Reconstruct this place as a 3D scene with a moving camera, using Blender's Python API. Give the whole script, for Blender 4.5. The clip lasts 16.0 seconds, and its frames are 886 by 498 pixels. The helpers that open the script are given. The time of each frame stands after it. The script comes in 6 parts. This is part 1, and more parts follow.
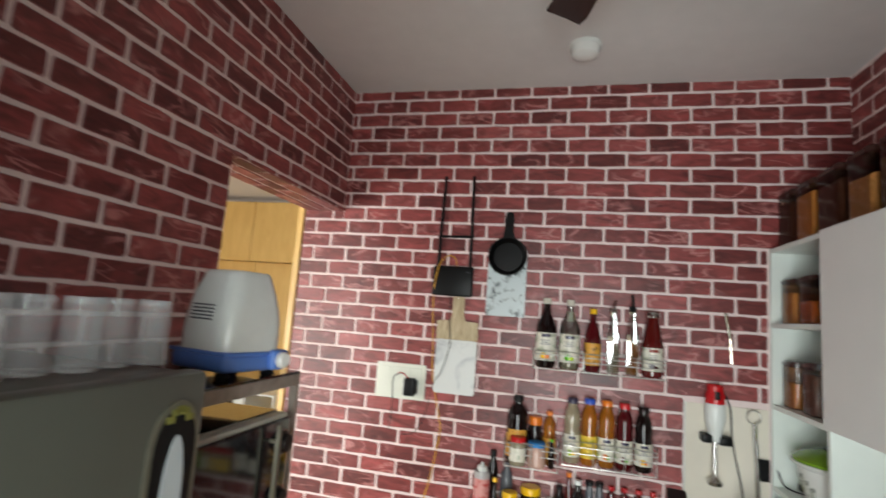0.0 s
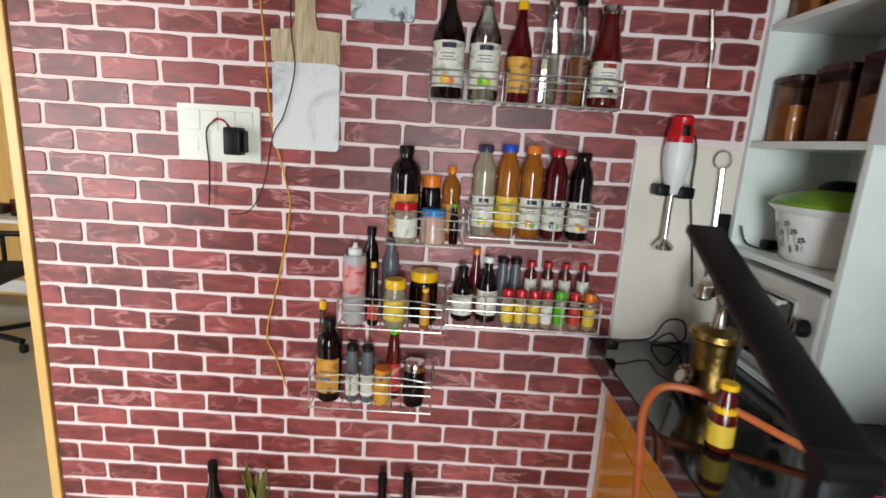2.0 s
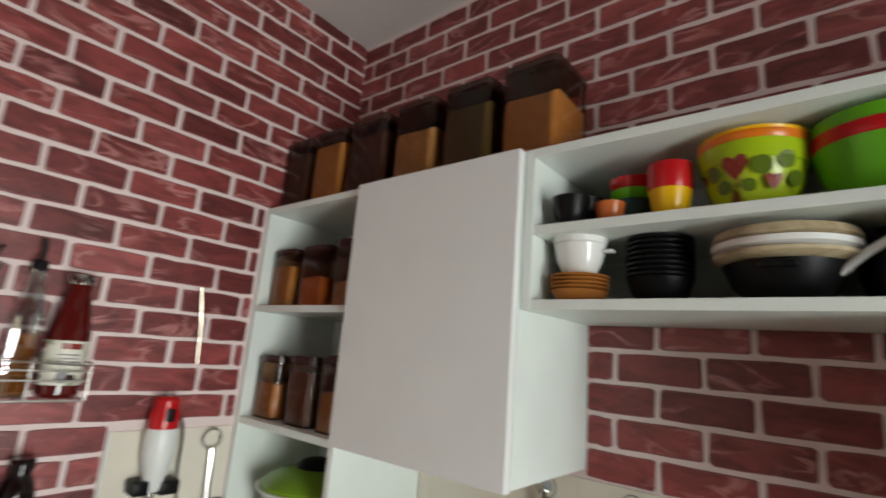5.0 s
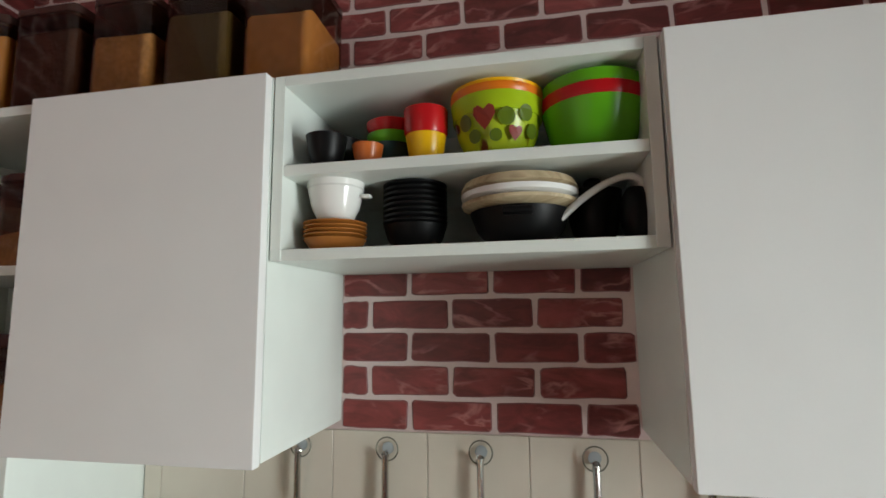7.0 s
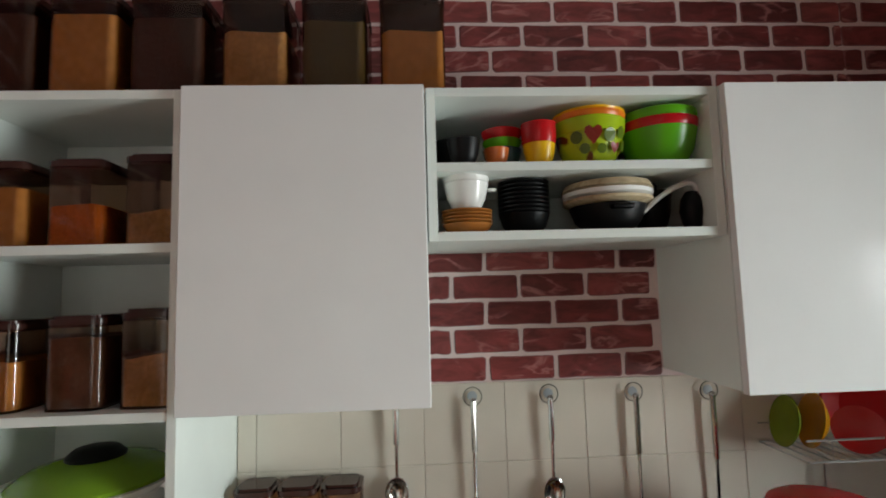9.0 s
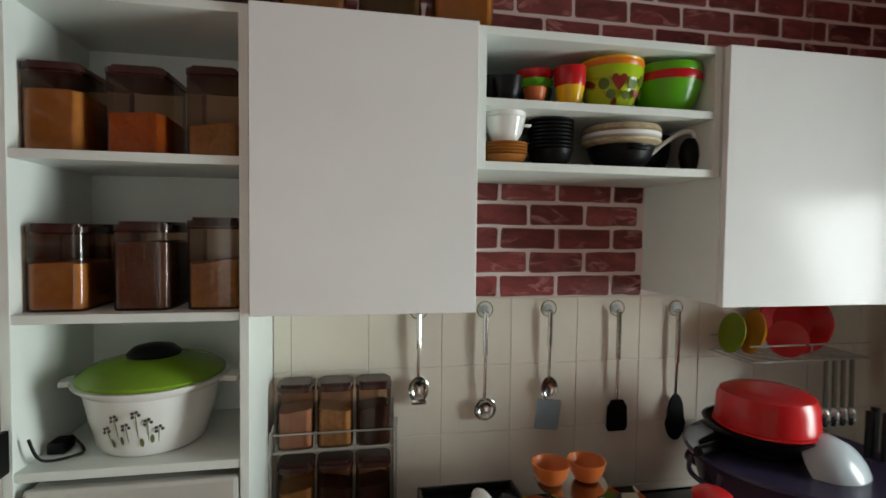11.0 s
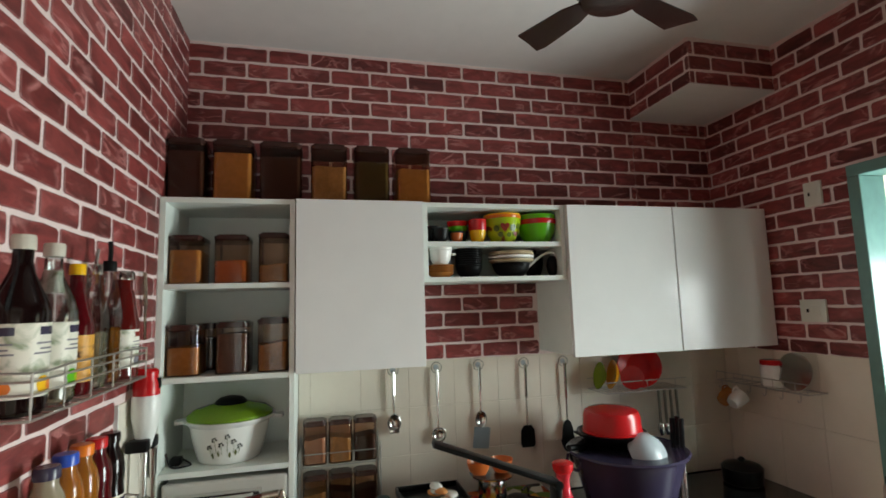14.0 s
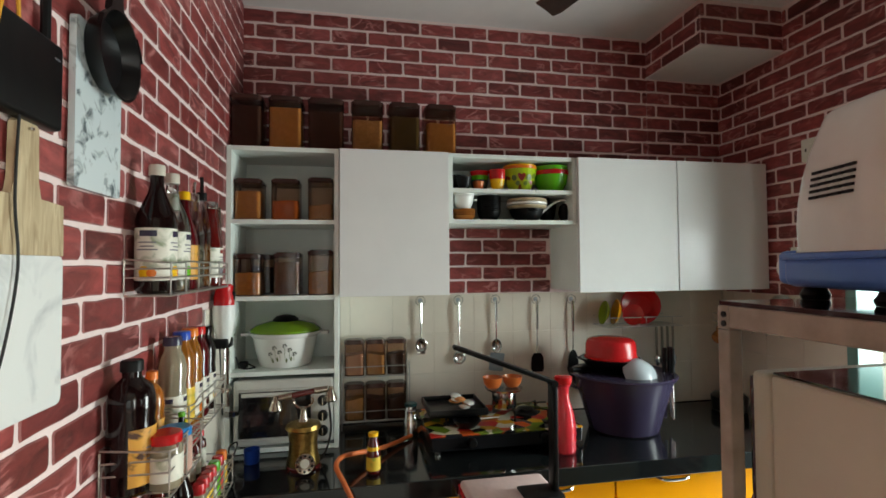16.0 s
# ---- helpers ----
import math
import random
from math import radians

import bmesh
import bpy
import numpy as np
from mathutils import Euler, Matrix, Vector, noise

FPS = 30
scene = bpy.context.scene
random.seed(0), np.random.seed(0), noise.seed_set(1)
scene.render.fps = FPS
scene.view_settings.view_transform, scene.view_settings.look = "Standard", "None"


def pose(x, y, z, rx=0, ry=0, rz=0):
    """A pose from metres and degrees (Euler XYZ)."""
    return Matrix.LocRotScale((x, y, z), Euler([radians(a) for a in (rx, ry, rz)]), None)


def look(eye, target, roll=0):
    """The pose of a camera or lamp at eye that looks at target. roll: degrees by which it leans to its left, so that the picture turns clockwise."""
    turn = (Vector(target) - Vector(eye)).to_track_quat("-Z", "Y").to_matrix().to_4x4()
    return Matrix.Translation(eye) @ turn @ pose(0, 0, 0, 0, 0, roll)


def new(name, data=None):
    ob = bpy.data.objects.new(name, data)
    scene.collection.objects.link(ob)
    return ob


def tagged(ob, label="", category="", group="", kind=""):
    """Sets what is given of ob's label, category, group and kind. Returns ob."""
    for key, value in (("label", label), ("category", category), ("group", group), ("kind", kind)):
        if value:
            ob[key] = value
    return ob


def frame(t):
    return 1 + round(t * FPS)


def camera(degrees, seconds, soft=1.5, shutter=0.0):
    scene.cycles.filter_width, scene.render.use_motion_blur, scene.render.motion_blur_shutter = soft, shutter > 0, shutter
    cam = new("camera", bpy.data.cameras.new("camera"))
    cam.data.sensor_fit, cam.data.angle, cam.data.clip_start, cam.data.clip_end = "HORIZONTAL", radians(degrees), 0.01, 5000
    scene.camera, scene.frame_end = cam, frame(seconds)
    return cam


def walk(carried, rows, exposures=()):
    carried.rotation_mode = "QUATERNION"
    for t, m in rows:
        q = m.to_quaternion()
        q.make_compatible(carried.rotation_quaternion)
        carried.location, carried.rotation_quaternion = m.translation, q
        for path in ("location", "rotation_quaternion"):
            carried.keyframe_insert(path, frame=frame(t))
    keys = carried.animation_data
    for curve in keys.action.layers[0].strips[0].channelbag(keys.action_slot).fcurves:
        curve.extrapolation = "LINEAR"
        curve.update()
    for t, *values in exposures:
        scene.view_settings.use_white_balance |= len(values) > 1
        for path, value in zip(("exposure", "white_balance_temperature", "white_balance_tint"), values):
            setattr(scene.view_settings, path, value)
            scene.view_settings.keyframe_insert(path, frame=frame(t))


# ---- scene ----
cam = camera(84.0, 16.0, soft=1.6, shutter=0.4)
PATH = [
    (0, (0.264, 0.313, 1.74), (-0.205, 2.24, 1.994), 4.3),
    (0.5, (0.211, 0.471, 1.673), (0.089, 2.461, 1.819), 4.6),
    (1, (0.209, 0.646, 1.538), (0.153, 2.644, 1.455), 3.6),
    (1.5, (0.268, 0.862, 1.423), (0.211, 2.845, 1.17), 2.7),
    (2, (0.226, 1.079, 1.432), (0.234, 3.033, 1.006), 3.5),
    (2.5, (0.183, 1.26, 1.456), (0.185, 3.218, 1.045), 3.6),
    (3, (0.21, 1.338, 1.541), (0.175, 3.32, 1.271), 3.3),
    (3.5, (0.222, 1.329, 1.648), (0.331, 3.323, 1.549), 4.8),
    (4, (0.198, 1.296, 1.698), (0.647, 3.241, 1.817), 5.7),
    (4.5, (0.288, 1.23, 1.706), (1.248, 2.96, 1.996), 5.3),
    (5, (0.307, 1.172, 1.693), (1.807, 2.427, 2.113), 4.6),
    (7.5, (0.384, 1.25, 1.703), (2.356, 1.497, 1.925), -1.1),
    (8, (0.325, 1.395, 1.708), (2.314, 1.456, 1.913), -1.8),
    (8.5, (0.205, 1.534, 1.716), (2.194, 1.469, 1.912), -2.1),
    (9, (0.141, 1.645, 1.682), (2.13, 1.545, 1.865), -1.6),
    (9.5, (0.161, 1.772, 1.665), (2.155, 1.634, 1.748), -0.6),
    (10, (0.18, 1.826, 1.65), (2.17, 1.623, 1.639), 0.1),
    (12.3, (-0.302, 2.002, 1.664), (1.617, 1.44, 1.679), 0.1),
    (12.5, (-0.35, 2.022, 1.681), (1.564, 1.444, 1.727), -0.3),
    (13, (-0.479, 2.031, 1.717), (1.426, 1.436, 1.847), -1.2),
    (13.5, (-0.623, 2.012, 1.712), (1.287, 1.459, 1.92), -1.8),
    (14, (-0.728, 1.998, 1.699), (1.201, 1.517, 1.922), -1.7),
    (14.5, (-0.798, 2.014, 1.666), (1.151, 1.608, 1.859), -1.5),
    (15, (-0.913, 2.047, 1.617), (1.05, 1.688, 1.753), -1.1),
    (15.5, (-0.981, 2.056, 1.6), (0.984, 1.694, 1.688), -0.6),
    (16, (-0.99, 2.049, 1.602), (0.973, 1.671, 1.669), -0.4),
]
walk(cam, [(t, look(eye, target, roll)) for t, eye, target, roll in PATH],
     exposures=[(0.0, -0.05, 6500, 5), (1.0, 0.02, 6400, 6), (2.0, -0.02, 6250, 8), (3.5, -0.15, 6200, 9), (5.0, -0.03, 6700, 7), (7.5, 0.06, 6550, 6), (10.0, 0.08, 6500, 5), (12.5, 0.17, 6500, 1), (16.0, 0.22, 6450, -1)])

# ---- world and light ----
world = bpy.data.worlds.new("sky")
scene.world = world
world.use_nodes = True
wn, wl = world.node_tree.nodes, world.node_tree.links
sky = wn.new("ShaderNodeTexSky")
sky.sky_type, sky.sun_disc = "NISHITA", False
sky.sun_elevation, sky.sun_rotation = radians(40), radians(160)
sky.air_density, sky.dust_density = 1.5, 3.0
wl.new(sky.outputs["Color"], wn["Background"].inputs["Color"])
wn["Background"].inputs["Strength"].default_value = 0.12
SUN_WAY = Vector((-math.sin(radians(160)) * math.cos(radians(40)), -math.cos(radians(160)) * math.cos(radians(40)), -math.sin(radians(40))))
sun = new("sun", bpy.data.lights.new("sun", "SUN"))
sun.data.energy, sun.data.angle, sun.data.color = 0.8, radians(15), (1, 0.97, 0.92)
sun.rotation_euler = SUN_WAY.to_track_quat("-Z", "Y").to_euler()


def area_lamp(name, eye, target, w, h, power, colour):
    lamp = new(name, bpy.data.lights.new(name, "AREA"))
    lamp.data.shape, lamp.data.size, lamp.data.size_y = "RECTANGLE", w, h
    lamp.data.energy, lamp.data.color = power, colour
    lamp.matrix_world = look(eye, target)
    return lamp


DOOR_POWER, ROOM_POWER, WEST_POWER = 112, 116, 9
area_lamp("balcony_daylight", (0.22, -0.85, 1.08), (0.44, 2.0, -0.52), 0.95, 1.70, DOOR_POWER, (0.93, 0.98, 1.0))
area_lamp("room_daylight", (-2.45, -0.02, 1.25), (-0.9, 2.3, -0.30), 1.7, 1.5, ROOM_POWER, (1.0, 0.98, 0.96))
# added fill lamp for the east cabinets; no window is known on this side
area_lamp("west_fill", (-4.05, 2.1, 1.45), (1.0, 2.1, -0.75), 1.9, 1.4, WEST_POWER, (0.98, 0.99, 1.0))


# ---- materials ----
def srgb(r, g, b):
    return tuple(((c / 255 + 0.055) / 1.055) ** 2.4 if c > 10 else c / 255 / 12.92 for c in (r, g, b)) + (1,)


def mat(name, colour, rough=0.5, metal=0.0, vary=0.12, scale=30.0, bump=0.05, coat=0.0, trans=0.0, ior=1.45, stain=0.0, alpha=1.0, spec=0.5):
    """A surface with grain at two scales."""
    m = bpy.data.materials.new(name)
    m.use_nodes = True
    n, l = m.node_tree.nodes, m.node_tree.links
    b = n["Principled BSDF"]
    b.inputs["Roughness"].default_value, b.inputs["Metallic"].default_value = rough, metal
    b.inputs["Coat Weight"].default_value = coat
    b.inputs["Coat Roughness"].default_value = 0.08
    b.inputs["Transmission Weight"].default_value = trans
    b.inputs["IOR"].default_value, b.inputs["Alpha"].default_value = ior, alpha
    co = n.new("ShaderNodeTexCoord")
    fine, wide = n.new("ShaderNodeTexNoise"), n.new("ShaderNodeTexNoise")
    fine.inputs["Scale"].default_value, fine.inputs["Detail"].default_value = scale, 5
    wide.inputs["Scale"].default_value, wide.inputs["Detail"].default_value = scale / 9, 3
    for t in (fine, wide):
        l.new(co.outputs["Object"], t.inputs["Vector"])
    add = n.new("ShaderNodeMath")
    l.new(fine.outputs["Fac"], add.inputs[0]), l.new(wide.outputs["Fac"], add.inputs[1])
    ramp = n.new("ShaderNodeMapRange")
    ramp.inputs["From Min"].default_value, ramp.inputs["From Max"].default_value = 0.6, 1.4
    ramp.inputs["To Min"].default_value, ramp.inputs["To Max"].default_value = 1 - vary - stain, 1 + vary
    l.new(add.outputs[0], ramp.inputs["Value"])
    mul = n.new("ShaderNodeMix")
    mul.data_type, mul.blend_type = "RGBA", "MULTIPLY"
    mul.inputs["Factor"].default_value = 1
    mul.inputs["A"].default_value = colour
    l.new(ramp.outputs[0], mul.inputs["B"])
    l.new(mul.outputs["Result"], b.inputs["Base Color"])
    rr = n.new("ShaderNodeMapRange")
    rr.inputs["To Min"].default_value, rr.inputs["To Max"].default_value = max(0.02, rough * 0.9), min(1, rough * 1.12 + 0.01)
    l.new(wide.outputs["Fac"], rr.inputs["Value"]), l.new(rr.outputs[0], b.inputs["Roughness"])
    b.inputs["Specular IOR Level"].default_value = spec
    if bump:
        bp = n.new("ShaderNodeBump")
        bp.inputs["Strength"].default_value, bp.inputs["Distance"].default_value = bump, 0.004
        l.new(fine.outputs["Fac"], bp.inputs["Height"]), l.new(bp.outputs[0], b.inputs["Normal"])
    return m


def brick_mat(name, island):
    """Printed foam brick: one of several red tones a brick, darker clouds, pale veins."""
    m = bpy.data.materials.new(name)
    m.use_nodes = True
    n, l = m.node_tree.nodes, m.node_tree.links
    b = n["Principled BSDF"]
    geo = n.new("ShaderNodeNewGeometry")
    if island:
        rnd = geo.outputs["Random Per Island"]
    else:
        rnd = n.new("ShaderNodeObjectInfo").outputs["Random"]
    shift = n.new("ShaderNodeVectorMath")
    shift.operation = "MULTIPLY_ADD"
    comb = n.new("ShaderNodeCombineXYZ")
    for i in range(3):
        l.new(rnd, comb.inputs[i])
    shift.inputs[1].default_value = (37, 53, 71)
    l.new(comb.outputs[0], shift.inputs[0]), l.new(geo.outputs["Position"], shift.inputs[2])
    tone = n.new("ShaderNodeValToRGB")
    tone.color_ramp.interpolation = "LINEAR"
    e = tone.color_ramp.elements
    e[0].position, e[0].color = 0.0, BRICK_TONES[0]
    e[1].position, e[1].color = 1.0, BRICK_TONES[-1]
    for i, c in enumerate(BRICK_TONES[1:-1]):
        x = e.new((i + 1) / (len(BRICK_TONES) - 1))
        x.color = c
    l.new(rnd, tone.inputs["Fac"])
    cloud = n.new("ShaderNodeTexNoise")
    cloud.inputs["Scale"].default_value, cloud.inputs["Detail"].default_value, cloud.inputs["Roughness"].default_value, cloud.inputs["Distortion"].default_value = 1.0, 8, 0.62, 0.9
    flat = n.new("ShaderNodeMapping")
    flat.inputs["Scale"].default_value = (9, 9, 26)
    l.new(shift.outputs[0], flat.inputs["Vector"]), l.new(flat.outputs[0], cloud.inputs["Vector"])
    cr = n.new("ShaderNodeMapRange")
    cr.inputs["From Min"].default_value, cr.inputs["From Max"].default_value = 0.3, 0.7
    cr.inputs["To Min"].default_value, cr.inputs["To Max"].default_value = 0.48, 1.48
    l.new(cloud.outputs["Fac"], cr.inputs["Value"])
    mul = n.new("ShaderNodeMix")
    mul.data_type, mul.blend_type = "RGBA", "MULTIPLY"
    mul.inputs["Factor"].default_value = 1
    l.new(tone.outputs["Color"], mul.inputs["A"]), l.new(cr.outputs[0], mul.inputs["B"])
    # veins: thin lines where a stretched noise passes its middle
    st = n.new("ShaderNodeMapping")
    st.inputs["Scale"].default_value = (6, 6, 15)
    l.new(shift.outputs[0], st.inputs["Vector"])
    vein = n.new("ShaderNodeTexNoise")
    vein.inputs["Scale"].default_value, vein.inputs["Detail"].default_value, vein.inputs["Distortion"].default_value = 1.0, 6, 0.7
    l.new(st.outputs[0], vein.inputs["Vector"])
    away = n.new("ShaderNodeMath")
    away.operation = "SUBTRACT"
    away.inputs[1].default_value = 0.5
    l.new(vein.outputs["Fac"], away.inputs[0])
    ab = n.new("ShaderNodeMath")
    ab.operation = "ABSOLUTE"
    l.new(away.outputs[0], ab.inputs[0])
    line = n.new("ShaderNodeMapRange")
    line.inputs["From Min"].default_value, line.inputs["From Max"].default_value = 0.0, 0.04
    line.inputs["To Min"].default_value, line.inputs["To Max"].default_value = 1.0, 0.0
    l.new(ab.outputs[0], line.inputs["Value"])
    gate = n.new("ShaderNodeTexNoise")
    gate.inputs["Scale"].default_value = 9
    l.new(shift.outputs[0], gate.inputs["Vector"])
    gr = n.new("ShaderNodeMapRange")
    gr.inputs["From Min"].default_value, gr.inputs["From Max"].default_value = 0.45, 0.62
    gr.inputs["To Max"].default_value = 0.7
    l.new(gate.outputs["Fac"], gr.inputs["Value"])
    fac = n.new("ShaderNodeMath")
    fac.operation = "MULTIPLY"
    l.new(line.outputs[0], fac.inputs[0]), l.new(gr.outputs[0], fac.inputs[1])
    mix = n.new("ShaderNodeMix")
    mix.data_type = "RGBA"
    mix.inputs["B"].default_value = BRICK_VEIN
    l.new(fac.outputs[0], mix.inputs["Factor"]), l.new(mul.outputs["Result"], mix.inputs["A"])
    l.new(mix.outputs["Result"], b.inputs["Base Color"])
    b.inputs["Roughness"].default_value = 0.42
    bp = n.new("ShaderNodeBump")
    bp.inputs["Strength"].default_value, bp.inputs["Distance"].default_value = 0.35, 0.004
    l.new(cloud.outputs["Fac"], bp.inputs["Height"]), l.new(bp.outputs[0], b.inputs["Normal"])
    return m


def wood_mat(name, dark, light, scale=(4, 4, 0.6), rough=0.4):
    m = bpy.data.materials.new(name)
    m.use_nodes = True
    n, l = m.node_tree.nodes, m.node_tree.links
    b = n["Principled BSDF"]
    co, mp, t = n.new("ShaderNodeTexCoord"), n.new("ShaderNodeMapping"), n.new("ShaderNodeTexNoise")
    mp.inputs["Scale"].default_value = scale
    t.inputs["Scale"].default_value, t.inputs["Detail"].default_value, t.inputs["Distortion"].default_value = 6, 7, 0.8
    l.new(co.outputs["Object"], mp.inputs["Vector"]), l.new(mp.outputs[0], t.inputs["Vector"])
    r = n.new("ShaderNodeValToRGB")
    r.color_ramp.elements[0].position, r.color_ramp.elements[0].color = 0.32, dark
    r.color_ramp.elements[1].position, r.color_ramp.elements[1].color = 0.68, light
    l.new(t.outputs["Fac"], r.inputs["Fac"]), l.new(r.outputs["Color"], b.inputs["Base Color"])
    b.inputs["Roughness"].default_value = rough
    return m


def spotted_mat(name, ground, spots, scale, lo, hi, rough):
    """A ground colour with blotches of another."""
    m = bpy.data.materials.new(name)
    m.use_nodes = True
    n, l = m.node_tree.nodes, m.node_tree.links
    b = n["Principled BSDF"]
    co, t = n.new("ShaderNodeTexCoord"), n.new("ShaderNodeTexNoise")
    t.inputs["Scale"].default_value, t.inputs["Detail"].default_value, t.inputs["Distortion"].default_value = scale, 6, 0.7
    l.new(co.outputs["Object"], t.inputs["Vector"])
    r = n.new("ShaderNodeValToRGB")
    r.color_ramp.elements[0].position, r.color_ramp.elements[0].color = lo, ground
    r.color_ramp.elements[1].position, r.color_ramp.elements[1].color = hi, spots
    l.new(t.outputs["Fac"], r.inputs["Fac"]), l.new(r.outputs["Color"], b.inputs["Base Color"])
    b.inputs["Roughness"].default_value = rough
    return m


def tinted_mat(name, tint, gloss=0.12, rough=0.08):
    """Thin clear or tinted plastic or glass."""
    m = bpy.data.materials.new(name)
    m.use_nodes = True
    n, l = m.node_tree.nodes, m.node_tree.links
    n.remove(n["Principled BSDF"])
    tr, gl, mx = n.new("ShaderNodeBsdfTransparent"), n.new("ShaderNodeBsdfGlossy"), n.new("ShaderNodeMixShader")
    tr.inputs["Color"].default_value = tint
    gl.inputs["Roughness"].default_value = rough
    fr = n.new("ShaderNodeFresnel")
    fr.inputs["IOR"].default_value = 1.45
    ad = n.new("ShaderNodeMath")
    ad.operation, ad.inputs[1].default_value, ad.use_clamp = "MULTIPLY_ADD", 0.8, True
    ad.inputs[2].default_value = gloss * 0.3
    l.new(fr.outputs[0], ad.inputs[0])
    l.new(ad.outputs[0], mx.inputs["Fac"]), l.new(tr.outputs[0], mx.inputs[1]), l.new(gl.outputs[0], mx.inputs[2])
    l.new(mx.outputs[0], n["Material Output"].inputs["Surface"])
    return m


def patch_mat(name, colours, scale, rough):
    """Printed glass: patches of several colours."""
    m = bpy.data.materials.new(name)
    m.use_nodes = True
    n, l = m.node_tree.nodes, m.node_tree.links
    b = n["Principled BSDF"]
    co, v, r = n.new("ShaderNodeTexCoord"), n.new("ShaderNodeTexVoronoi"), n.new("ShaderNodeValToRGB")
    v.inputs["Scale"].default_value = scale
    l.new(co.outputs["Object"], v.inputs["Vector"])
    sep = n.new("ShaderNodeSeparateColor")
    l.new(v.outputs["Color"], sep.inputs[0]), l.new(sep.outputs[0], r.inputs["Fac"])
    r.color_ramp.interpolation = "CONSTANT"
    e = r.color_ramp.elements
    e[0].color, e[1].color, e[1].position = colours[0], colours[-1], (len(colours) - 1) / len(colours)
    for i, c in enumerate(colours[1:-1]):
        e.new((i + 1) / len(colours)).color = c
    l.new(r.outputs["Color"], b.inputs["Base Color"])
    b.inputs["Roughness"].default_value = rough
    return m


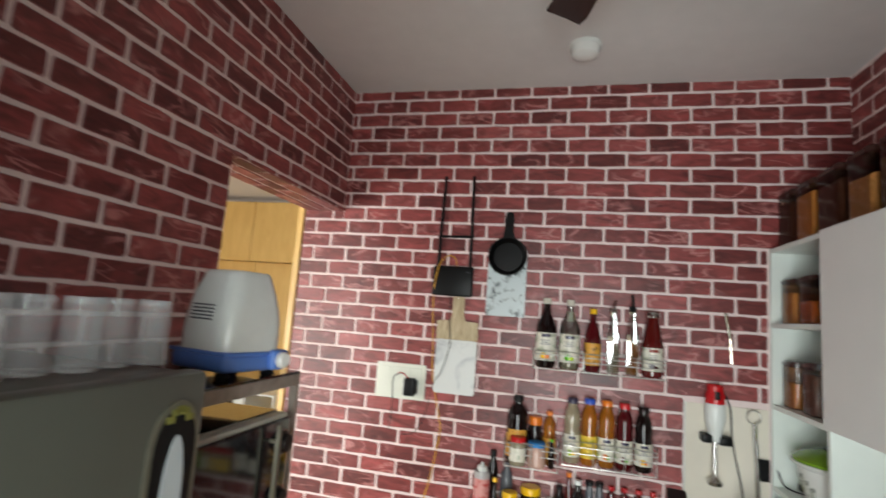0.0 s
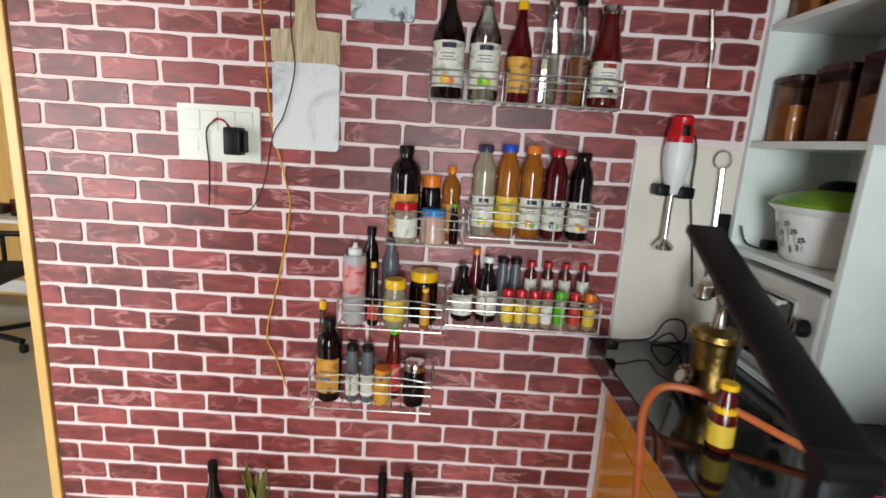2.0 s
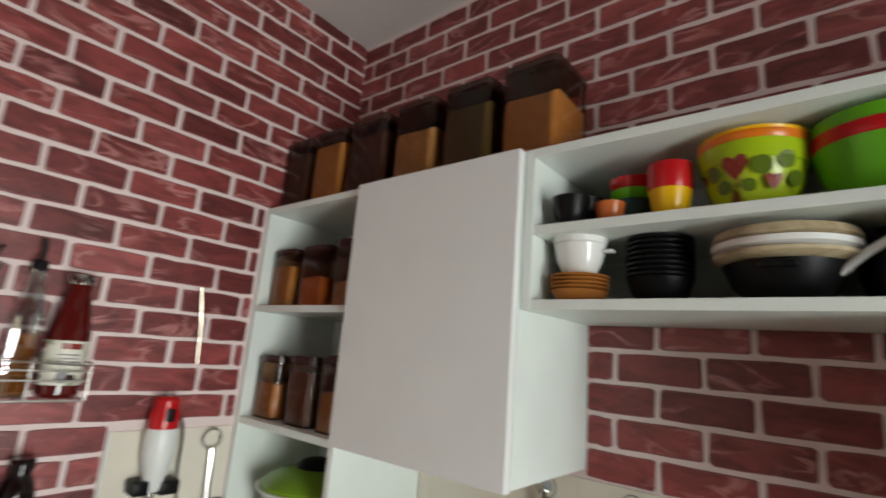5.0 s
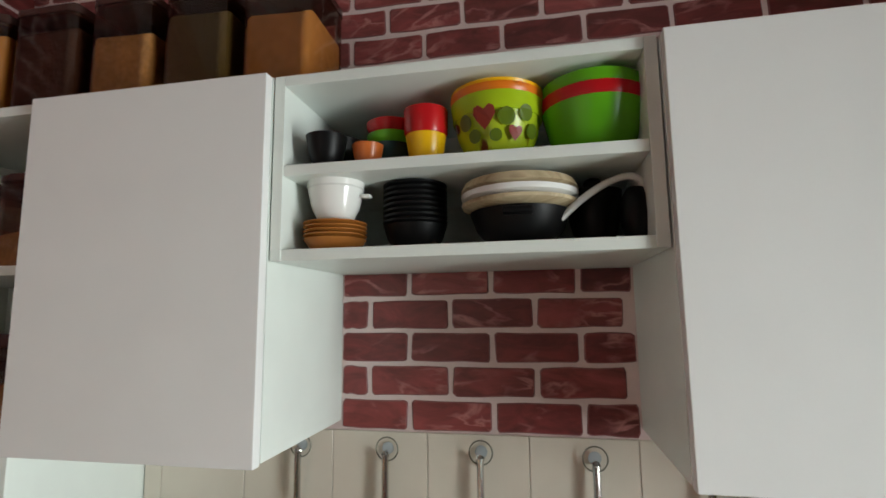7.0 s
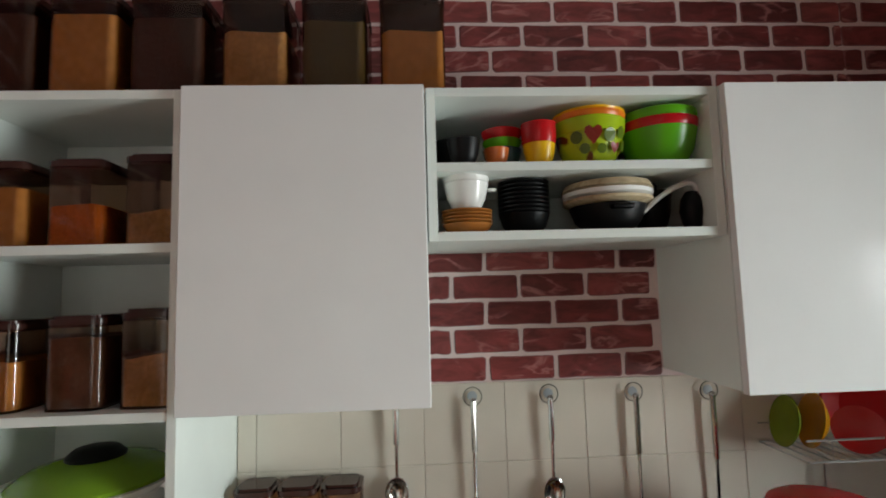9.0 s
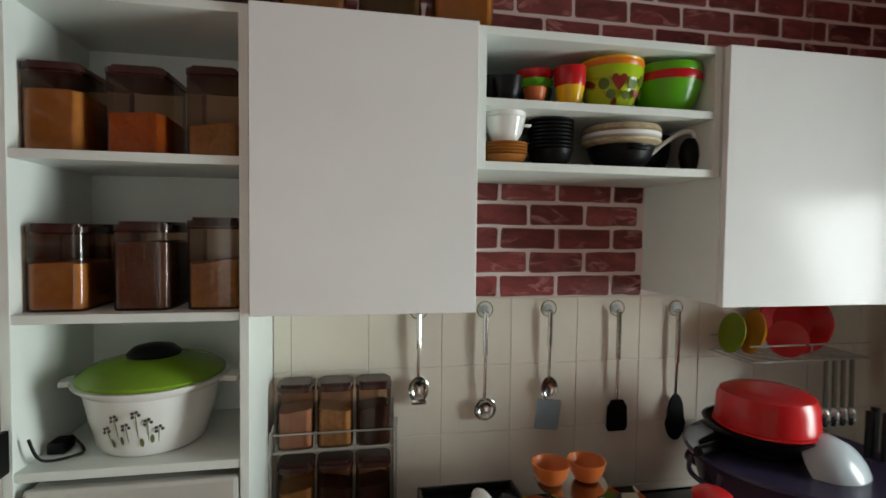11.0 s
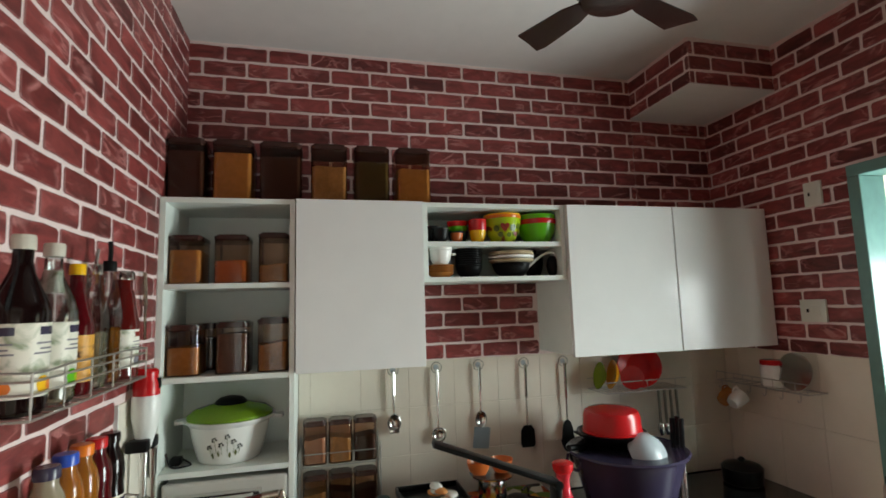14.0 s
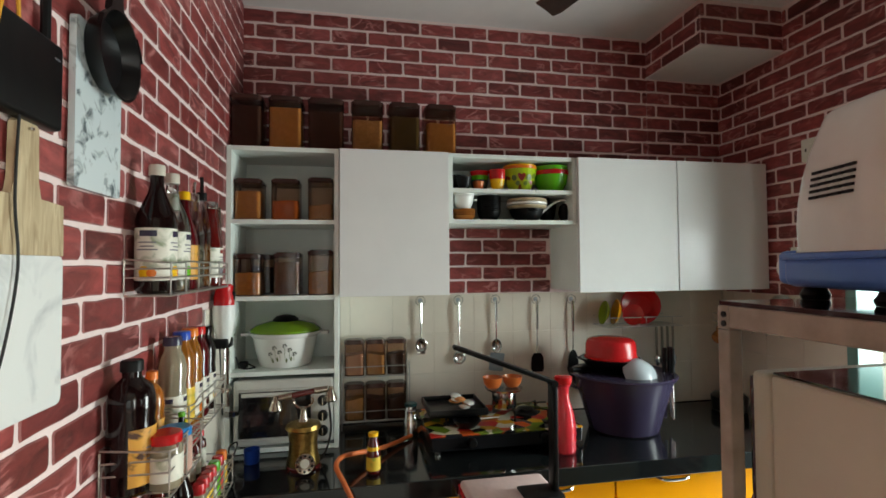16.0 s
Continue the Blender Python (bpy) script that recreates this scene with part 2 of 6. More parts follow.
BRICK_TONES = [srgb(92, 39, 38), srgb(122, 53, 52), srgb(144, 66, 64), srgb(110, 48, 46), srgb(152, 75, 73), srgb(132, 59, 57), srgb(100, 43, 41)]
BRICK_VEIN = srgb(206, 140, 136)
M = {
    "mortar": mat("mortar_print", srgb(230, 211, 208), 0.6, vary=0.06, scale=60),
    "brick_edge": mat("brick_print_edge", srgb(146, 92, 90), 0.5, vary=0.25, scale=40),
    "brick": brick_mat("brick_print", False), "brick_rest": brick_mat("brick_print_joined", True),
    "plaster": mat("ceiling_paint", srgb(222, 218, 216), 0.8, vary=0.04, scale=14, bump=0.1),
    "laminate": mat("white_gloss_laminate", srgb(232, 232, 230), 0.16, vary=0.03, scale=8, bump=0.01, spec=0.16),
    "carcass": mat("white_matt_laminate", srgb(230, 236, 230), 0.35, vary=0.05, scale=10, bump=0.02),
    "tile": mat("cream_wall_tile", srgb(229, 221, 206), 0.14, vary=0.06, scale=9, bump=0.02),
    "grout": mat("tile_grout", srgb(216, 209, 194), 0.6, scale=80),
    "granite": mat("black_granite", srgb(22, 25, 26), 0.08, vary=0.5, scale=220, bump=0.0, coat=0.4),
    "yellow": mat("yellow_laminate", srgb(240, 160, 14), 0.2, vary=0.05, scale=8, bump=0.01, coat=0.3),
    "floor": mat("floor_tile", srgb(146, 140, 124), 0.15, vary=0.08, scale=12, bump=0.01),
    "pine": wood_mat("pale_wood", srgb(214, 172, 98), srgb(226, 188, 114)),
    "board": wood_mat("board_wood", srgb(156, 134, 102), srgb(202, 186, 152), (14, 4, 2), 0.6),
    "marble": spotted_mat("white_marble", srgb(222, 224, 222), srgb(176, 180, 184), 9, 0.50, 0.66, 0.25),
    "terrazzo": spotted_mat("speckled_marble", srgb(204, 214, 216), srgb(98, 106, 110), 30, 0.54, 0.68, 0.2),
    "black": mat("black_plastic", srgb(13, 13, 14), 0.4, vary=0.2, spec=0.25),
    "iron": mat("black_iron", srgb(15, 15, 16), 0.3, metal=0.3, vary=0.3, scale=60),
    "steel": mat("stainless_steel", srgb(200, 198, 194), 0.16, metal=1.0, vary=0.06, scale=40, bump=0.01),
    "wire": mat("chromed_wire", srgb(188, 184, 178), 0.35, metal=0.85, vary=0.1, scale=90),
    "white": mat("white_plastic", srgb(226, 228, 224), 0.3, vary=0.04, scale=20, bump=0.01),
    "ceramic": mat("white_ceramic", srgb(232, 232, 228), 0.15, vary=0.03, scale=20, bump=0.0, coat=0.3),
    "red": mat("red_plastic", srgb(190, 24, 30), 0.25, vary=0.06, bump=0.01),
    "maroon": mat("maroon_wood", srgb(88, 26, 24), 0.2, vary=0.2, coat=0.4),
    "green": mat("green_plastic", srgb(98, 176, 28), 0.25, vary=0.06, bump=0.01),
    "lime": mat("lime_plastic", srgb(168, 196, 30), 0.25, vary=0.06, bump=0.01),
    "orange": mat("orange_plastic", srgb(226, 120, 28), 0.28, vary=0.06, bump=0.01),
    "yellowp": mat("yellow_plastic", srgb(238, 186, 20), 0.28, vary=0.06, bump=0.01),
    "blue": mat("blue_plastic", srgb(40, 78, 180), 0.28, vary=0.06, bump=0.01),
    "skyblue": mat("light_blue_plastic", srgb(50, 130, 196), 0.28, vary=0.06, bump=0.01),
    "teal": mat("dark_teal_plastic", srgb(18, 54, 54), 0.3, vary=0.1),
    "purple": mat("purple_plastic", srgb(56, 50, 72), 0.24, vary=0.1, scale=14),
    "slateblue": mat("slate_blue_plastic", srgb(92, 130, 206), 0.3, vary=0.06),
    "applwhite": mat("aged_white_plastic", srgb(220, 224, 222), 0.22, vary=0.05, coat=0.2),
    "caramel": mat("caramel_ceramic", srgb(176, 112, 52), 0.22, vary=0.1),
    "terracotta": mat("orange_clay", srgb(196, 104, 46), 0.3, vary=0.1),
    "rackpaint": mat("worn_grey_rack_paint", srgb(158, 147, 138), 0.5, vary=0.2, scale=34, stain=0.25),
    "fridge": mat("dark_grey_fridge_enamel", srgb(86, 89, 81), 0.35, vary=0.06, scale=12),
    "ovengrey": mat("grey_sheet_metal", srgb(196, 194, 182), 0.45, vary=0.08, scale=10, metal=0.1),
    "otgfront": mat("silver_white_enamel", srgb(206, 206, 200), 0.3, vary=0.05, metal=0.2),
    "darkglass": mat("dark_oven_glass", srgb(26, 26, 28), 0.06, vary=0.1, bump=0.0, coat=0.6),
    "brass": mat("aged_brass", srgb(150, 122, 66), 0.34, metal=1.0, vary=0.5, scale=70, bump=0.5),
    "pewter": mat("tarnished_silver", srgb(170, 160, 146), 0.25, metal=1.0, vary=0.2),
    "brushed": mat("brushed_grey_metal", srgb(126, 124, 110), 0.45, metal=0.6, vary=0.1, scale=60),
    "hose": mat("orange_rubber", srgb(204, 106, 52), 0.45, vary=0.1),
    "cord_yellow": mat("yellow_cable", srgb(206, 150, 40), 0.45),
    "cord_black": mat("black_cable", srgb(16, 15, 16), 0.5),
    "label": spotted_mat("white_paper_label", srgb(226, 222, 208), srgb(150, 160, 130), 26, 0.52, 0.66, 0.5),
    "label_amber": spotted_mat("amber_paper_label", srgb(214, 156, 60), srgb(70, 38, 20), 24, 0.52, 0.62, 0.5),
    "label_red": spotted_mat("red_paper_label", srgb(196, 52, 44), srgb(226, 200, 170), 24, 0.5, 0.64, 0.5),
    "label_yellow": spotted_mat("yellow_paper_label", srgb(226, 190, 60), srgb(120, 150, 40), 24, 0.5, 0.66, 0.5),
    "label_bowl": spotted_mat("lime_bowl_print", srgb(176, 196, 40), srgb(112, 60, 24), 12, 0.55, 0.6, 0.25),
    "squeeze": mat("translucent_white_plastic", srgb(176, 172, 172), 0.3, vary=0.1, scale=20),
    "label_pink": spotted_mat("pink_paper_label", srgb(214, 150, 146), srgb(190, 60, 56), 22, 0.5, 0.6, 0.4),
    "cola": mat("dark_syrup", srgb(20, 9, 9), 0.1, vary=0.2, bump=0, coat=0.1, spec=0.4),
    "syrup_red": mat("deep_red_syrup", srgb(74, 10, 16), 0.1, vary=0.2, bump=0, coat=0.15),
    "sauce_red": mat("red_sauce", srgb(82, 17, 15), 0.08, vary=0.2, bump=0, coat=0.5),
    "amber": mat("amber_drink", srgb(196, 122, 40), 0.1, vary=0.15, bump=0, coat=0.15, trans=0.55),
    "pale": mat("pale_drink", srgb(196, 184, 156), 0.08, vary=0.15, bump=0, coat=0.3, trans=0.55),
    "greyfill": mat("grey_bottle", srgb(92, 94, 100), 0.25, vary=0.1),
    "slip": mat("white_bottle_cap", srgb(206, 200, 186), 0.3, vary=0.05),
    "blush": mat("pinkish_paste", srgb(196, 160, 146), 0.15, vary=0.15),
    "bottleglass": tinted_mat("clear_glass", (0.90, 0.93, 0.92, 1), 0.8, 0.05),
    # clear glass; its faint white base stands in for reflections of the bright door
    "tumbler": mat("thick_clear_glass", srgb(232, 238, 240), 0.08, vary=0.03, bump=0.0, alpha=0.18, coat=0.5),
    "smoke": tinted_mat("smoked_brown_plastic", (0.80, 0.655, 0.53, 1), 0.05, 0.10),
    "redglass": mat("red_tinted_plastic", srgb(226, 56, 70), 0.06, vary=0.05, bump=0.0, alpha=0.55, coat=0.3),
    "brownlid": mat("dark_brown_lid", srgb(60, 36, 31), 0.2, vary=0.1),
    "flour": mat("tan_flour", srgb(208, 162, 98), 0.9, vary=0.2, scale=60, bump=0.3),
    "lentil": mat("orange_lentils", srgb(212, 124, 44), 0.8, vary=0.3, scale=160, bump=0.5),
    "greenbean": mat("green_lentils", srgb(96, 88, 50), 0.8, vary=0.35, scale=160, bump=0.5),
    "beige": mat("beige_pulses", srgb(196, 162, 112), 0.8, vary=0.35, scale=120, bump=0.5),
    "brownpulse": mat("brown_pulses", srgb(124, 94, 76), 0.8, vary=0.3, scale=150, bump=0.4),
    "darkpulse": mat("dark_pulses", srgb(70, 44, 36), 0.8, vary=0.35, scale=120, bump=0.5),
    "stove": patch_mat("fruit_print_glass", [srgb(166, 34, 26), srgb(190, 140, 36), srgb(98, 116, 36), srgb(176, 72, 26), srgb(206, 196, 170), srgb(30, 26, 24), srgb(24, 22, 22)], 21, 0.06),
    "food": mat("fried_food", srgb(222, 150, 84), 0.6, vary=0.3, scale=40, bump=0.6),
    "ivory": mat("ivory_switch_plastic", srgb(226, 228, 216), 0.3, vary=0.03),
    "tealpaint": mat("green_painted_steel", srgb(112, 150, 144), 0.3, vary=0.15, scale=24),
    "pinkwhite": mat("pale_pink_vinyl", srgb(222, 196, 190), 0.5, vary=0.08, scale=40, bump=0.4),
    "fanbrown": mat("dark_brown_enamel", srgb(44, 24, 20), 0.25, vary=0.1),
    "flower": mat("grey_flower_print", srgb(64, 66, 58), 0.4),
    "leafprint": mat("olive_leaf_print", srgb(104, 112, 66), 0.4),
    "leafy": mat("yellow_green_leaf", srgb(120, 118, 56), 0.5, vary=0.2, scale=50),
    "lidgreen": mat("olive_green_lid", srgb(116, 152, 34), 0.25, vary=0.06, bump=0.01),
    "palegrey": mat("pale_grey_enamel", srgb(176, 184, 188), 0.22, vary=0.05),
    "padblue": mat("pale_blue_grey_pad", srgb(150, 166, 174), 0.5, vary=0.06),
    "limedark": mat("olive_green_plastic", srgb(122, 140, 34), 0.25, vary=0.06, bump=0.01),
    "marigold": mat("orange_yellow_plastic", srgb(222, 152, 26), 0.25, vary=0.06, bump=0.01),
    "heartred": mat("dark_red_print", srgb(132, 40, 26), 0.3),
    "leafdot": mat("olive_print", srgb(92, 112, 24), 0.3),
    "ink": mat("grey_print_ink", srgb(128, 124, 130), 0.5),
    "mesh_grey": mat("chair_mesh", srgb(28, 29, 32), 0.7),
}


# ---- building helpers ----
def link(name, bm, material, parent=None, label="", smooth=False):
    me = bpy.data.meshes.new(name)
    bmesh.ops.recalc_face_normals(bm, faces=bm.faces)
    bm.to_mesh(me)
    bm.free()
    me.materials.append(M[material])
    if smooth:
        me.polygons.foreach_set("use_smooth", [True] * len(me.polygons))
        me.set_sharp_from_angle(angle=radians(35))
    ob = new(name, me)
    if parent is not None:
        ob.parent = parent
    if label:
        ob["label"] = label
    return ob


def part(name, bm, material, parent, label="", smooth=True):
    return link(name, bm, material, parent, label, smooth)


def thing(name, at, label, category, group="", turn=0):
    ob = new(name)
    ob.empty_display_size = 0.03
    ob.matrix_basis = pose(*at, 0, 0, turn)
    return tagged(ob, label, category, group)


def structure(name, bm, material, label, category):
    return tagged(link(name, bm, material, None, "", False), label, category, kind="structure")


def box(bm, x0, x1, y0, y1, z0, z1, bevel=0.0, seg=2):
    vs = [bm.verts.new((x, y, z)) for x in (x0, x1) for y in (y0, y1) for z in (z0, z1)]
    fs = [bm.faces.new([vs[i] for i in q]) for q in ((0, 1, 3, 2), (4, 6, 7, 5), (0, 4, 5, 1), (2, 3, 7, 6), (0, 2, 6, 4), (1, 5, 7, 3))]
    if bevel:
        es = {e for f in fs for e in f.edges}
        bmesh.ops.bevel(bm, geom=list(es), offset=bevel, segments=seg, affect="EDGES", profile=0.5)
    return bm


def B(x0, x1, y0, y1, z0, z1, bevel=0.0, seg=2):
    return box(bmesh.new(), x0, x1, y0, y1, z0, z1, bevel, seg)


def lathe(profile, seg=20, at=(0, 0, 0), bm=None, square=0.0):
    """Turns (radius, height) pairs about a vertical axis; square makes the plan boxy."""
    bm = bm or bmesh.new()
    rings = []
    for r, z in profile:
        ring = []
        for i in range(seg):
            a = 2 * math.pi * (i + 0.5) / seg
            c, s = math.cos(a), math.sin(a)
            k = 1.0 if not square else 1 / max(abs(c), abs(s)) * square + (1 - square)
            ring.append(bm.verts.new((at[0] + r * c * k, at[1] + r * s * k, at[2] + z)))
        rings.append(ring)
    for a, b in zip(rings, rings[1:]):
        for i in range(seg):
            bm.faces.new((a[i], a[(i + 1) % seg], b[(i + 1) % seg], b[i]))
    bm.faces.new(rings[0][::-1])
    bm.faces.new(rings[-1])
    return bm


def tube(pts, r, seg=6, bm=None, closed=False):
    """A round bar along points."""
    bm = bm or bmesh.new()
    pts = [Vector(p) for p in pts]
    rings = []
    up = None
    for i, p in enumerate(pts):
        a = pts[i - 1] if (i or closed) else p
        b = pts[(i + 1) % len(pts)] if (i < len(pts) - 1 or closed) else p
        d = (b - a).normalized()
        if up is None:
            up = d.orthogonal().normalized()
        up = (up - d * up.dot(d)).normalized()
        side = d.cross(up)
        rings.append([bm.verts.new(p + r * (math.cos(2 * math.pi * j / seg) * up + math.sin(2 * math.pi * j / seg) * side)) for j in range(seg)])
    pairs = list(zip(rings, rings[1:])) + ([(rings[-1], rings[0])] if closed else [])
    for a, b in pairs:
        for j in range(seg):
            bm.faces.new((a[j], a[(j + 1) % seg], b[(j + 1) % seg], b[j]))
    if not closed:
        bm.faces.new(rings[0][::-1])
        bm.faces.new(rings[-1])
    return bm


def smooth_line(pts, n=8):
    """A soft curve through points."""
    pts = [Vector(p) for p in pts]
    out = []
    for i in range(len(pts) - 1):
        p0, p1, p2, p3 = pts[max(0, i - 1)], pts[i], pts[i + 1], pts[min(len(pts) - 1, i + 2)]
        for k in range(n):
            t = k / n
            out.append(0.5 * (2 * p1 + (p2 - p0) * t + (2 * p0 - 5 * p1 + 4 * p2 - p3) * t * t + (3 * p1 - p0 - 3 * p2 + p3) * t ** 3))
    return out + [pts[-1]]


def ring_pts(c, r, n, u, v):
    c, u, v = Vector(c), Vector(u), Vector(v)
    return [c + r * (math.cos(2 * math.pi * i / n) * u + math.sin(2 * math.pi * i / n) * v) for i in range(n)]


def slab_outline(points, axis, lo, hi):
    """A plate with an outline: axis 'y' takes (x, z) pairs, 'x' takes (y, z) pairs, 'z' takes (x, y)."""
    bm = bmesh.new()
    put = {"y": lambda a, b, c: (a, c, b), "x": lambda a, b, c: (c, a, b), "z": lambda a, b, c: (a, b, c)}[axis]
    fa = [bm.verts.new(put(a, b, lo)) for a, b in points]
    fb = [bm.verts.new(put(a, b, hi)) for a, b in points]
    bm.faces.new(fa)
    bm.faces.new(fb[::-1])
    for i in range(len(points)):
        j = (i + 1) % len(points)
        bm.faces.new((fa[i], fb[i], fb[j], fa[j]))
    return bm


def round_rect(x0, x1, z0, z1, r, n=5):
    out = []
    for cx, cz, a0 in ((x1 - r, z1 - r, 0), (x0 + r, z1 - r, 90), (x0 + r, z0 + r, 180), (x1 - r, z0 + r, 270)):
        out += [(cx + r * math.cos(radians(a0 + 90 * k / n)), cz + r * math.sin(radians(a0 + 90 * k / n))) for k in range(n + 1)]
    return out


# ---- structure ----
NY, EX, SY, WX, TOP = 2.525, 1.38, 0.03, -0.79, 2.813
OPEN_Y, OPEN_Z = 1.66, 2.20
DOOR_X0, DOOR_X1, DOOR_Z = -0.16, 0.690, 2.18
structure("floor", B(-4.3, 1.55, -0.15, 5.1, -0.1, 0.0), "floor", "pale beige polished floor tiles through both rooms", "floor")
structure("ceiling", B(-1.0, 1.55, -0.15, 2.68, TOP, TOP + 0.12), "plaster", "plain greyish white painted plaster ceiling", "ceiling")
wall_n = structure("wall_north", B(-1.0, EX + 0.15, NY, NY + 0.15, 0, TOP), "mortar", "wall papered in red brick print with pale joints", "wall")
wall_e = structure("wall_east", B(EX, EX + 0.15, -0.12, NY, 0, TOP), "mortar", "wall papered in red brick print above kitchen cabinets", "wall")
bm = B(DOOR_X1, EX, SY - 0.15, SY, 0, TOP)
box(bm, WX, DOOR_X0, SY - 0.15, SY, 0, TOP)
box(bm, DOOR_X0, DOOR_X1, SY - 0.15, SY, DOOR_Z, TOP)
wall_s = structure("wall_south", bm, "mortar", "brick papered wall with a door opening to daylight", "wall")
bm = B(WX - 0.2, WX, SY - 0.15, OPEN_Y, 0, TOP)
box(bm, WX - 0.2, WX, OPEN_Y, NY, OPEN_Z, TOP)
wall_w = structure("wall_west", bm, "mortar", "brick papered wall with an open doorway and beam", "wall")
beam = structure("beam", B(0.96, EX, SY, 0.47, 2.605, TOP), "mortar", "boxed corner beam papered in brick under the ceiling", "beam")
structure("trim_beam_soffit", B(0.955, EX, SY, 0.475, 2.600, 2.6045), "plaster", "plain white painted underside of the corner beam", "trim")
structure("trim_jamb", B(-1.035, -1.0015, NY - 0.012, NY + 0.16, 0, OPEN_Z + 0.4, 0.004), "pine", "pale wooden edge strip along the end of the brick wall", "trim")
# the room beyond the doorway
structure("wall_room_north", B(-4.3, -1.0, 4.95, 5.1, 0, 2.9), "plaster", "plain white wall behind wooden panels in the next room", "wall")
structure("wall_room_side", B(-1.0, -0.85, NY + 0.16, 4.95, 0, 2.9), "plaster", "plain pale wall of the next room", "wall")
# unseen wall; its opening is made up to go with the west fill lamp
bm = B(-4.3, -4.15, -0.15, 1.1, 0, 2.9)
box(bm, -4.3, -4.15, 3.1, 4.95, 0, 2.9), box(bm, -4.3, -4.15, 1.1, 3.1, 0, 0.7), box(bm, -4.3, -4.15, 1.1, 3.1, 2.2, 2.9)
structure("wall_room_west", bm, "plaster", "unseen plain wall of the next room with an added opening", "wall")
bm = B(-4.3, -3.4, -0.3, -0.15, 0, 2.9)
box(bm, -1.5, WX - 0.2, -0.3, -0.15, 0, 2.9), box(bm, -3.4, -1.5, -0.3, -0.15, 0, 0.65), box(bm, -3.4, -1.5, -0.3, -0.15, 2.25, 2.9)
structure("wall_room_south", bm, "plaster", "plain wall of the next room with a wide window", "wall")
structure("ceiling_room", B(-4.3, -1.0, -0.3, 5.1, 2.80, 2.95), "plaster", "white ceiling of the next room", "ceiling")
ground = structure("ground", B(-400, 400, -400, 400, -3.2, -3.0), "floor", "pale paved ground far below the balcony", "ground")

wood_wall = thing("wooden_wall_panel", (-2.6, 4.90, 0), "pale varnished wooden wall panelling with a projecting upper band", "panelling")
for i in range(6):
    x = -1.65 + i * 0.55
    part("panel", B(x - 0.272, x + 0.272, 0.0, 0.045, 0.0, 2.116, 0.004), "pine", wood_wall, smooth=False)
    part("upper_panel", B(x - 0.272, x + 0.272, -0.12, 0.045, 2.12, 2.74, 0.004), "pine", wood_wall, smooth=False)

# balcony door frame, standing in its opening
frame_ob = tagged(new("door_1"), "green painted steel door frame around an open balcony doorway", "door", kind="structure")
frame_ob.matrix_basis = pose(0, SY - 0.07, 0)
part("frame", B(DOOR_X0, DOOR_X0 + 0.045, -0.04, 0.085, 0, DOOR_Z - 0.045, 0.004), "tealpaint", frame_ob, smooth=False)
part("frame", B(DOOR_X1 - 0.045, DOOR_X1, -0.04, 0.085, 0, DOOR_Z - 0.045, 0.004), "tealpaint", frame_ob, smooth=False)
part("frame", B(DOOR_X0, DOOR_X1, -0.04, 0.085, DOOR_Z - 0.045, DOOR_Z, 0.004), "tealpaint", frame_ob, smooth=False)
leaf = tagged(new("door_2"), "half closed green-grey panelled balcony door leaf", "door", kind="structure")
leaf.matrix_basis = pose(0, SY - 0.075, 0)
part("panel", B(DOOR_X0 + 0.047, 0.02, -0.018, 0.018, 0.006, DOOR_Z - 0.048, 0.003), "tealpaint", leaf, smooth=False)
part("glass", B(DOOR_X0 + 0.08, -0.01, 0.0185, 0.022, 1.0, 2.0), "greyfill", leaf, "frosted grey pane", smooth=False)
part("lever", tube([(0.0, 0.02, 0.95), (0.0, 0.05, 0.95), (-0.07, 0.055, 0.95)], 0.007, 8), "steel", leaf)

# ---- fitted kitchen ----
CX, CTOP, CBOT, CZ = 1.075, 2.087, 1.477, 0.866
T = 0.018


def carcass(ob, y0, y1, z0, z1, shelves, back=True):
    """Open cabinet body: two sides, top, bottom and shelves, in the thing's own place."""
    part("side_panel", B(CX - EX, 0, y0, y0 + T, z0, z1, 0.001), "carcass", ob, smooth=False)
    part("side_panel", B(CX - EX, 0, y1 - T, y1, z0, z1, 0.001), "carcass", ob, smooth=False)
    part("top_panel", B(CX - EX, 0, y0 + T, y1 - T, z1 - T, z1, 0.001), "carcass", ob, smooth=False)
    for z in shelves:
        part("shelf", B(CX - EX + 0.002, 0, y0 + T, y1 - T, z - T, z, 0.001), "carcass", ob, smooth=False)
    if back:
        part("back_panel", B(-0.008, -0.001, y0 + T, y1 - T, min([z0] + [z for z in shelves]) , z1 - T), "carcass", ob, smooth=False)


unit = thing("shelf_unit", (EX, 0, 0), "tall white open shelf unit standing on the black counter", "shelf unit")
carcass(unit, 2.088, 2.523, CZ + 0.001, CTOP, (1.792, 1.484, 1.186, CZ + 0.02))


def wall_cabinet(y0, y1, label):
    ob = thing("wall_cabinet", (EX, 0, 0), label, "cabinet", "white wall cabinets")
    part("body", B(CX - EX, 0, y0 + 0.001, y1 - 0.001, CBOT + 0.004, CTOP, 0.001), "carcass", ob, smooth=False)
    part("door", B(CX - EX - 0.020, CX - EX - 0.001, y0 + 0.002, y1 - 0.002, CBOT, CTOP - 0.001, 0.0015), "laminate", ob, "glossy white door", smooth=False)
    return ob


wall_cabinet(1.626, 2.086, "closed white glossy wall cabinet beside open shelves")
wall_cabinet(0.536, 1.034, "closed white glossy wall cabinet above the dish rack")
wall_cabinet(0.045, 0.534, "closed white glossy corner wall cabinet beside brick wall")
oshelf = thing("open_wall_shelf", (EX, 0, 0), "white open wall shelf holding bowls and plates", "shelf")
carcass(oshelf, 1.036, 1.624, 1.783, CTOP, (1.937, 1.801))

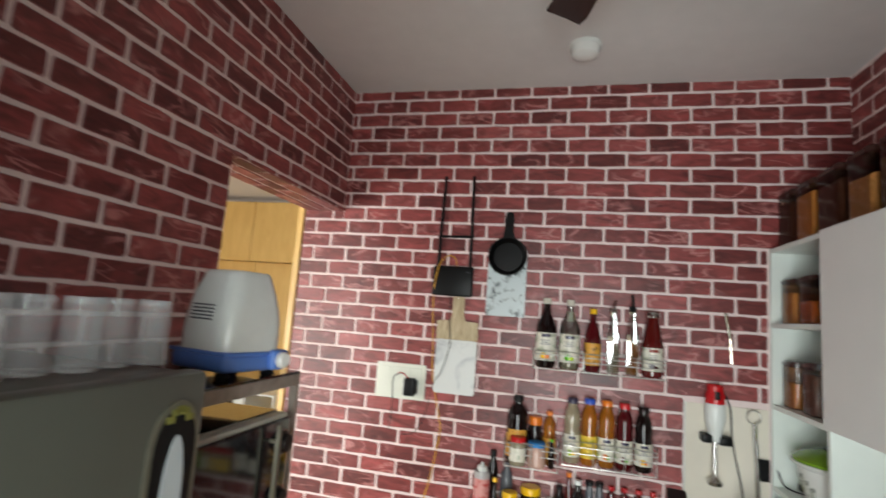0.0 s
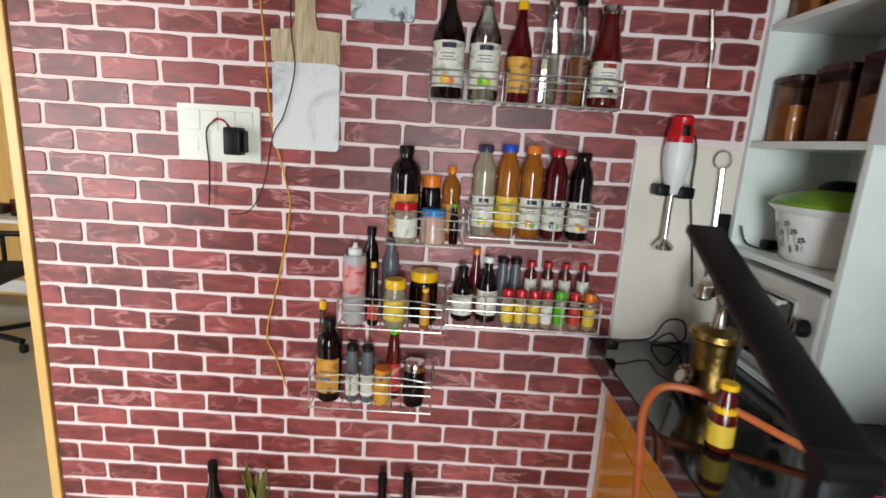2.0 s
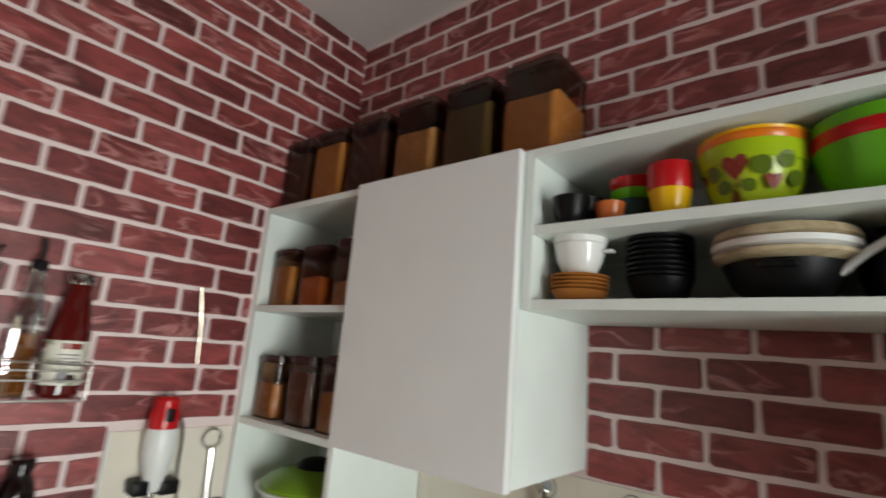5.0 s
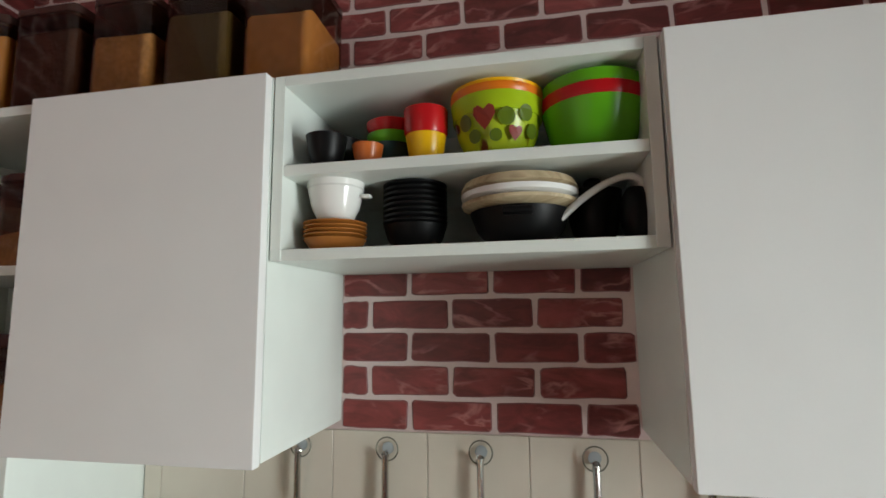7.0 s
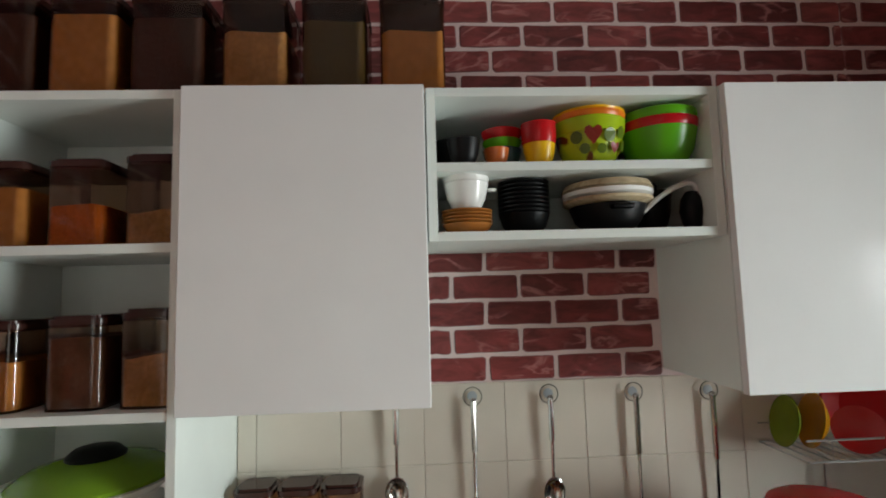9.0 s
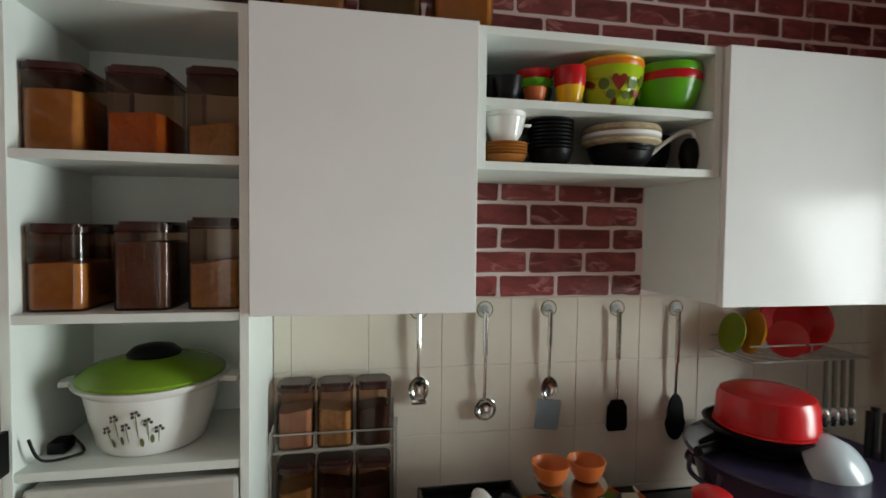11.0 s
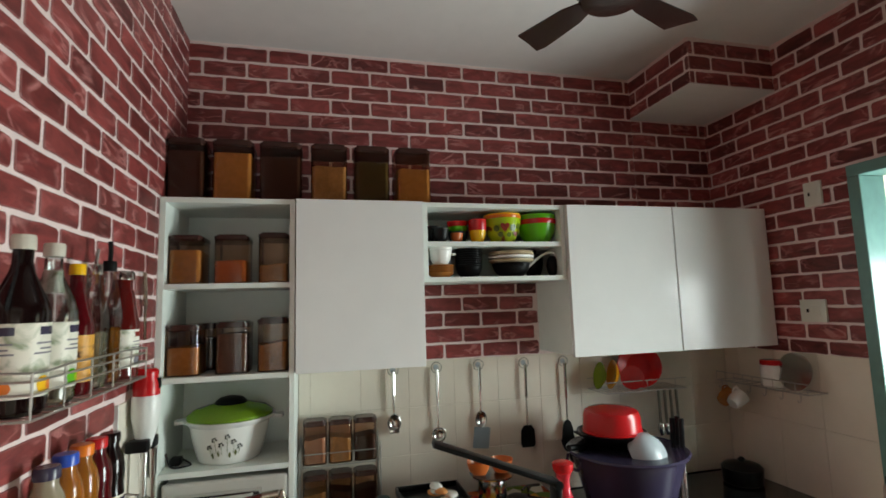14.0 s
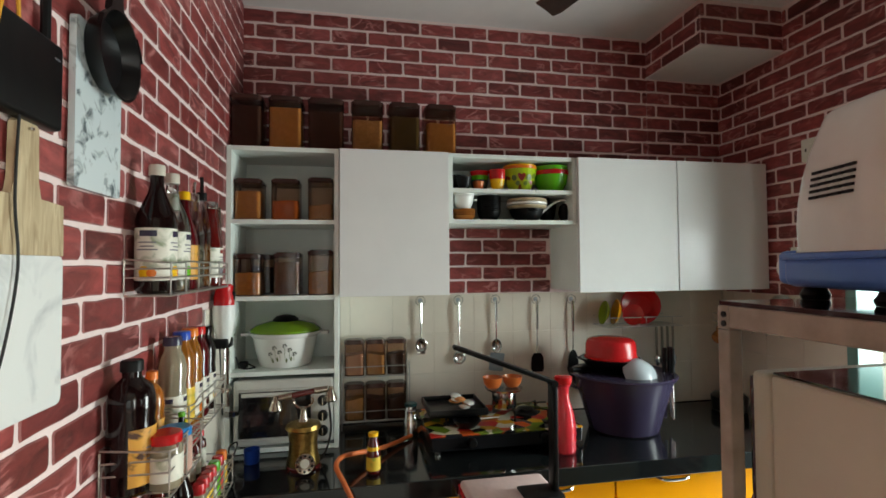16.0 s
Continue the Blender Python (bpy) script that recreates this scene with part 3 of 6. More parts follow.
counter = thing("worktop", (0, 0, 0), "polished black granite worktop along the wall", "worktop")
part("slab", B(0.70, EX, SY, NY, CZ - 0.066, CZ, 0.004), "granite", counter, smooth=False)
part("upstand", B(EX - 0.012, EX - 0.009, SY, 2.08, CZ, CZ + 0.004), "granite", counter, smooth=False)
for i in range(5):
    y0, y1 = 0.05 + i * 0.494, 0.05 + (i + 1) * 0.494 - 0.004
    ob = thing("base_cabinet", (0, 0, 0), "glossy orange-yellow base cabinet under the black worktop", "cabinet", "yellow base cabinets")
    part("body", B(0.80, EX - 0.01, y0, y1, 0.08, CZ - 0.068), "carcass", ob, smooth=False)
    part("plinth", B(0.84, 0.86, y0, y1, 0.0, 0.08), "black", ob, smooth=False)
    part("drawer_front", B(0.78, 0.799, y0 + 0.002, y1 - 0.002, 0.61, CZ - 0.072, 0.002), "yellow", ob, smooth=False)
    part("door", B(0.78, 0.799, y0 + 0.002, y1 - 0.002, 0.085, 0.606, 0.002), "yellow", ob, smooth=False)
    ym = (y0 + y1) / 2
    part("handle", tube(smooth_line([(0.78, ym - 0.07, 0.765), (0.757, ym - 0.05, 0.762), (0.752, ym, 0.760), (0.757, ym + 0.05, 0.762), (0.78, ym + 0.07, 0.765)]), 0.006, 8), "steel", ob, "curved chrome handle")


def tile_sheet(name, axis, at, u0, u1, z0, z1, w, h, parent, u_phase=0.0):
    """Cream wall tiles with open joints, each a piece."""
    u = u0 - u_phase
    while u < u1:
        z = z1
        while z > z0 + 0.004:
            a, b, c, d = max(u, u0) + 0.0007, min(u + w, u1) - 0.0007, max(z - h, z0) + 0.0007, z - 0.0007
            if b - a > 0.006 and d - c > 0.006:
                if axis == "x":
                    bm = B(at - 0.003, at, a, b, c, d, 0.0012, 1)
                elif axis == "y-":
                    bm = B(a, b, at - 0.003, at, c, d, 0.0012, 1)
                else:
                    bm = B(a, b, at, at + 0.003, c, d, 0.0012, 1)
                part(name, bm, "tile", parent, smooth=False)
            z -= h
        u += w


structure("trim_grout_east", B(EX - 0.004, EX - 0.0005, SY, 2.087, CZ, 1.462), "grout", "pale grout between cream tiles", "trim")
structure("trim_grout_south", B(0.692, EX - 0.004, SY + 0.0005, SY + 0.004, CZ, 1.452), "grout", "pale grout between cream tiles", "trim")
splash_e = tagged(new("tile_backsplash"), "glossy cream wall tiles behind the worktop", "backsplash", kind="structure")
tile_sheet("tile", "x", EX - 0.004, SY + 0.012, 2.086, CZ + 0.001, 1.463, 0.20, 0.19, splash_e)
splash_s = tagged(new("tile_backsplash"), "glossy cream wall tiles beside the balcony door", "backsplash", kind="structure")
tile_sheet("tile", "y+", SY + 0.004, 0.693, EX - 0.013, CZ + 0.001, 1.453, 0.20, 0.30, splash_s)
splash_n = tagged(new("tile_backsplash"), "cream wall tiles at the end of the worktop", "backsplash", kind="structure")
tile_sheet("tile", "y-", NY - 0.001, 0.772, 1.07, CZ + 0.001, 1.458, 0.30, 0.60, splash_n)
part("edge_trim", B(0.766, 0.771, NY - 0.010, NY, CZ + 0.001, 1.460), "white", splash_n, smooth=False)

# ---- on the north wall: racks of bottles ----
def wire_basket(x0, x1, z0, h, label, depth=0.096):
    """Wall basket of chromed wire: floor bars, rims and uprights."""
    ob = thing("wire_basket", ((x0 + x1) / 2, NY - 0.003, z0), label, "basket", "wire baskets on the brick wall")
    w, d, r = (x1 - x0) / 2, depth, 0.0021
    for z in (0.0, h * 0.52, h * 0.78):
        part("rim", tube([(-w, -0.004, z), (-w, -d, z), (w, -d, z), (w, -0.004, z)], r * (1.25 if z == 0 else 1)), "wire", ob)
    part("top_rail", tube(smooth_line([(-w, -0.004, h * 1.05), (-w, -d, h * 0.95), (-w * 0.5, -d, h), (0, -d, h * 0.98), (w * 0.5, -d, h), (w, -d, h * 0.95), (w, -0.004, h * 1.05)], 3), r), "wire", ob)
    part("back_rail", tube([(-w, -0.004, h * 1.05), (w, -0.004, h * 1.05)], r), "wire", ob)
    n = max(2, round(2 * w / 0.105))
    for i in range(n + 1):
        x = -w + 2 * w * i / n
        part("upright", tube([(x, -d, h * 0.97), (x, -d, 0), (x, -0.004, 0), (x, -0.004, h)], r * 1.1), "wire", ob)
    m = max(4, round(2 * w / 0.03))
    for i in range(1, m):
        x = -w + 2 * w * i / m
        part("floor_wire", tube([(x, -d, 0.0), (x, -0.004, 0.0)], r * 0.8, 5), "wire", ob)
    part("hook", tube([(-w * 0.6, -0.004, h), (-w * 0.6, -0.001, h + 0.02)], r), "wire", ob)
    part("hook", tube([(w * 0.6, -0.004, h), (w * 0.6, -0.001, h + 0.02)], r), "wire", ob)
    return ob


def patch(r, a0, a1, z0, z1, n=8, ends=5):
    """A curved piece of paper on a bottle's side, with rounded ends (ends=0: square)."""
    bm = bmesh.new()
    rows = []
    for k in range(n + 1):
        t = k / n
        a = radians(a0 + (a1 - a0) * t)
        q = (z1 - z0) / 2 * (1 - abs(2 * t - 1) ** ends if ends else 1)
        m = (z0 + z1) / 2
        rows.append([bm.verts.new((r * math.cos(a), r * math.sin(a), m + s * max(q, 0.0004))) for s in (-1, 1)])
    for a, b in zip(rows, rows[1:]):
        bm.faces.new((a[0], b[0], b[1], a[1]))
    return bm


def bottle(kind, at, h, r, body, cap, label_mat, words, neck=0.35, low=0.12, high=0.5, group="bottles in wall baskets", category="bottle", square=0.0, capr=None, fill=None, squat=False):
    """A bottle: turned body with shoulder and neck, a paper label, a cap."""
    ob = thing(kind, at, words, category, group)
    nr = r * neck
    prof = [(r * 0.86, 0), (r, h * 0.03), (r, h * (high + 0.06)), (r * 0.9, h * (high + 0.12)), (nr * 1.25, h * 0.78), (nr, h * 0.84), (nr, h * 0.93)]
    if squat:
        prof = [(r * 0.86, 0), (r, h * 0.03), (r, h * 0.46), (r * 0.95, h * 0.55), (r, h * 0.64), (r * 0.98, h * 0.71), (r * 0.86, h * 0.79), (nr, h * 0.87), (nr, h * 0.93)]
    part("body", lathe(prof, 20, square=square), body, ob)
    if fill:
        part("contents", lathe([(r * 0.8, 0.004), (r * 0.94, h * 0.04), (r * 0.94, h * high * 0.9)], 16, square=square), fill, ob)
    cr = capr or nr * 1.2
    part("cap", lathe([(cr, 0), (cr, h * 0.07), (cr * 0.9, h * 0.085)], 14, (0, 0, h * 0.915)), cap, ob)
    if label_mat:
        if label_mat == "label_amber" and r > 0.036:
            tag = part("label", patch(r * 1.012, -165, -30, h * low, h * high, 16, 0), label_mat, ob)
            for z in (0.62, 0.42, 0.36):
                part("print_line", patch(r * 1.022, -125, -65, h * (low + (high - low) * z), h * (low + (high - low) * (z + 0.05))), "ink", tag)
        else:
            tag = part("label", lathe([(r * 1.012, h * low), (r * 1.012, h * high)], 20, square=square), label_mat, ob)
        if r > 0.03 and label_mat == "label":
            fruit = {"cola": ("yellowp", "orange"), "bottleglass": ("green", "lime"), "amber": ("orange", "green"), "syrup_red": ("sauce_red", "green"), "sauce_red": ("ink", "brownlid")}.get(body, ("lime", "yellowp"))
            for mid in (-90, -185):
                part("label_band", patch(r * 1.02, mid - 24, mid + 26, h * (high - 0.065), h * (high - 0.02), 8, 0), "purple" if body != "sauce_red" else "heartred", tag)
                for k, (w, z) in enumerate(((30, 0.115), (22, 0.145), (34, 0.17))):
                    part("print_line", patch(r * 1.02, mid - w, mid + w * 0.8, h * (high - z), h * (high - z + 0.010), 8, 0), "ink", tag)
                part("fruit_print", patch(r * 1.02, mid - 26, mid + 6, h * (low + 0.02), h * (low + 0.11)), fruit[0], tag)
                part("fruit_print", patch(r * 1.024, mid - 2, mid + 26, h * (low + 0.03), h * (low + 0.085)), fruit[1], tag)
    return ob


def jar(at, h, r, body, lid, label_mat, words, category="jar", group="jars in wall baskets"):
    ob = thing("jar", at, words, category, group)
    part("body", lathe([(r * 0.9, 0), (r, h * 0.05), (r, h * 0.7), (r * 0.86, h * 0.8)], 18), body, ob)
    part("lid", lathe([(r * 0.95, 0), (r * 0.97, h * 0.14), (r * 0.88, h * 0.18)], 18, (0, 0, h * 0.8)), lid, ob)
    if label_mat:
        part("label", lathe([(r * 1.012, h * 0.15), (r * 1.012, h * 0.6)], 18), label_mat, ob)
    return ob


wire_basket(0.168, 0.677, 1.541, 0.075, "chromed wire wall basket holding six tall bottles")
wire_basket(0.074, 0.285, 1.150, 0.095, "small chromed wire wall basket crowded with jars", 0.128)
wire_basket(0.302, 0.652, 1.176, 0.095, "chromed wire wall basket holding five drink bottles")
wire_basket(-0.056, 0.240, 0.900, 0.090, "chromed wire wall basket with jars and squeeze bottles", 0.128)
wire_basket(0.252, 0.690, 0.920, 0.092, "chromed wire wall basket with sauce and spice bottles", 0.112)
wire_basket(-0.139, 0.222, 0.636, 0.110, "lowest chromed wire wall basket with bottles and cans", 0.112)

Y1, Z1 = NY - 0.053, 1.5445
bottle("syrup_bottle", (0.215, Y1, Z1), 0.288, 0.042, "cola", "slip", "label", "tall glass bottle of dark syrup with a white label", 0.34, 0.1, 0.5)
bottle("syrup_bottle", (0.312, Y1, Z1), 0.286, 0.041, "bottleglass", "slip", "label", "tall clear glass syrup bottle with a white label", 0.34, 0.1, 0.5, fill="pale")
for x in (0.215, 0.312):
    o = [c for c in scene.objects if c.name.startswith("syrup_bottle") and abs(c.location.x - x) < 0.001][0]
    part("neck_label", lathe([(0.0190, 0.196), (0.0148, 0.218), (0.0146, 0.236)], 16), "label", o)
bottle("sauce_bottle", (0.404, Y1, Z1), 0.256, 0.033, "syrup_red", "yellowp", "label_amber", "slim dark red bottle with a yellow cap", 0.36, 0.1, 0.45)
o = bottle("oil_bottle", (0.484, Y1, Z1), 0.262, 0.024, "bottleglass", "steel", None, "square clear glass oil bottle with a steel pourer", 0.5, square=0.8, fill="pale")
part("pourer", tube([(0, 0, 0.262), (0.004, 0, 0.285), (0.010, 0, 0.296)], 0.004), "steel", o)
o = bottle("oil_bottle", (0.558, Y1, Z1), 0.276, 0.024, "bottleglass", "black", None, "square glass oil bottle with a dark pourer", 0.5, square=0.8, fill="amber")
part("pourer", tube([(0, 0, 0.276), (0.002, 0, 0.30), (-0.002, 0, 0.322)], 0.005), "black", o)
bottle("sauce_bottle", (0.636, Y1, Z1), 0.258, 0.040, "sauce_red", "steel", "label", "wide glass bottle of red sauce with a white label", 0.55, 0.1, 0.45)

bottle("syrup_bottle", (0.115, NY - 0.046, 1.1535), 0.262, 0.044, "cola", "black", "label_amber", "big dark plastic syrup bottle with an amber label", 0.4, 0.08, 0.5, squat=True)
jar((0.124, NY - 0.107, 1.1545), 0.112, 0.033, "pale", "red", "label", "glass jar with a red lid in front")
jar((0.188, NY - 0.034, 1.1535), 0.188, 0.028, "cola", "orange", None, "dark jar with an orange lid behind")
bottle("honey_bottle", (0.246, NY - 0.036, 1.1535), 0.212, 0.027, "amber", "orange", "label_amber", "amber bottle with an orange cap", 0.4, squat=True)
jar((0.200, NY - 0.100, 1.1545), 0.098, 0.036, "blush", "skyblue", None, "small jar with a light blue lid")
bottle("dropper_bottle", (0.258, NY - 0.096, 1.1545), 0.112, 0.013, "cola", "green", None, "tiny dark bottle with a green cap", 0.5)
for x, h, b, c, l, t in ((0.336, 0.252, "pale", "purple", "label", "clear plastic bottle of pale drink with a white label"), (0.403, 0.256, "amber", "blue", "label_yellow", "amber juice bottle with a blue cap"),
                         (0.470, 0.256, "amber", "orange", "label", "amber juice bottle with an orange cap"), (0.538, 0.252, "syrup_red", "red", "label", "dark red juice bottle with a red cap"), (0.610, 0.246, "cola", "cola", "label", "nearly black juice bottle with a white label")):
    bottle("juice_bottle", (x, NY - 0.050, 1.1795), h, 0.0325, b, c, l, t, 0.58, 0.10, 0.44, capr=0.0215, squat=True)

squeeze = bottle("squeeze_bottle", (-0.016, NY - 0.088, 0.9035), 0.220, 0.033, "squeeze", "white", "label_pink", "translucent white squeeze bottle with a pink label", 0.5, 0.42, 0.80)
part("spout", lathe([(0.018, 0.188), (0.016, 0.200), (0.007, 0.226), (0.005, 0.236)], 16), "white", squeeze, "conical white spout")
bottle("syrup_bottle", (0.020, NY - 0.026, 0.9035), 0.272, 0.023, "cola", "black", None, "dark bottle standing behind the squeeze bottle", 0.5, squat=True)
bottle("shaker_bottle", (0.080, NY - 0.030, 0.9035), 0.236, 0.026, "greyfill", "greyfill", None, "grey plastic bottle with a grey cap", 0.5, squat=True)
bottle("soy_bottle", (0.040, NY - 0.102, 0.9035), 0.186, 0.016, "cola", "yellowp", "label_red", "small dark bottle with a yellow cap", 0.45, 0.1, 0.35)
jar((0.102, NY - 0.094, 0.9035), 0.142, 0.032, "pale", "yellowp", "label_yellow", "glass jar with a yellow lid")
jar((0.182, NY - 0.048, 0.9035), 0.160, 0.042, "cola", "yellowp", None, "large dark jar with a yellow lid")
bottle("honey_bottle", (0.190, NY - 0.108, 0.9035), 0.120, 0.014, "amber", "yellowp", "label_amber", "small golden squeeze bottle", 0.6)

for x, h, c, t in ((0.296, 0.160, "black", "dark sauce bottle with a white oval label"), (0.368, 0.192, "white", "dark sauce bottle with a white cap and label")):
    bottle("sauce_bottle", (x, NY - 0.062, 0.9235), h, 0.030, "cola", c, "label", t, 0.4, 0.12, 0.5)
bottle("sauce_bottle", (0.334, NY - 0.022, 0.9235), 0.206, 0.018, "sauce_red", "orange", None, "slim dark bottle with an orange cap", 0.55)
for x in (0.414, 0.452):
    bottle("spice_grinder", (x, NY - 0.026, 0.9235), 0.185, 0.017, "greyfill", "black", None, "clear spice grinder with a black top", 0.8, group="spice grinders", capr=0.017)
for x in (0.498, 0.548, 0.600, 0.654):
    bottle("sauce_bottle", (x, NY - 0.028, 0.9235), 0.178, 0.018, "sauce_red", "red", "label", "small red sauce bottle with a red cap", 0.55, group="red sauce bottles", low=0.4, high=0.72)
for x, c, b in ((0.428, "red", "label_yellow"), (0.466, "red", "label_yellow"), (0.504, "red", "label_yellow"), (0.541, "red", "label"), (0.580, "green", "green"), (0.622, "red", "label_red"), (0.664, "orange", "label_yellow")):
    o = thing("spice_shaker", (x, NY - 0.088, 0.9235), "small spice shaker with a coloured plastic lid", "spice jar", "spice shakers")
    part("body", lathe([(0.016, 0), (0.0175, 0.004), (0.0175, 0.075), (0.014, 0.082)], 14), "pale", o)
    part("label", lathe([(0.0178, 0.012), (0.0178, 0.068)], 14), b, o)
    part("lid", lathe([(0.0165, 0), (0.0165, 0.02), (0.014, 0.026)], 14, (0, 0, 0.082)), c, o)

bottle("vinegar_bottle", (-0.122, NY - 0.022, 0.6395), 0.300, 0.016, "bottleglass", "yellowp", None, "slim clear bottle with a yellow cap", 0.55)
bottle("syrup_bottle", (-0.094, NY - 0.055, 0.6395), 0.256, 0.038, "cola", "black", "label_amber", "dark syrup bottle with an amber label", 0.42, 0.12, 0.55, squat=True)
for x in (-0.022, 0.024):
    bottle("spice_grinder", (x, NY - 0.062, 0.6395), 0.180, 0.020, "greyfill", "black", "label", "clear spice grinder with a black top", 0.8, group="spice grinders", capr=0.018)
o = thing("drinks_can", (0.072, NY - 0.070, 0.6395), "orange tin can with a dark print", "can", "")
part("body", lathe([(0.024, 0), (0.026, 0.004), (0.026, 0.104), (0.024, 0.108)], 18), "label_amber", o)
part("lid", lathe([(0.0245, 0), (0.0245, 0.006)], 18, (0, 0, 0.1085)), "orange", o)
bottle("sauce_bottle", (0.100, NY - 0.028, 0.6395), 0.232, 0.023, "sauce_red", "green", "label_red", "tall red packet bottle with a green cap", 0.6)
jar((0.168, NY - 0.060, 0.6395), 0.140, 0.034, "cola", "steel", None, "dark glass jar with a metal lid")

# ---- on the north wall: boards, pan, griller ----
o = thing("cutting_board", (-0.178, NY - 0.004, 1.385), "hanging cutting board of white marble and pale wood", "cutting board")
part("marble_blade", slab_outline(round_rect(-0.091, 0.095, 0.0, 0.236, 0.012), "y", -0.014, -0.003), "marble", o, "white marble half", smooth=False)
part("wood_half", slab_outline([(-0.092, 0.2365), (0.096, 0.2365), (0.094, 0.318), (0.034, 0.322), (0.028, 0.345), (0.026, 0.425), (0.012, 0.437), (-0.012, 0.437), (-0.026, 0.425), (-0.028, 0.345), (-0.034, 0.322), (-0.094, 0.318)], "y", -0.014, -0.003), "board", o, "pale streaked wood half with handle", smooth=False)
part("nail", lathe([(0.004, 0), (0.004, 0.004)], 10, (0, -0.018, 0.418)), "steel", o)
o = thing("marble_board", (0.033, NY - 0.004, 1.742), "speckled grey marble board hung behind an iron pan", "cutting board")
part("plate", slab_outline(round_rect(-0.088, 0.084, 0.0, 0.30, 0.008), "y", -0.014, -0.003), "terrazzo", o, smooth=False)
o = thing("frying_pan", (0.033, NY - 0.020, 2.005), "small black cast iron frying pan hanging on the wall", "pan")
bm = lathe([(0.068, 0), (0.084, 0.030), (0.086, 0.034), (0.081, 0.034), (0.064, 0.006)], 28)
bmesh.ops.rotate(bm, cent=(0, 0, 0), matrix=Matrix.Rotation(radians(90), 3, "X"), verts=bm.verts)
part("bowl", bm, "iron", o)
part("handle", slab_outline([(-0.028, 0.078), (0.028, 0.078), (0.020, 0.115), (0.020, 0.18), (0.012, 0.20), (-0.012, 0.20), (-0.020, 0.18), (-0.020, 0.115)], "y", -0.026, -0.014), "iron", o, smooth=False)
part("spout", slab_outline([(-0.088, 0.02), (-0.078, 0.045), (-0.06, 0.06)], "y", -0.036, -0.028), "iron", o, smooth=False)
part("spout", slab_outline([(0.088, 0.02), (0.078, 0.045), (0.06, 0.06)], "y", -0.036, -0.028), "iron", o, smooth=False)
part("hanging_nail", tube([(0, -0.012, 0.188), (0, 0.018, 0.190)], 0.003), "steel", o)
o = thing("wifi_router", (-0.212, NY - 0.004, 1.815), "black wall-mounted router with two long upright antennas", "router")
part("body", B(-0.093, 0.093, -0.030, -0.002, 0.0, 0.136, 0.008, 3), "black", o)
part("status_light", B(0.066, 0.080, -0.0308, -0.0298, 0.108, 0.111), "greyfill", o, smooth=False)
for s in (-1, 1):
    part("antenna", tube([(s * 0.074, -0.012, 0.132), (s * 0.073, -0.012, 0.30), (s * 0.066, -0.012, 0.56)], 0.0075, 8), "black", o)
part("cross_bar", tube([(-0.084, -0.014, 0.272), (0.084, -0.014, 0.276)], 0.006, 8), "black", o)

# switch plate, phone charger and cables
o = thing("socket_plate", (-0.425, NY - 0.003, 1.417), "large cream socket plate with a charger plugged in", "socket")
part("plate", slab_outline(round_rect(-0.116, 0.117, -0.078, 0.078, 0.006), "y", -0.010, 0), "ivory", o, smooth=False)
for i in range(4):
    part("module", B(-0.098 + i * 0.05, -0.052 + i * 0.05, -0.013, -0.0095, 0.006, 0.062, 0.002), "ivory", o, smooth=False)
part("socket_hole", B(-0.09, -0.06, -0.0115, -0.0098, -0.05, -0.02), "ivory", o, smooth=False)
o = thing("phone_charger", (-0.372, NY - 0.013, 1.398), "small black phone charger in the wall socket", "charger")
part("body", B(-0.024, 0.024, -0.045, 0, -0.038, 0.038, 0.006), "black", o)
part("rim", B(0.027, 0.031, -0.030, 0, -0.03, 0.03, 0.001), "black", o, smooth=False)
part("cord", tube(smooth_line([(-0.012, -0.03, 0.036), (-0.026, -0.03, 0.056), (-0.06, -0.012, 0.052), (-0.086, -0.006, 0.02), (-0.082, -0.004, -0.08), (-0.088, -0.004, -0.19)]), 0.0022), "cord_black", o)
part("red_cord", tube(smooth_line([(-0.004, -0.034, 0.036), (-0.02, -0.036, 0.052), (-0.045, -0.026, 0.06), (-0.06, -0.02, 0.052)]), 0.0018), "red", o)
o = thing("yellow_cable", (0, NY - 0.006, 0), "thin yellow cable hanging loose down the brick wall", "cable")
part("cord", tube(smooth_line([(-0.200, -0.010, 1.952), (-0.206, -0.012, 1.985), (-0.235, -0.03, 1.998), (-0.270, -0.034, 1.965), (-0.287, -0.034, 1.90), (-0.296, -0.02, 1.80), (-0.288, -0.004, 1.62), (-0.276, -0.006, 1.46), (-0.240, 0.0, 1.30), (-0.226, 0.0, 1.21), (-0.256, 0.0, 1.02), (-0.300, 0.0, 0.82), (-0.275, 0.0, 0.74), (-0.235, 0.0, 0.62)]), 0.0028), "cord_yellow", o)
o = thing("black_cable", (0, NY - 0.008, 0), "thin black cable hanging over the cutting board", "cable")
part("cord", tube(smooth_line([(-0.215, -0.02, 1.83), (-0.214, -0.016, 1.70), (-0.205, -0.016, 1.60), (-0.235, -0.016, 1.48), (-0.268, -0.014, 1.42), (-0.300, -0.003, 1.28), (-0.345, 0.0, 1.20), (-0.40, 0.0, 1.185)]), 0.002), "cord_black", o)

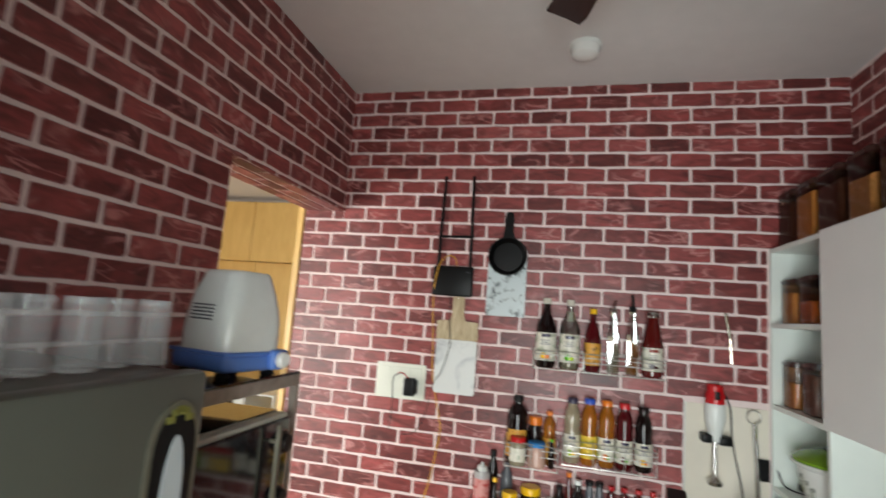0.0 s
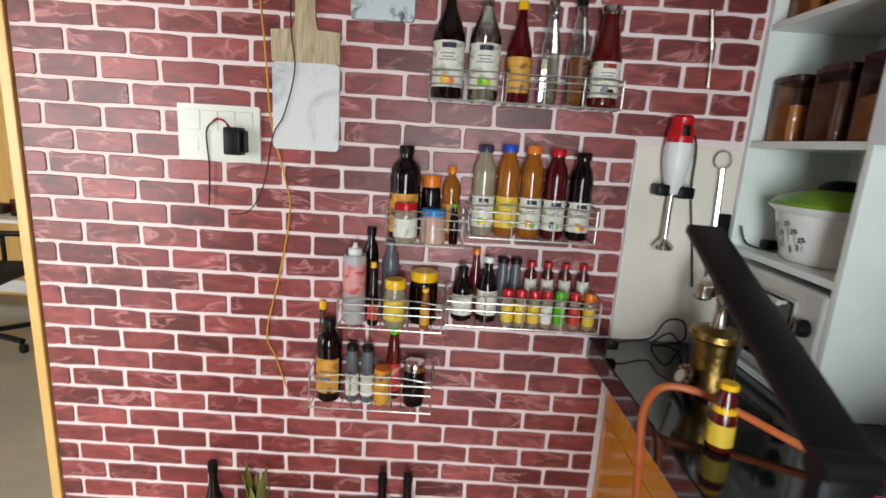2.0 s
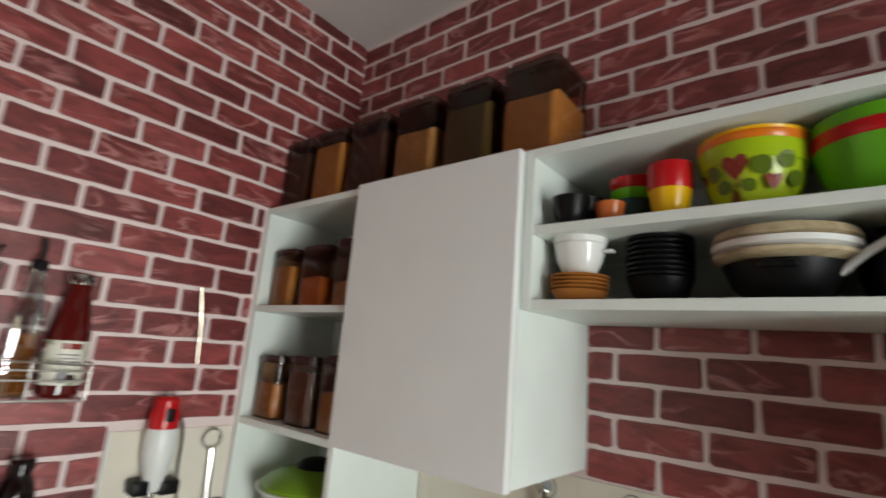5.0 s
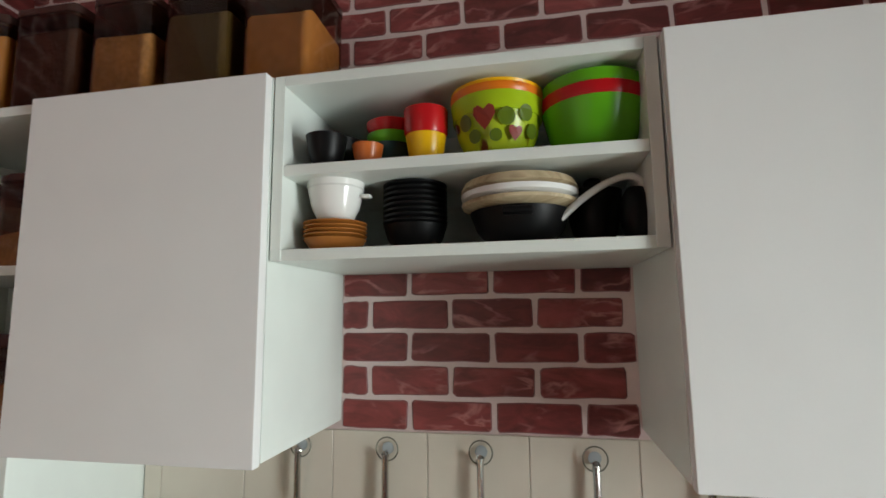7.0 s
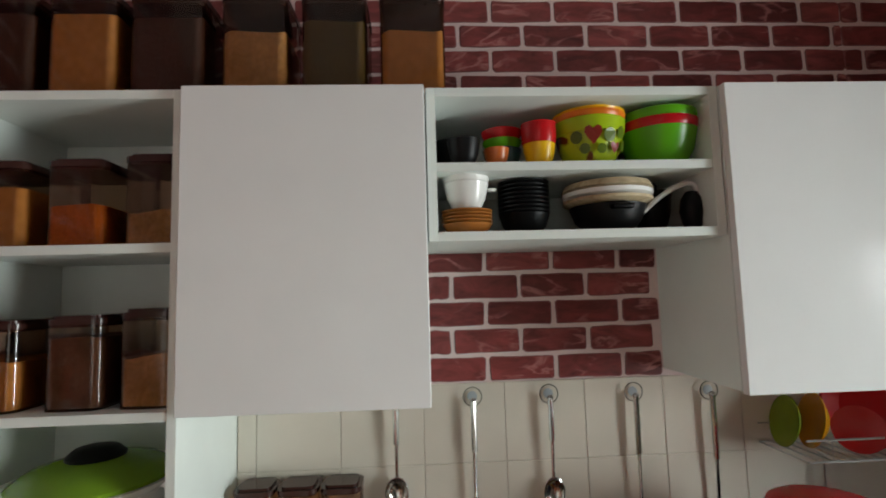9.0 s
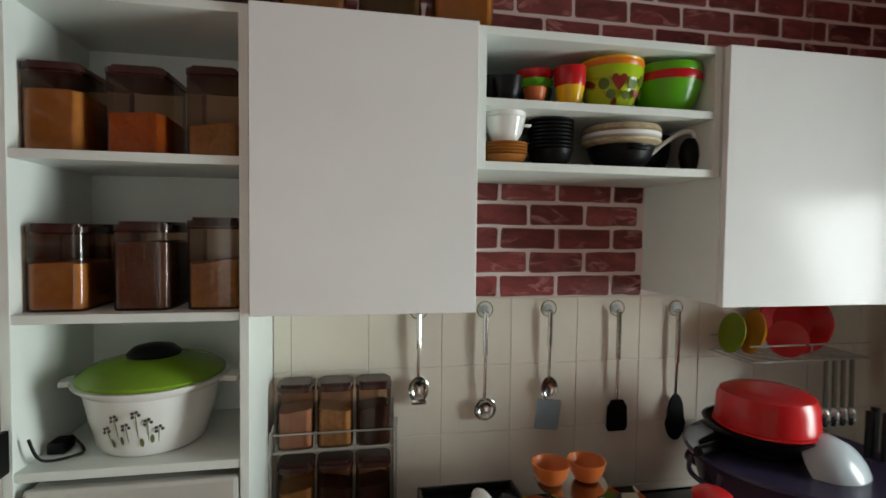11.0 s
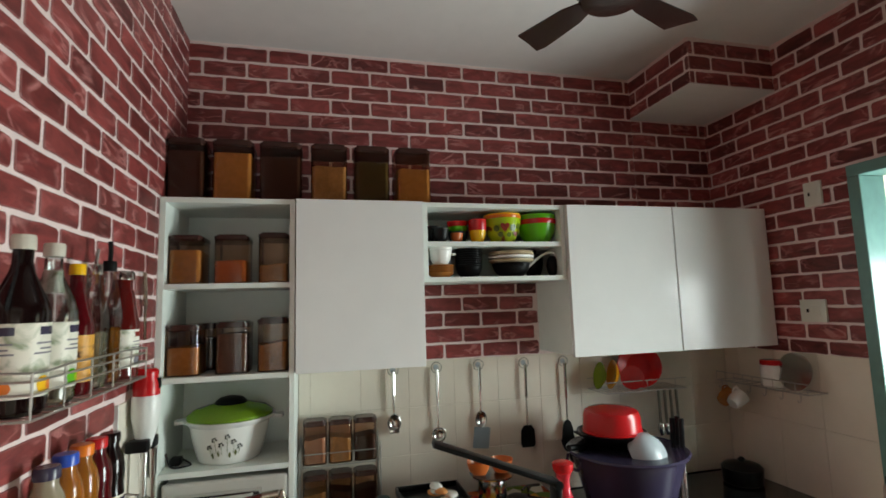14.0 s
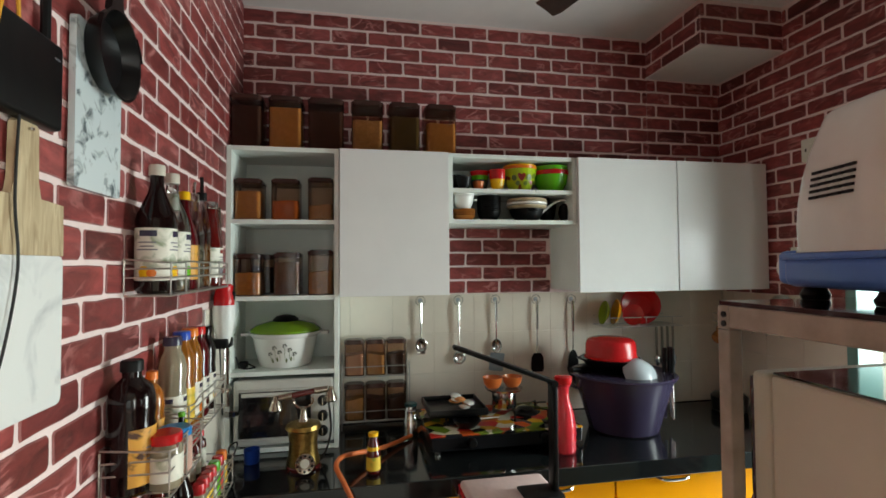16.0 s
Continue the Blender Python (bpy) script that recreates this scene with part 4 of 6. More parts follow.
# tools on the cream tile
o = thing("butter_knife", (0.920, NY - 0.008, 1.62), "steel butter knife hanging on the brick wall", "utensil")
part("handle", tube([(0.010, -0.006, 0.10), (-0.006, -0.006, 0.20)], 0.0065, 8), "pewter", o)
part("blade", tube([(0.016, -0.006, 0.0), (0.010, -0.006, 0.10)], 0.004, 6), "pewter", o)
part("hook", tube([(-0.006, -0.006, 0.197), (-0.006, 0.006, 0.203)], 0.002), "steel", o)
o = thing("hand_blender", (0.868, NY - 0.045, 1.17), "white and red electric hand blender hanging on a bracket", "hand blender")
part("motor_body", lathe([(0.016, 0.155), (0.026, 0.19), (0.037, 0.24), (0.038, 0.285), (0.034, 0.298)], 20), "white", o)
part("grip", lathe([(0.034, 0), (0.035, 0.03), (0.028, 0.05), (0.030, 0.066), (0.022, 0.074)], 20, (0, 0, 0.298)), "red", o, "red grip")
part("button", B(-0.010, 0.010, -0.036, -0.028, 0.315, 0.345, 0.003), "black", o)
part("shaft", lathe([(0.008, 0.02), (0.008, 0.155)], 12), "steel", o)
part("blade_guard", lathe([(0.026, -0.004), (0.028, 0.008), (0.010, 0.024)], 12), "steel", o)
part("wall_bracket", B(-0.048, -0.012, -0.02, 0.036, 0.150, 0.182, 0.006), "black", o)
part("wall_bracket", B(0.012, 0.058, -0.02, 0.036, 0.145, 0.178, 0.006), "black", o)
part("cord", tube(smooth_line([(0.03, 0.0, 0.34), (0.06, 0.02, 0.28), (0.07, 0.03, 0.16), (0.10, 0.03, 0.0), (0.12, 0.03, -0.12)]), 0.003), "cord_black", o)
o = thing("steel_ladle", (1.012, NY - 0.022, 1.02), "long steel ladle with a ring hanging on the tile", "ladle")
part("handle", tube([(0.016, 0, 0.05), (0.0, 0, 0.385)], 0.0085, 8), "steel", o)
part("ring", tube(ring_pts((-0.002, 0, 0.408), 0.025, 22, (1, 0, 0), (0, 0, 1)), 0.0022, 6, closed=True), "wire", o)
part("bowl", lathe([(0.010, -0.03), (0.028, -0.02), (0.036, 0.0), (0.034, 0.004)], 18, (0.018, -0.012, 0.035)), "steel", o)
part("wall_hook", tube([(-0.002, 0.0, 0.432), (-0.002, 0.014, 0.436)], 0.003), "wire", o)
o = thing("wall_socket", (1.045, NY - 0.010, 1.235), "small black socket on the tile beside the shelf", "socket")
part("plate", B(-0.022, 0.02, -0.012, 0.0, -0.04, 0.04, 0.003), "black", o, smooth=False)

# ---- east side: containers ----
def canister(y0, y1, z, h, fill, level, words, x0=1.105, depth=0.15, category="canister"):
    """Square smoked plastic canister with lid and contents."""
    w = (y1 - y0) / 2
    ob = thing("canister", (x0 + depth / 2, (y0 + y1) / 2, z), words, category, "smoked brown canisters")
    d = depth / 2
    def prism(k, z0, z1):
        bm = slab_outline(round_rect(-d + k, d - k, -w + k, w - k, 0.020 - min(k, 0.01), 4), "z", z0, z1)
        return bm
    part("body", prism(0.0, 0.0, h * 0.90), "smoke", ob)
    lid = part("lid", prism(-0.0015, h * 0.902, h * 0.965), "brownlid", ob, "dark brown lid")
    part("lid_top", prism(0.008, h * 0.9652, h), "brownlid", lid)
    part("lid_seal", prism(0.003, h * 0.875, h * 0.898), "brownlid", ob)
    if fill:
        bm = slab_outline(round_rect(-d + 0.004, d - 0.004, -w + 0.004, w - 0.004, 0.017, 4), "z", 0.004, h * level)
        for v in bm.verts:
            if v.co.z > 0.01:
                v.co.z += 0.03 * h * math.sin(v.co.y * 60 + y0 * 40) + 0.01 * h * math.sin(v.co.x * 90)
        part("contents", bm, fill, ob)
    return ob


for y0, y1, f, lv, t in ((2.396, 2.520, "darkpulse", 0.80, "tall smoked canister full of dark pulses"), (2.238, 2.372, "flour", 0.80, "tall smoked canister full of tan snacks"),
                         (2.068, 2.214, "darkpulse", 0.76, "tall smoked canister of dark brown pulses"), (1.902, 2.034, "beige", 0.62, "tall smoked canister part full of beige pulses"),
                         (1.742, 1.874, "greenbean", 0.72, "tall smoked canister of green lentils"), (1.580, 1.714, "flour", 0.62, "tall smoked canister of tan orange flour")):
    canister(y0, y1, CTOP + 0.001, 0.222, f, lv, t)
for z, row in ((1.793, ((2.398, 2.505, "flour", 0.70, 0.170, "canister of tan flour on the shelf"), (2.250, 2.360, "lentil", 0.48, 0.172, "canister half full of orange spice"), (2.112, 2.214, "beige", 0.36, 0.180, "canister one third full of beige pulses"))),
               (1.485, ((2.398, 2.503, "flour", 0.56, 0.170, "canister half full of tan flour"), (2.244, 2.350, "brownpulse", 0.78, 0.176, "canister full of brown pulses"), (2.112, 2.214, "beige", 0.52, 0.186, "canister half full of beige pulses")))):
    for y0, y1, f, lv, h, t in row:
        canister(y0, y1, z, h, f, lv, t)
canister(2.372, 2.470, 1.485, 0.17, "darkpulse", 0.7, "canister of brown pulses standing behind", 1.265, 0.09)

pot = thing("casserole", (1.215, 2.312, 1.187), "white casserole with grey flower print and green lid", "casserole")
part("body", lathe([(0.098, 0), (0.105, 0.006), (0.122, 0.07), (0.132, 0.122), (0.150, 0.136), (0.152, 0.142), (0.140, 0.142), (0.118, 0.10), (0.10, 0.012)], 40), "ceramic", pot)
part("lid", lathe([(0.143, 0.1425), (0.144, 0.150), (0.120, 0.168), (0.07, 0.182), (0.03, 0.188)], 40), "lidgreen", pot, "bright green lid")
part("knob", lathe([(0.052, 0.181), (0.054, 0.190), (0.040, 0.203), (0.016, 0.209)], 24), "black", pot, "black oval knob")
for s in (-1, 1):
    bm = slab_outline([(s * 0.135 * 1, 0.02), (s * 0.176, 0.028), (s * 0.182, 0.0), (s * 0.176, -0.028), (s * 0.135, -0.02)], "z", 0.126, 0.137)
    bmesh.ops.rotate(bm, cent=(0, 0, 0), matrix=Matrix.Rotation(radians(90), 3, "Z"), verts=bm.verts)
    part("handle", bm, "ceramic", pot)
rng = random.Random(5)
for k in range(6):
    a = radians(180 + (-22 + k * 9))
    z = (0.062, 0.088, 0.070, 0.096, 0.078, 0.060)[k]
    rr = 0.112 + (z - 0.03) * 0.25
    c = Vector((rr * math.cos(a), rr * math.sin(a), z))
    out = Vector((math.cos(a), math.sin(a), 0))
    sd = Vector((-math.sin(a), math.cos(a), 0))
    for j in range(5):
        b = 2 * math.pi * j / 5
        q = c + 0.0062 * (math.cos(b) * sd + math.sin(b) * Vector((0, 0, 1)))
        bm = bmesh.new()
        vs = [bm.verts.new(q + out * 0.003 + 0.0036 * (math.cos(2 * math.pi * i / 6) * sd + math.sin(2 * math.pi * i / 6) * Vector((0, 0, 1)))) for i in range(6)]
        bm.faces.new(vs)
        part("flower_print", bm, "flower", pot, smooth=False) if j < 4 else bm.free()
    part("stem_print", tube([c + out * 0.002, Vector((0.1075 * math.cos(a), 0.1075 * math.sin(a), 0.022))], 0.0009, 4), "leafprint", pot)
    lo = Vector((0.1125 * math.cos(a + 0.06), 0.1125 * math.sin(a + 0.06), 0.034 + 0.006 * (k % 3)))
    bm = bmesh.new()
    bm.faces.new([bm.verts.new(lo + out * 0.002 + 0.004 * math.cos(i) * sd + 0.010 * math.sin(i) * (Vector((0, 0, 1)) + 0.25 * out)) for i in (0, 0.9, 1.57, 2.2, 3.14, 4.0, 4.71, 5.4)])
    part("leaf_print", bm, "leafprint", pot, smooth=False)

otg = thing("toaster_oven", (1.075, 2.30, CZ + 0.022), "silver-white toaster oven with dark glass door in the shelf", "toaster oven")
part("body", B(0.012, 0.285, -0.188, 0.188, 0.012, 0.262, 0.008), "otgfront", otg, smooth=False)
part("face", B(-0.004, 0.012, -0.192, 0.192, 0.008, 0.266, 0.010), "otgfront", otg, smooth=False)
part("door_glass", B(-0.010, -0.003, -0.105, 0.172, 0.040, 0.222, 0.006), "darkglass", otg, smooth=False)
part("door_frame", B(-0.008, -0.003, -0.112, 0.180, 0.032, 0.230, 0.006), "otgfront", otg, smooth=False)
part("door_handle", tube([(-0.03, -0.085, 0.214), (-0.03, 0.155, 0.214)], 0.008, 10), "otgfront", otg)
for s in (-0.08, 0.15):
    part("handle_post", tube([(-0.03, s, 0.214), (-0.006, s, 0.214)], 0.005), "otgfront", otg)
for z in (0.055, 0.115, 0.175):
    bm = lathe([(0.021, 0), (0.021, 0.010), (0.017, 0.022)], 20)
    bmesh.ops.rotate(bm, cent=(0, 0, 0), matrix=Matrix.Rotation(radians(-90), 3, "Y"), verts=bm.verts)
    bmesh.ops.translate(bm, vec=(-0.005, -0.150, z), verts=bm.verts)
    k = part("knob", bm, "black", otg)
    part("pointer", B(-0.030, -0.026, -0.152, -0.148, z - 0.015, z + 0.015), "steel", k, smooth=False)
for y in (-0.16, 0.16):
    for x in (0.02, 0.26):
        part("foot", lathe([(0.012, 0), (0.014, 0.012)], 10, (x, y, 0)), "black", otg)

# bowls and plates on the open wall shelf
def bowl(name, at, r, h, body, words, rim=None, group="bowls on the open shelf", category="bowl"):
    if group == "bowls on the open shelf":
        at = (at[0] - 0.034, 1.645 + (at[1] - 1.645) * 0.968, at[2])
    ob = thing(name, at, words, category, group)
    part("body", lathe([(r * 0.55, 0), (r * 0.62, h * 0.04), (r * 0.86, h * 0.45), (r, h), (r * 0.95, h), (r * 0.8, h * 0.45), (r * 0.5, h * 0.08)], 28), body, ob)
    if rim:
        part("band", lathe([(r * 0.965, h * 0.72), (r * 1.012, h * 0.99), (r * 1.012, h * 1.01)], 28), rim, ob)
    return ob


S1, S2 = 1.938, 1.802
bowl("small_bowl", (1.225, 1.560, S1), 0.048, 0.070, "black", "black small bowl on the shelf")
bowl("small_bowl", (1.145, 1.545, S1), 0.034, 0.052, "black", "black glossy cup beside a black bowl")
bowl("small_bowl", (1.155, 1.475, S1), 0.026, 0.036, "terracotta", "tiny orange bowl on the shelf")
o = bowl("cup_stack", (1.215, 1.452, S1), 0.042, 0.050, "teal", "stack of teal, green and red cups", None, category="cup")
part("upper_cup", lathe([(0.034, 0.051), (0.041, 0.062), (0.0425, 0.070)], 24), "green", o)
part("upper_cup", lathe([(0.036, 0.0705), (0.043, 0.084), (0.044, 0.092)], 24), "red", o)
o = bowl("cup_stack", (1.175, 1.378, S1), 0.034, 0.050, "yellowp", "red cup stacked in a yellow cup", None, category="cup")
part("upper_cup", lathe([(0.034, 0.0505), (0.036, 0.055), (0.037, 0.094), (0.034, 0.094)], 24), "red", o)
o = bowl("bowl", (1.200, 1.258, S1), 0.076, 0.098, "label_bowl", "lime green printed bowls stacked with orange rims", "lime")
for a, z, q, m in ((168, 0.060, 0.019, "heartred"), (196, 0.058, 0.014, "leafdot"), (222, 0.066, 0.013, "leafdot"), (140, 0.056, 0.013, "leafdot"), (182, 0.030, 0.010, "leafdot"), (208, 0.034, 0.012, "heartred"), (153, 0.032, 0.011, "leafdot"), (235, 0.040, 0.012, "leafdot")):
    a, k = radians(a), 0.076 * (0.795 + 0.21 * z / 0.098) + 0.0022
    c, sd, up = Vector((k * math.cos(a), k * math.sin(a), z)), Vector((-math.sin(a), math.cos(a), 0)), Vector((0.21 * math.cos(a), 0.21 * math.sin(a), 1))
    bm = bmesh.new()
    pts = [(math.cos(b), math.sin(b)) for b in (radians(t * 30) for t in range(12))]
    if m == "heartred":
        pts = [(0, -1.1), (0.55, -0.45), (0.95, 0.2), (0.85, 0.75), (0.45, 0.9), (0, 0.55), (-0.45, 0.9), (-0.85, 0.75), (-0.95, 0.2), (-0.55, -0.45)]
    bm.faces.new([bm.verts.new(c + q * (u * sd + w * up) - 0.5 * q * q * u * u / 0.07 * Vector((math.cos(a), math.sin(a), 0))) for u, w in pts])
    part("print", bm, m, o, smooth=False)
part("stacked_rim", lathe([(0.075, 0.100), (0.078, 0.106), (0.078, 0.112), (0.07, 0.112)], 28), "orange", o)
part("stacked_rim", lathe([(0.074, 0.1125), (0.077, 0.118), (0.070, 0.118)], 28), "yellowp", o)
o = bowl("bowl", (1.205, 1.098, S1), 0.082, 0.078, "green", "bright green bowls stacked with a red one", None)
part("stacked_bowl", lathe([(0.0815, 0.0785), (0.084, 0.084), (0.084, 0.098), (0.08, 0.098)], 28), "red", o)
part("stacked_bowl", lathe([(0.081, 0.0985), (0.083, 0.104), (0.082, 0.118), (0.077, 0.118)], 28), "green", o)

o = bowl("saucer_stack", (1.175, 1.540, S2), 0.052, 0.020, "caramel", "stack of caramel brown saucers on the shelf", None, category="saucer")
for k in range(4):
    part("saucer", lathe([(0.040, 0.0205 + k * 0.007), (0.053, 0.0255 + k * 0.007), (0.053, 0.0268 + k * 0.007), (0.040, 0.0245 + k * 0.007)], 26), "caramel", o)
o = bowl("white_bowl", (1.175, 1.540, S2 + 0.049), 0.046, 0.055, "ceramic", "white ceramic bowl with a small side handle", None)
part("handle", B(-0.008, 0.008, -0.062, -0.044, 0.040, 0.046, 0.002), "ceramic", o)
part("stacked_bowl", lathe([(0.044, 0.0555), (0.047, 0.058), (0.0475, 0.070), (0.044, 0.071)], 28), "ceramic", o)
o = bowl("cup_stack", (1.215, 1.408, S2), 0.054, 0.044, "black", "stack of ribbed black bowls", None)
for k in range(8):
    part("stacked_bowl", lathe([(0.050, 0.0445 + k * 0.009), (0.055, 0.048 + k * 0.009), (0.055, 0.0515 + k * 0.009), (0.050, 0.053 + k * 0.009)], 26), "black", o)
o = bowl("casserole", (1.200, 1.225, S2), 0.080, 0.055, "black", "black casserole dish under wooden and white lids", None, category="casserole")
part("handle", B(-0.092, -0.070, -0.022, 0.022, 0.040, 0.050, 0.003), "black", o)
part("plate", lathe([(0.076, 0.056), (0.092, 0.064), (0.093, 0.069), (0.07, 0.069)], 30), "board", o)
part("plate", lathe([(0.078, 0.0695), (0.093, 0.076), (0.094, 0.084), (0.07, 0.084)], 30), "ceramic", o)
part("plate", lathe([(0.08, 0.0845), (0.094, 0.090), (0.088, 0.102), (0.06, 0.106)], 30), "board", o)
o = bowl("serving_bowl", (1.252, 1.100, S2), 0.046, 0.095, "black", "black round bowl with a white ladle resting in it", None)
part("knob", lathe([(0.014, 0.096), (0.016, 0.11), (0.010, 0.12)], 16), "black", o)
o = thing("ladle", (1.140, 1.098, S2), "black serving ladle with a curved white handle on the shelf", "ladle")
part("handle", tube(smooth_line([(-0.004, 0.078, 0.038), (-0.008, 0.045, 0.066), (-0.008, 0.010, 0.088), (-0.006, -0.022, 0.098), (-0.002, -0.040, 0.092), (0.002, -0.042, 0.076)]), 0.0055, 8), "ceramic", o)
part("scoop", lathe([(0.010, 0.0), (0.020, 0.010), (0.026, 0.040), (0.022, 0.066), (0.012, 0.082), (0.004, 0.084)], 18, (0.004, -0.034, 0)), "black", o, "glossy black scoop")

# ---- east wall tools ----
def scoop(r, d, ky=1.0, kz=1.0, at=(0, 0, 0)):
    """A hollow spoon bowl open towards the room."""
    bm = lathe([(0.002, -d), (r * 0.55, -d * 0.84), (r * 0.88, -d * 0.4), (r, 0), (r * 0.94, 0.001), (r * 0.80, -d * 0.36), (r * 0.48, -d * 0.74), (0.002, -d * 0.88)], 24)
    bmesh.ops.rotate(bm, cent=(0, 0, 0), matrix=Matrix.Rotation(radians(-90), 3, "Y"), verts=bm.verts)
    for v in bm.verts:
        v.co = Vector((v.co.x + at[0], v.co.y * ky + at[1], v.co.z * kz + at[2]))
    return bm


def hanging_tool(y, ztop, zbot, head, words, name="ladle"):
    ob = thing(name, (EX - 0.030, y, zbot), words, "utensil", "tools hanging on the tile")
    h = ztop - zbot
    hk = part("suction_hook", lathe([(0.011, 0), (0.012, 0.002), (0.006, 0.003)], 18, (0, 0, 0)), "palegrey", ob)
    hk.data.transform(Matrix.Translation((0.020, 0, h + 0.004)) @ Matrix.Rotation(radians(-90), 4, "Y"))
    part("hook_ring", tube(ring_pts((0.012, 0, h + 0.004), 0.0225, 24, (0, 1, 0), (0, 0, 1)), 0.0015, 5, closed=True), "brushed", ob)
    part("hook", tube([(0.016, 0, h - 0.005), (-0.004, 0, h - 0.006), (-0.008, 0, h + 0.004)], 0.0025), "wire", ob)
    low = {"ladle": 0.056, "spoon": 0.062, "server": 0.066, "turner": 0.09, "oval": 0.12}[head]
    part("handle", tube([(0, 0, h * 0.66), (0.001, 0, h * 0.5), (0.004, 0, low)], 0.0042, 8), "steel", ob)
    part("grip", tube([(0, 0, h - 0.004), (-0.001, 0, h * 0.85), (0, 0, h * 0.6)], 0.0068, 10), "steel", ob)
    part("hang_loop", tube(ring_pts((0, 0, h - 0.004), 0.0062, 14, (0, 1, 0), (0, 0, 1)), 0.0018, 5, closed=True), "steel", ob)
    if head == "ladle":
        part("bowl", scoop(0.032, 0.020, at=(-0.004, 0, 0.032)), "steel", ob)
    elif head == "spoon":
        part("bowl", scoop(0.030, 0.012, 0.86, 1.15, (-0.002, 0, 0.036)), "steel", ob)
    elif head == "server":
        part("bowl", scoop(0.031, 0.018, 0.9, 1.15, (-0.004, 0, 0.036)), "steel", ob)
        part("lip", B(-0.010, -0.003, -0.020, 0.020, -0.004, 0.010, 0.002), "steel", ob)
    elif head == "turner":
        part("blade", slab_outline([(-0.026, 0.0), (0.026, 0.0), (0.033, 0.012), (0.031, 0.07), (0.018, 0.092), (-0.018, 0.092), (-0.031, 0.07), (-0.033, 0.012)], "x", -0.003, 0.001), "black", ob, "black slotted blade")
    else:
        part("blade", slab_outline([(0.030 * math.cos(t * math.pi / 12) * (1.15 if math.sin(t * math.pi / 12) < 0 else 0.9), 0.07 + 0.07 * math.sin(t * math.pi / 12)) for t in range(24)], "x", -0.003, 0.003), "black", ob, "black oval blade")
    return ob


hanging_tool(1.708, 1.428, 1.185, "server", "steel serving scoop hanging from a hook", "serving_scoop")
hanging_tool(1.522, 1.428, 1.125, "ladle", "steel ladle hanging from a hook on tile")
hanging_tool(1.334, 1.428, 1.170, "spoon", "steel spoon hanging from a hook on tile", "serving_spoon")
hanging_tool(1.122, 1.425, 1.070, "turner", "steel turner with black blade hanging on tile", "turner")
hanging_tool(0.930, 1.422, 1.030, "oval", "steel spatula with black oval blade hanging on tile", "spatula")
o = thing("adhesive_plate", (EX - 0.014, 1.330, 1.125), "pale blue-grey square adhesive pad on the tile", "pad")
bm = slab_outline(round_rect(-0.036, 0.036, -0.044, 0.044, 0.006), "x", -0.003, 0)
bmesh.ops.rotate(bm, cent=(0, 0, 0), matrix=Matrix.Rotation(radians(7), 3, "X"), verts=bm.verts)
part("plate", bm, "padblue", o, smooth=False)

# spice rack
o = thing("spice_rack", (1.322, 1.926, CZ), "two-tier chromed wire rack holding six smoked jars", "rack")
for z in (0.036, 0.236):
    part("tier_rail", tube([(-0.046, -0.150, z + 0.045), (-0.046, 0.150, z + 0.045)], 0.0025), "wire", o)
    part("tier_rim", tube([(-0.046, -0.150, z), (-0.046, 0.150, z), (0.046, 0.150, z), (0.046, -0.150, z)], 0.0025, 6, closed=True), "wire", o)
    for k in range(5):
        part("tier_wire", tube([(-0.046 + k * 0.023, -0.150, z), (-0.046 + k * 0.023, 0.150, z)], 0.0016, 5), "wire", o)
    for y in (-0.150, -0.05, 0.05, 0.150):
        part("tier_post", tube([(-0.046, y, z), (-0.046, y, z + 0.05)], 0.002), "wire", o)
for y in (-0.152, 0.152):
    part("side_post", tube([(-0.048, y, 0.0), (-0.048, y, 0.29)], 0.003), "wire", o)
    part("side_post", tube([(0.047, y, 0.0), (0.047, y, 0.33)], 0.003), "wire", o)
    part("scroll", tube(smooth_line([(-0.048, y, 0.28), (-0.02, y - 0.004, 0.30), (0.0, y - 0.006, 0.27), (0.03, y, 0.29), (0.047, y, 0.32)]), 0.002), "wire", o)
for z in (0.040, 0.240):
    for k, f in enumerate(("blush", "beige", "darkpulse") if z > 0.1 else ("beige", "darkpulse", "darkpulse")):
        y = 1.926 + 0.096 - k * 0.096
        canister(y - 0.044, y + 0.044, CZ + z, 0.160, f, 0.58, "small smoked spice jar with brown lid on a rack", 1.281, 0.084, "spice jar")

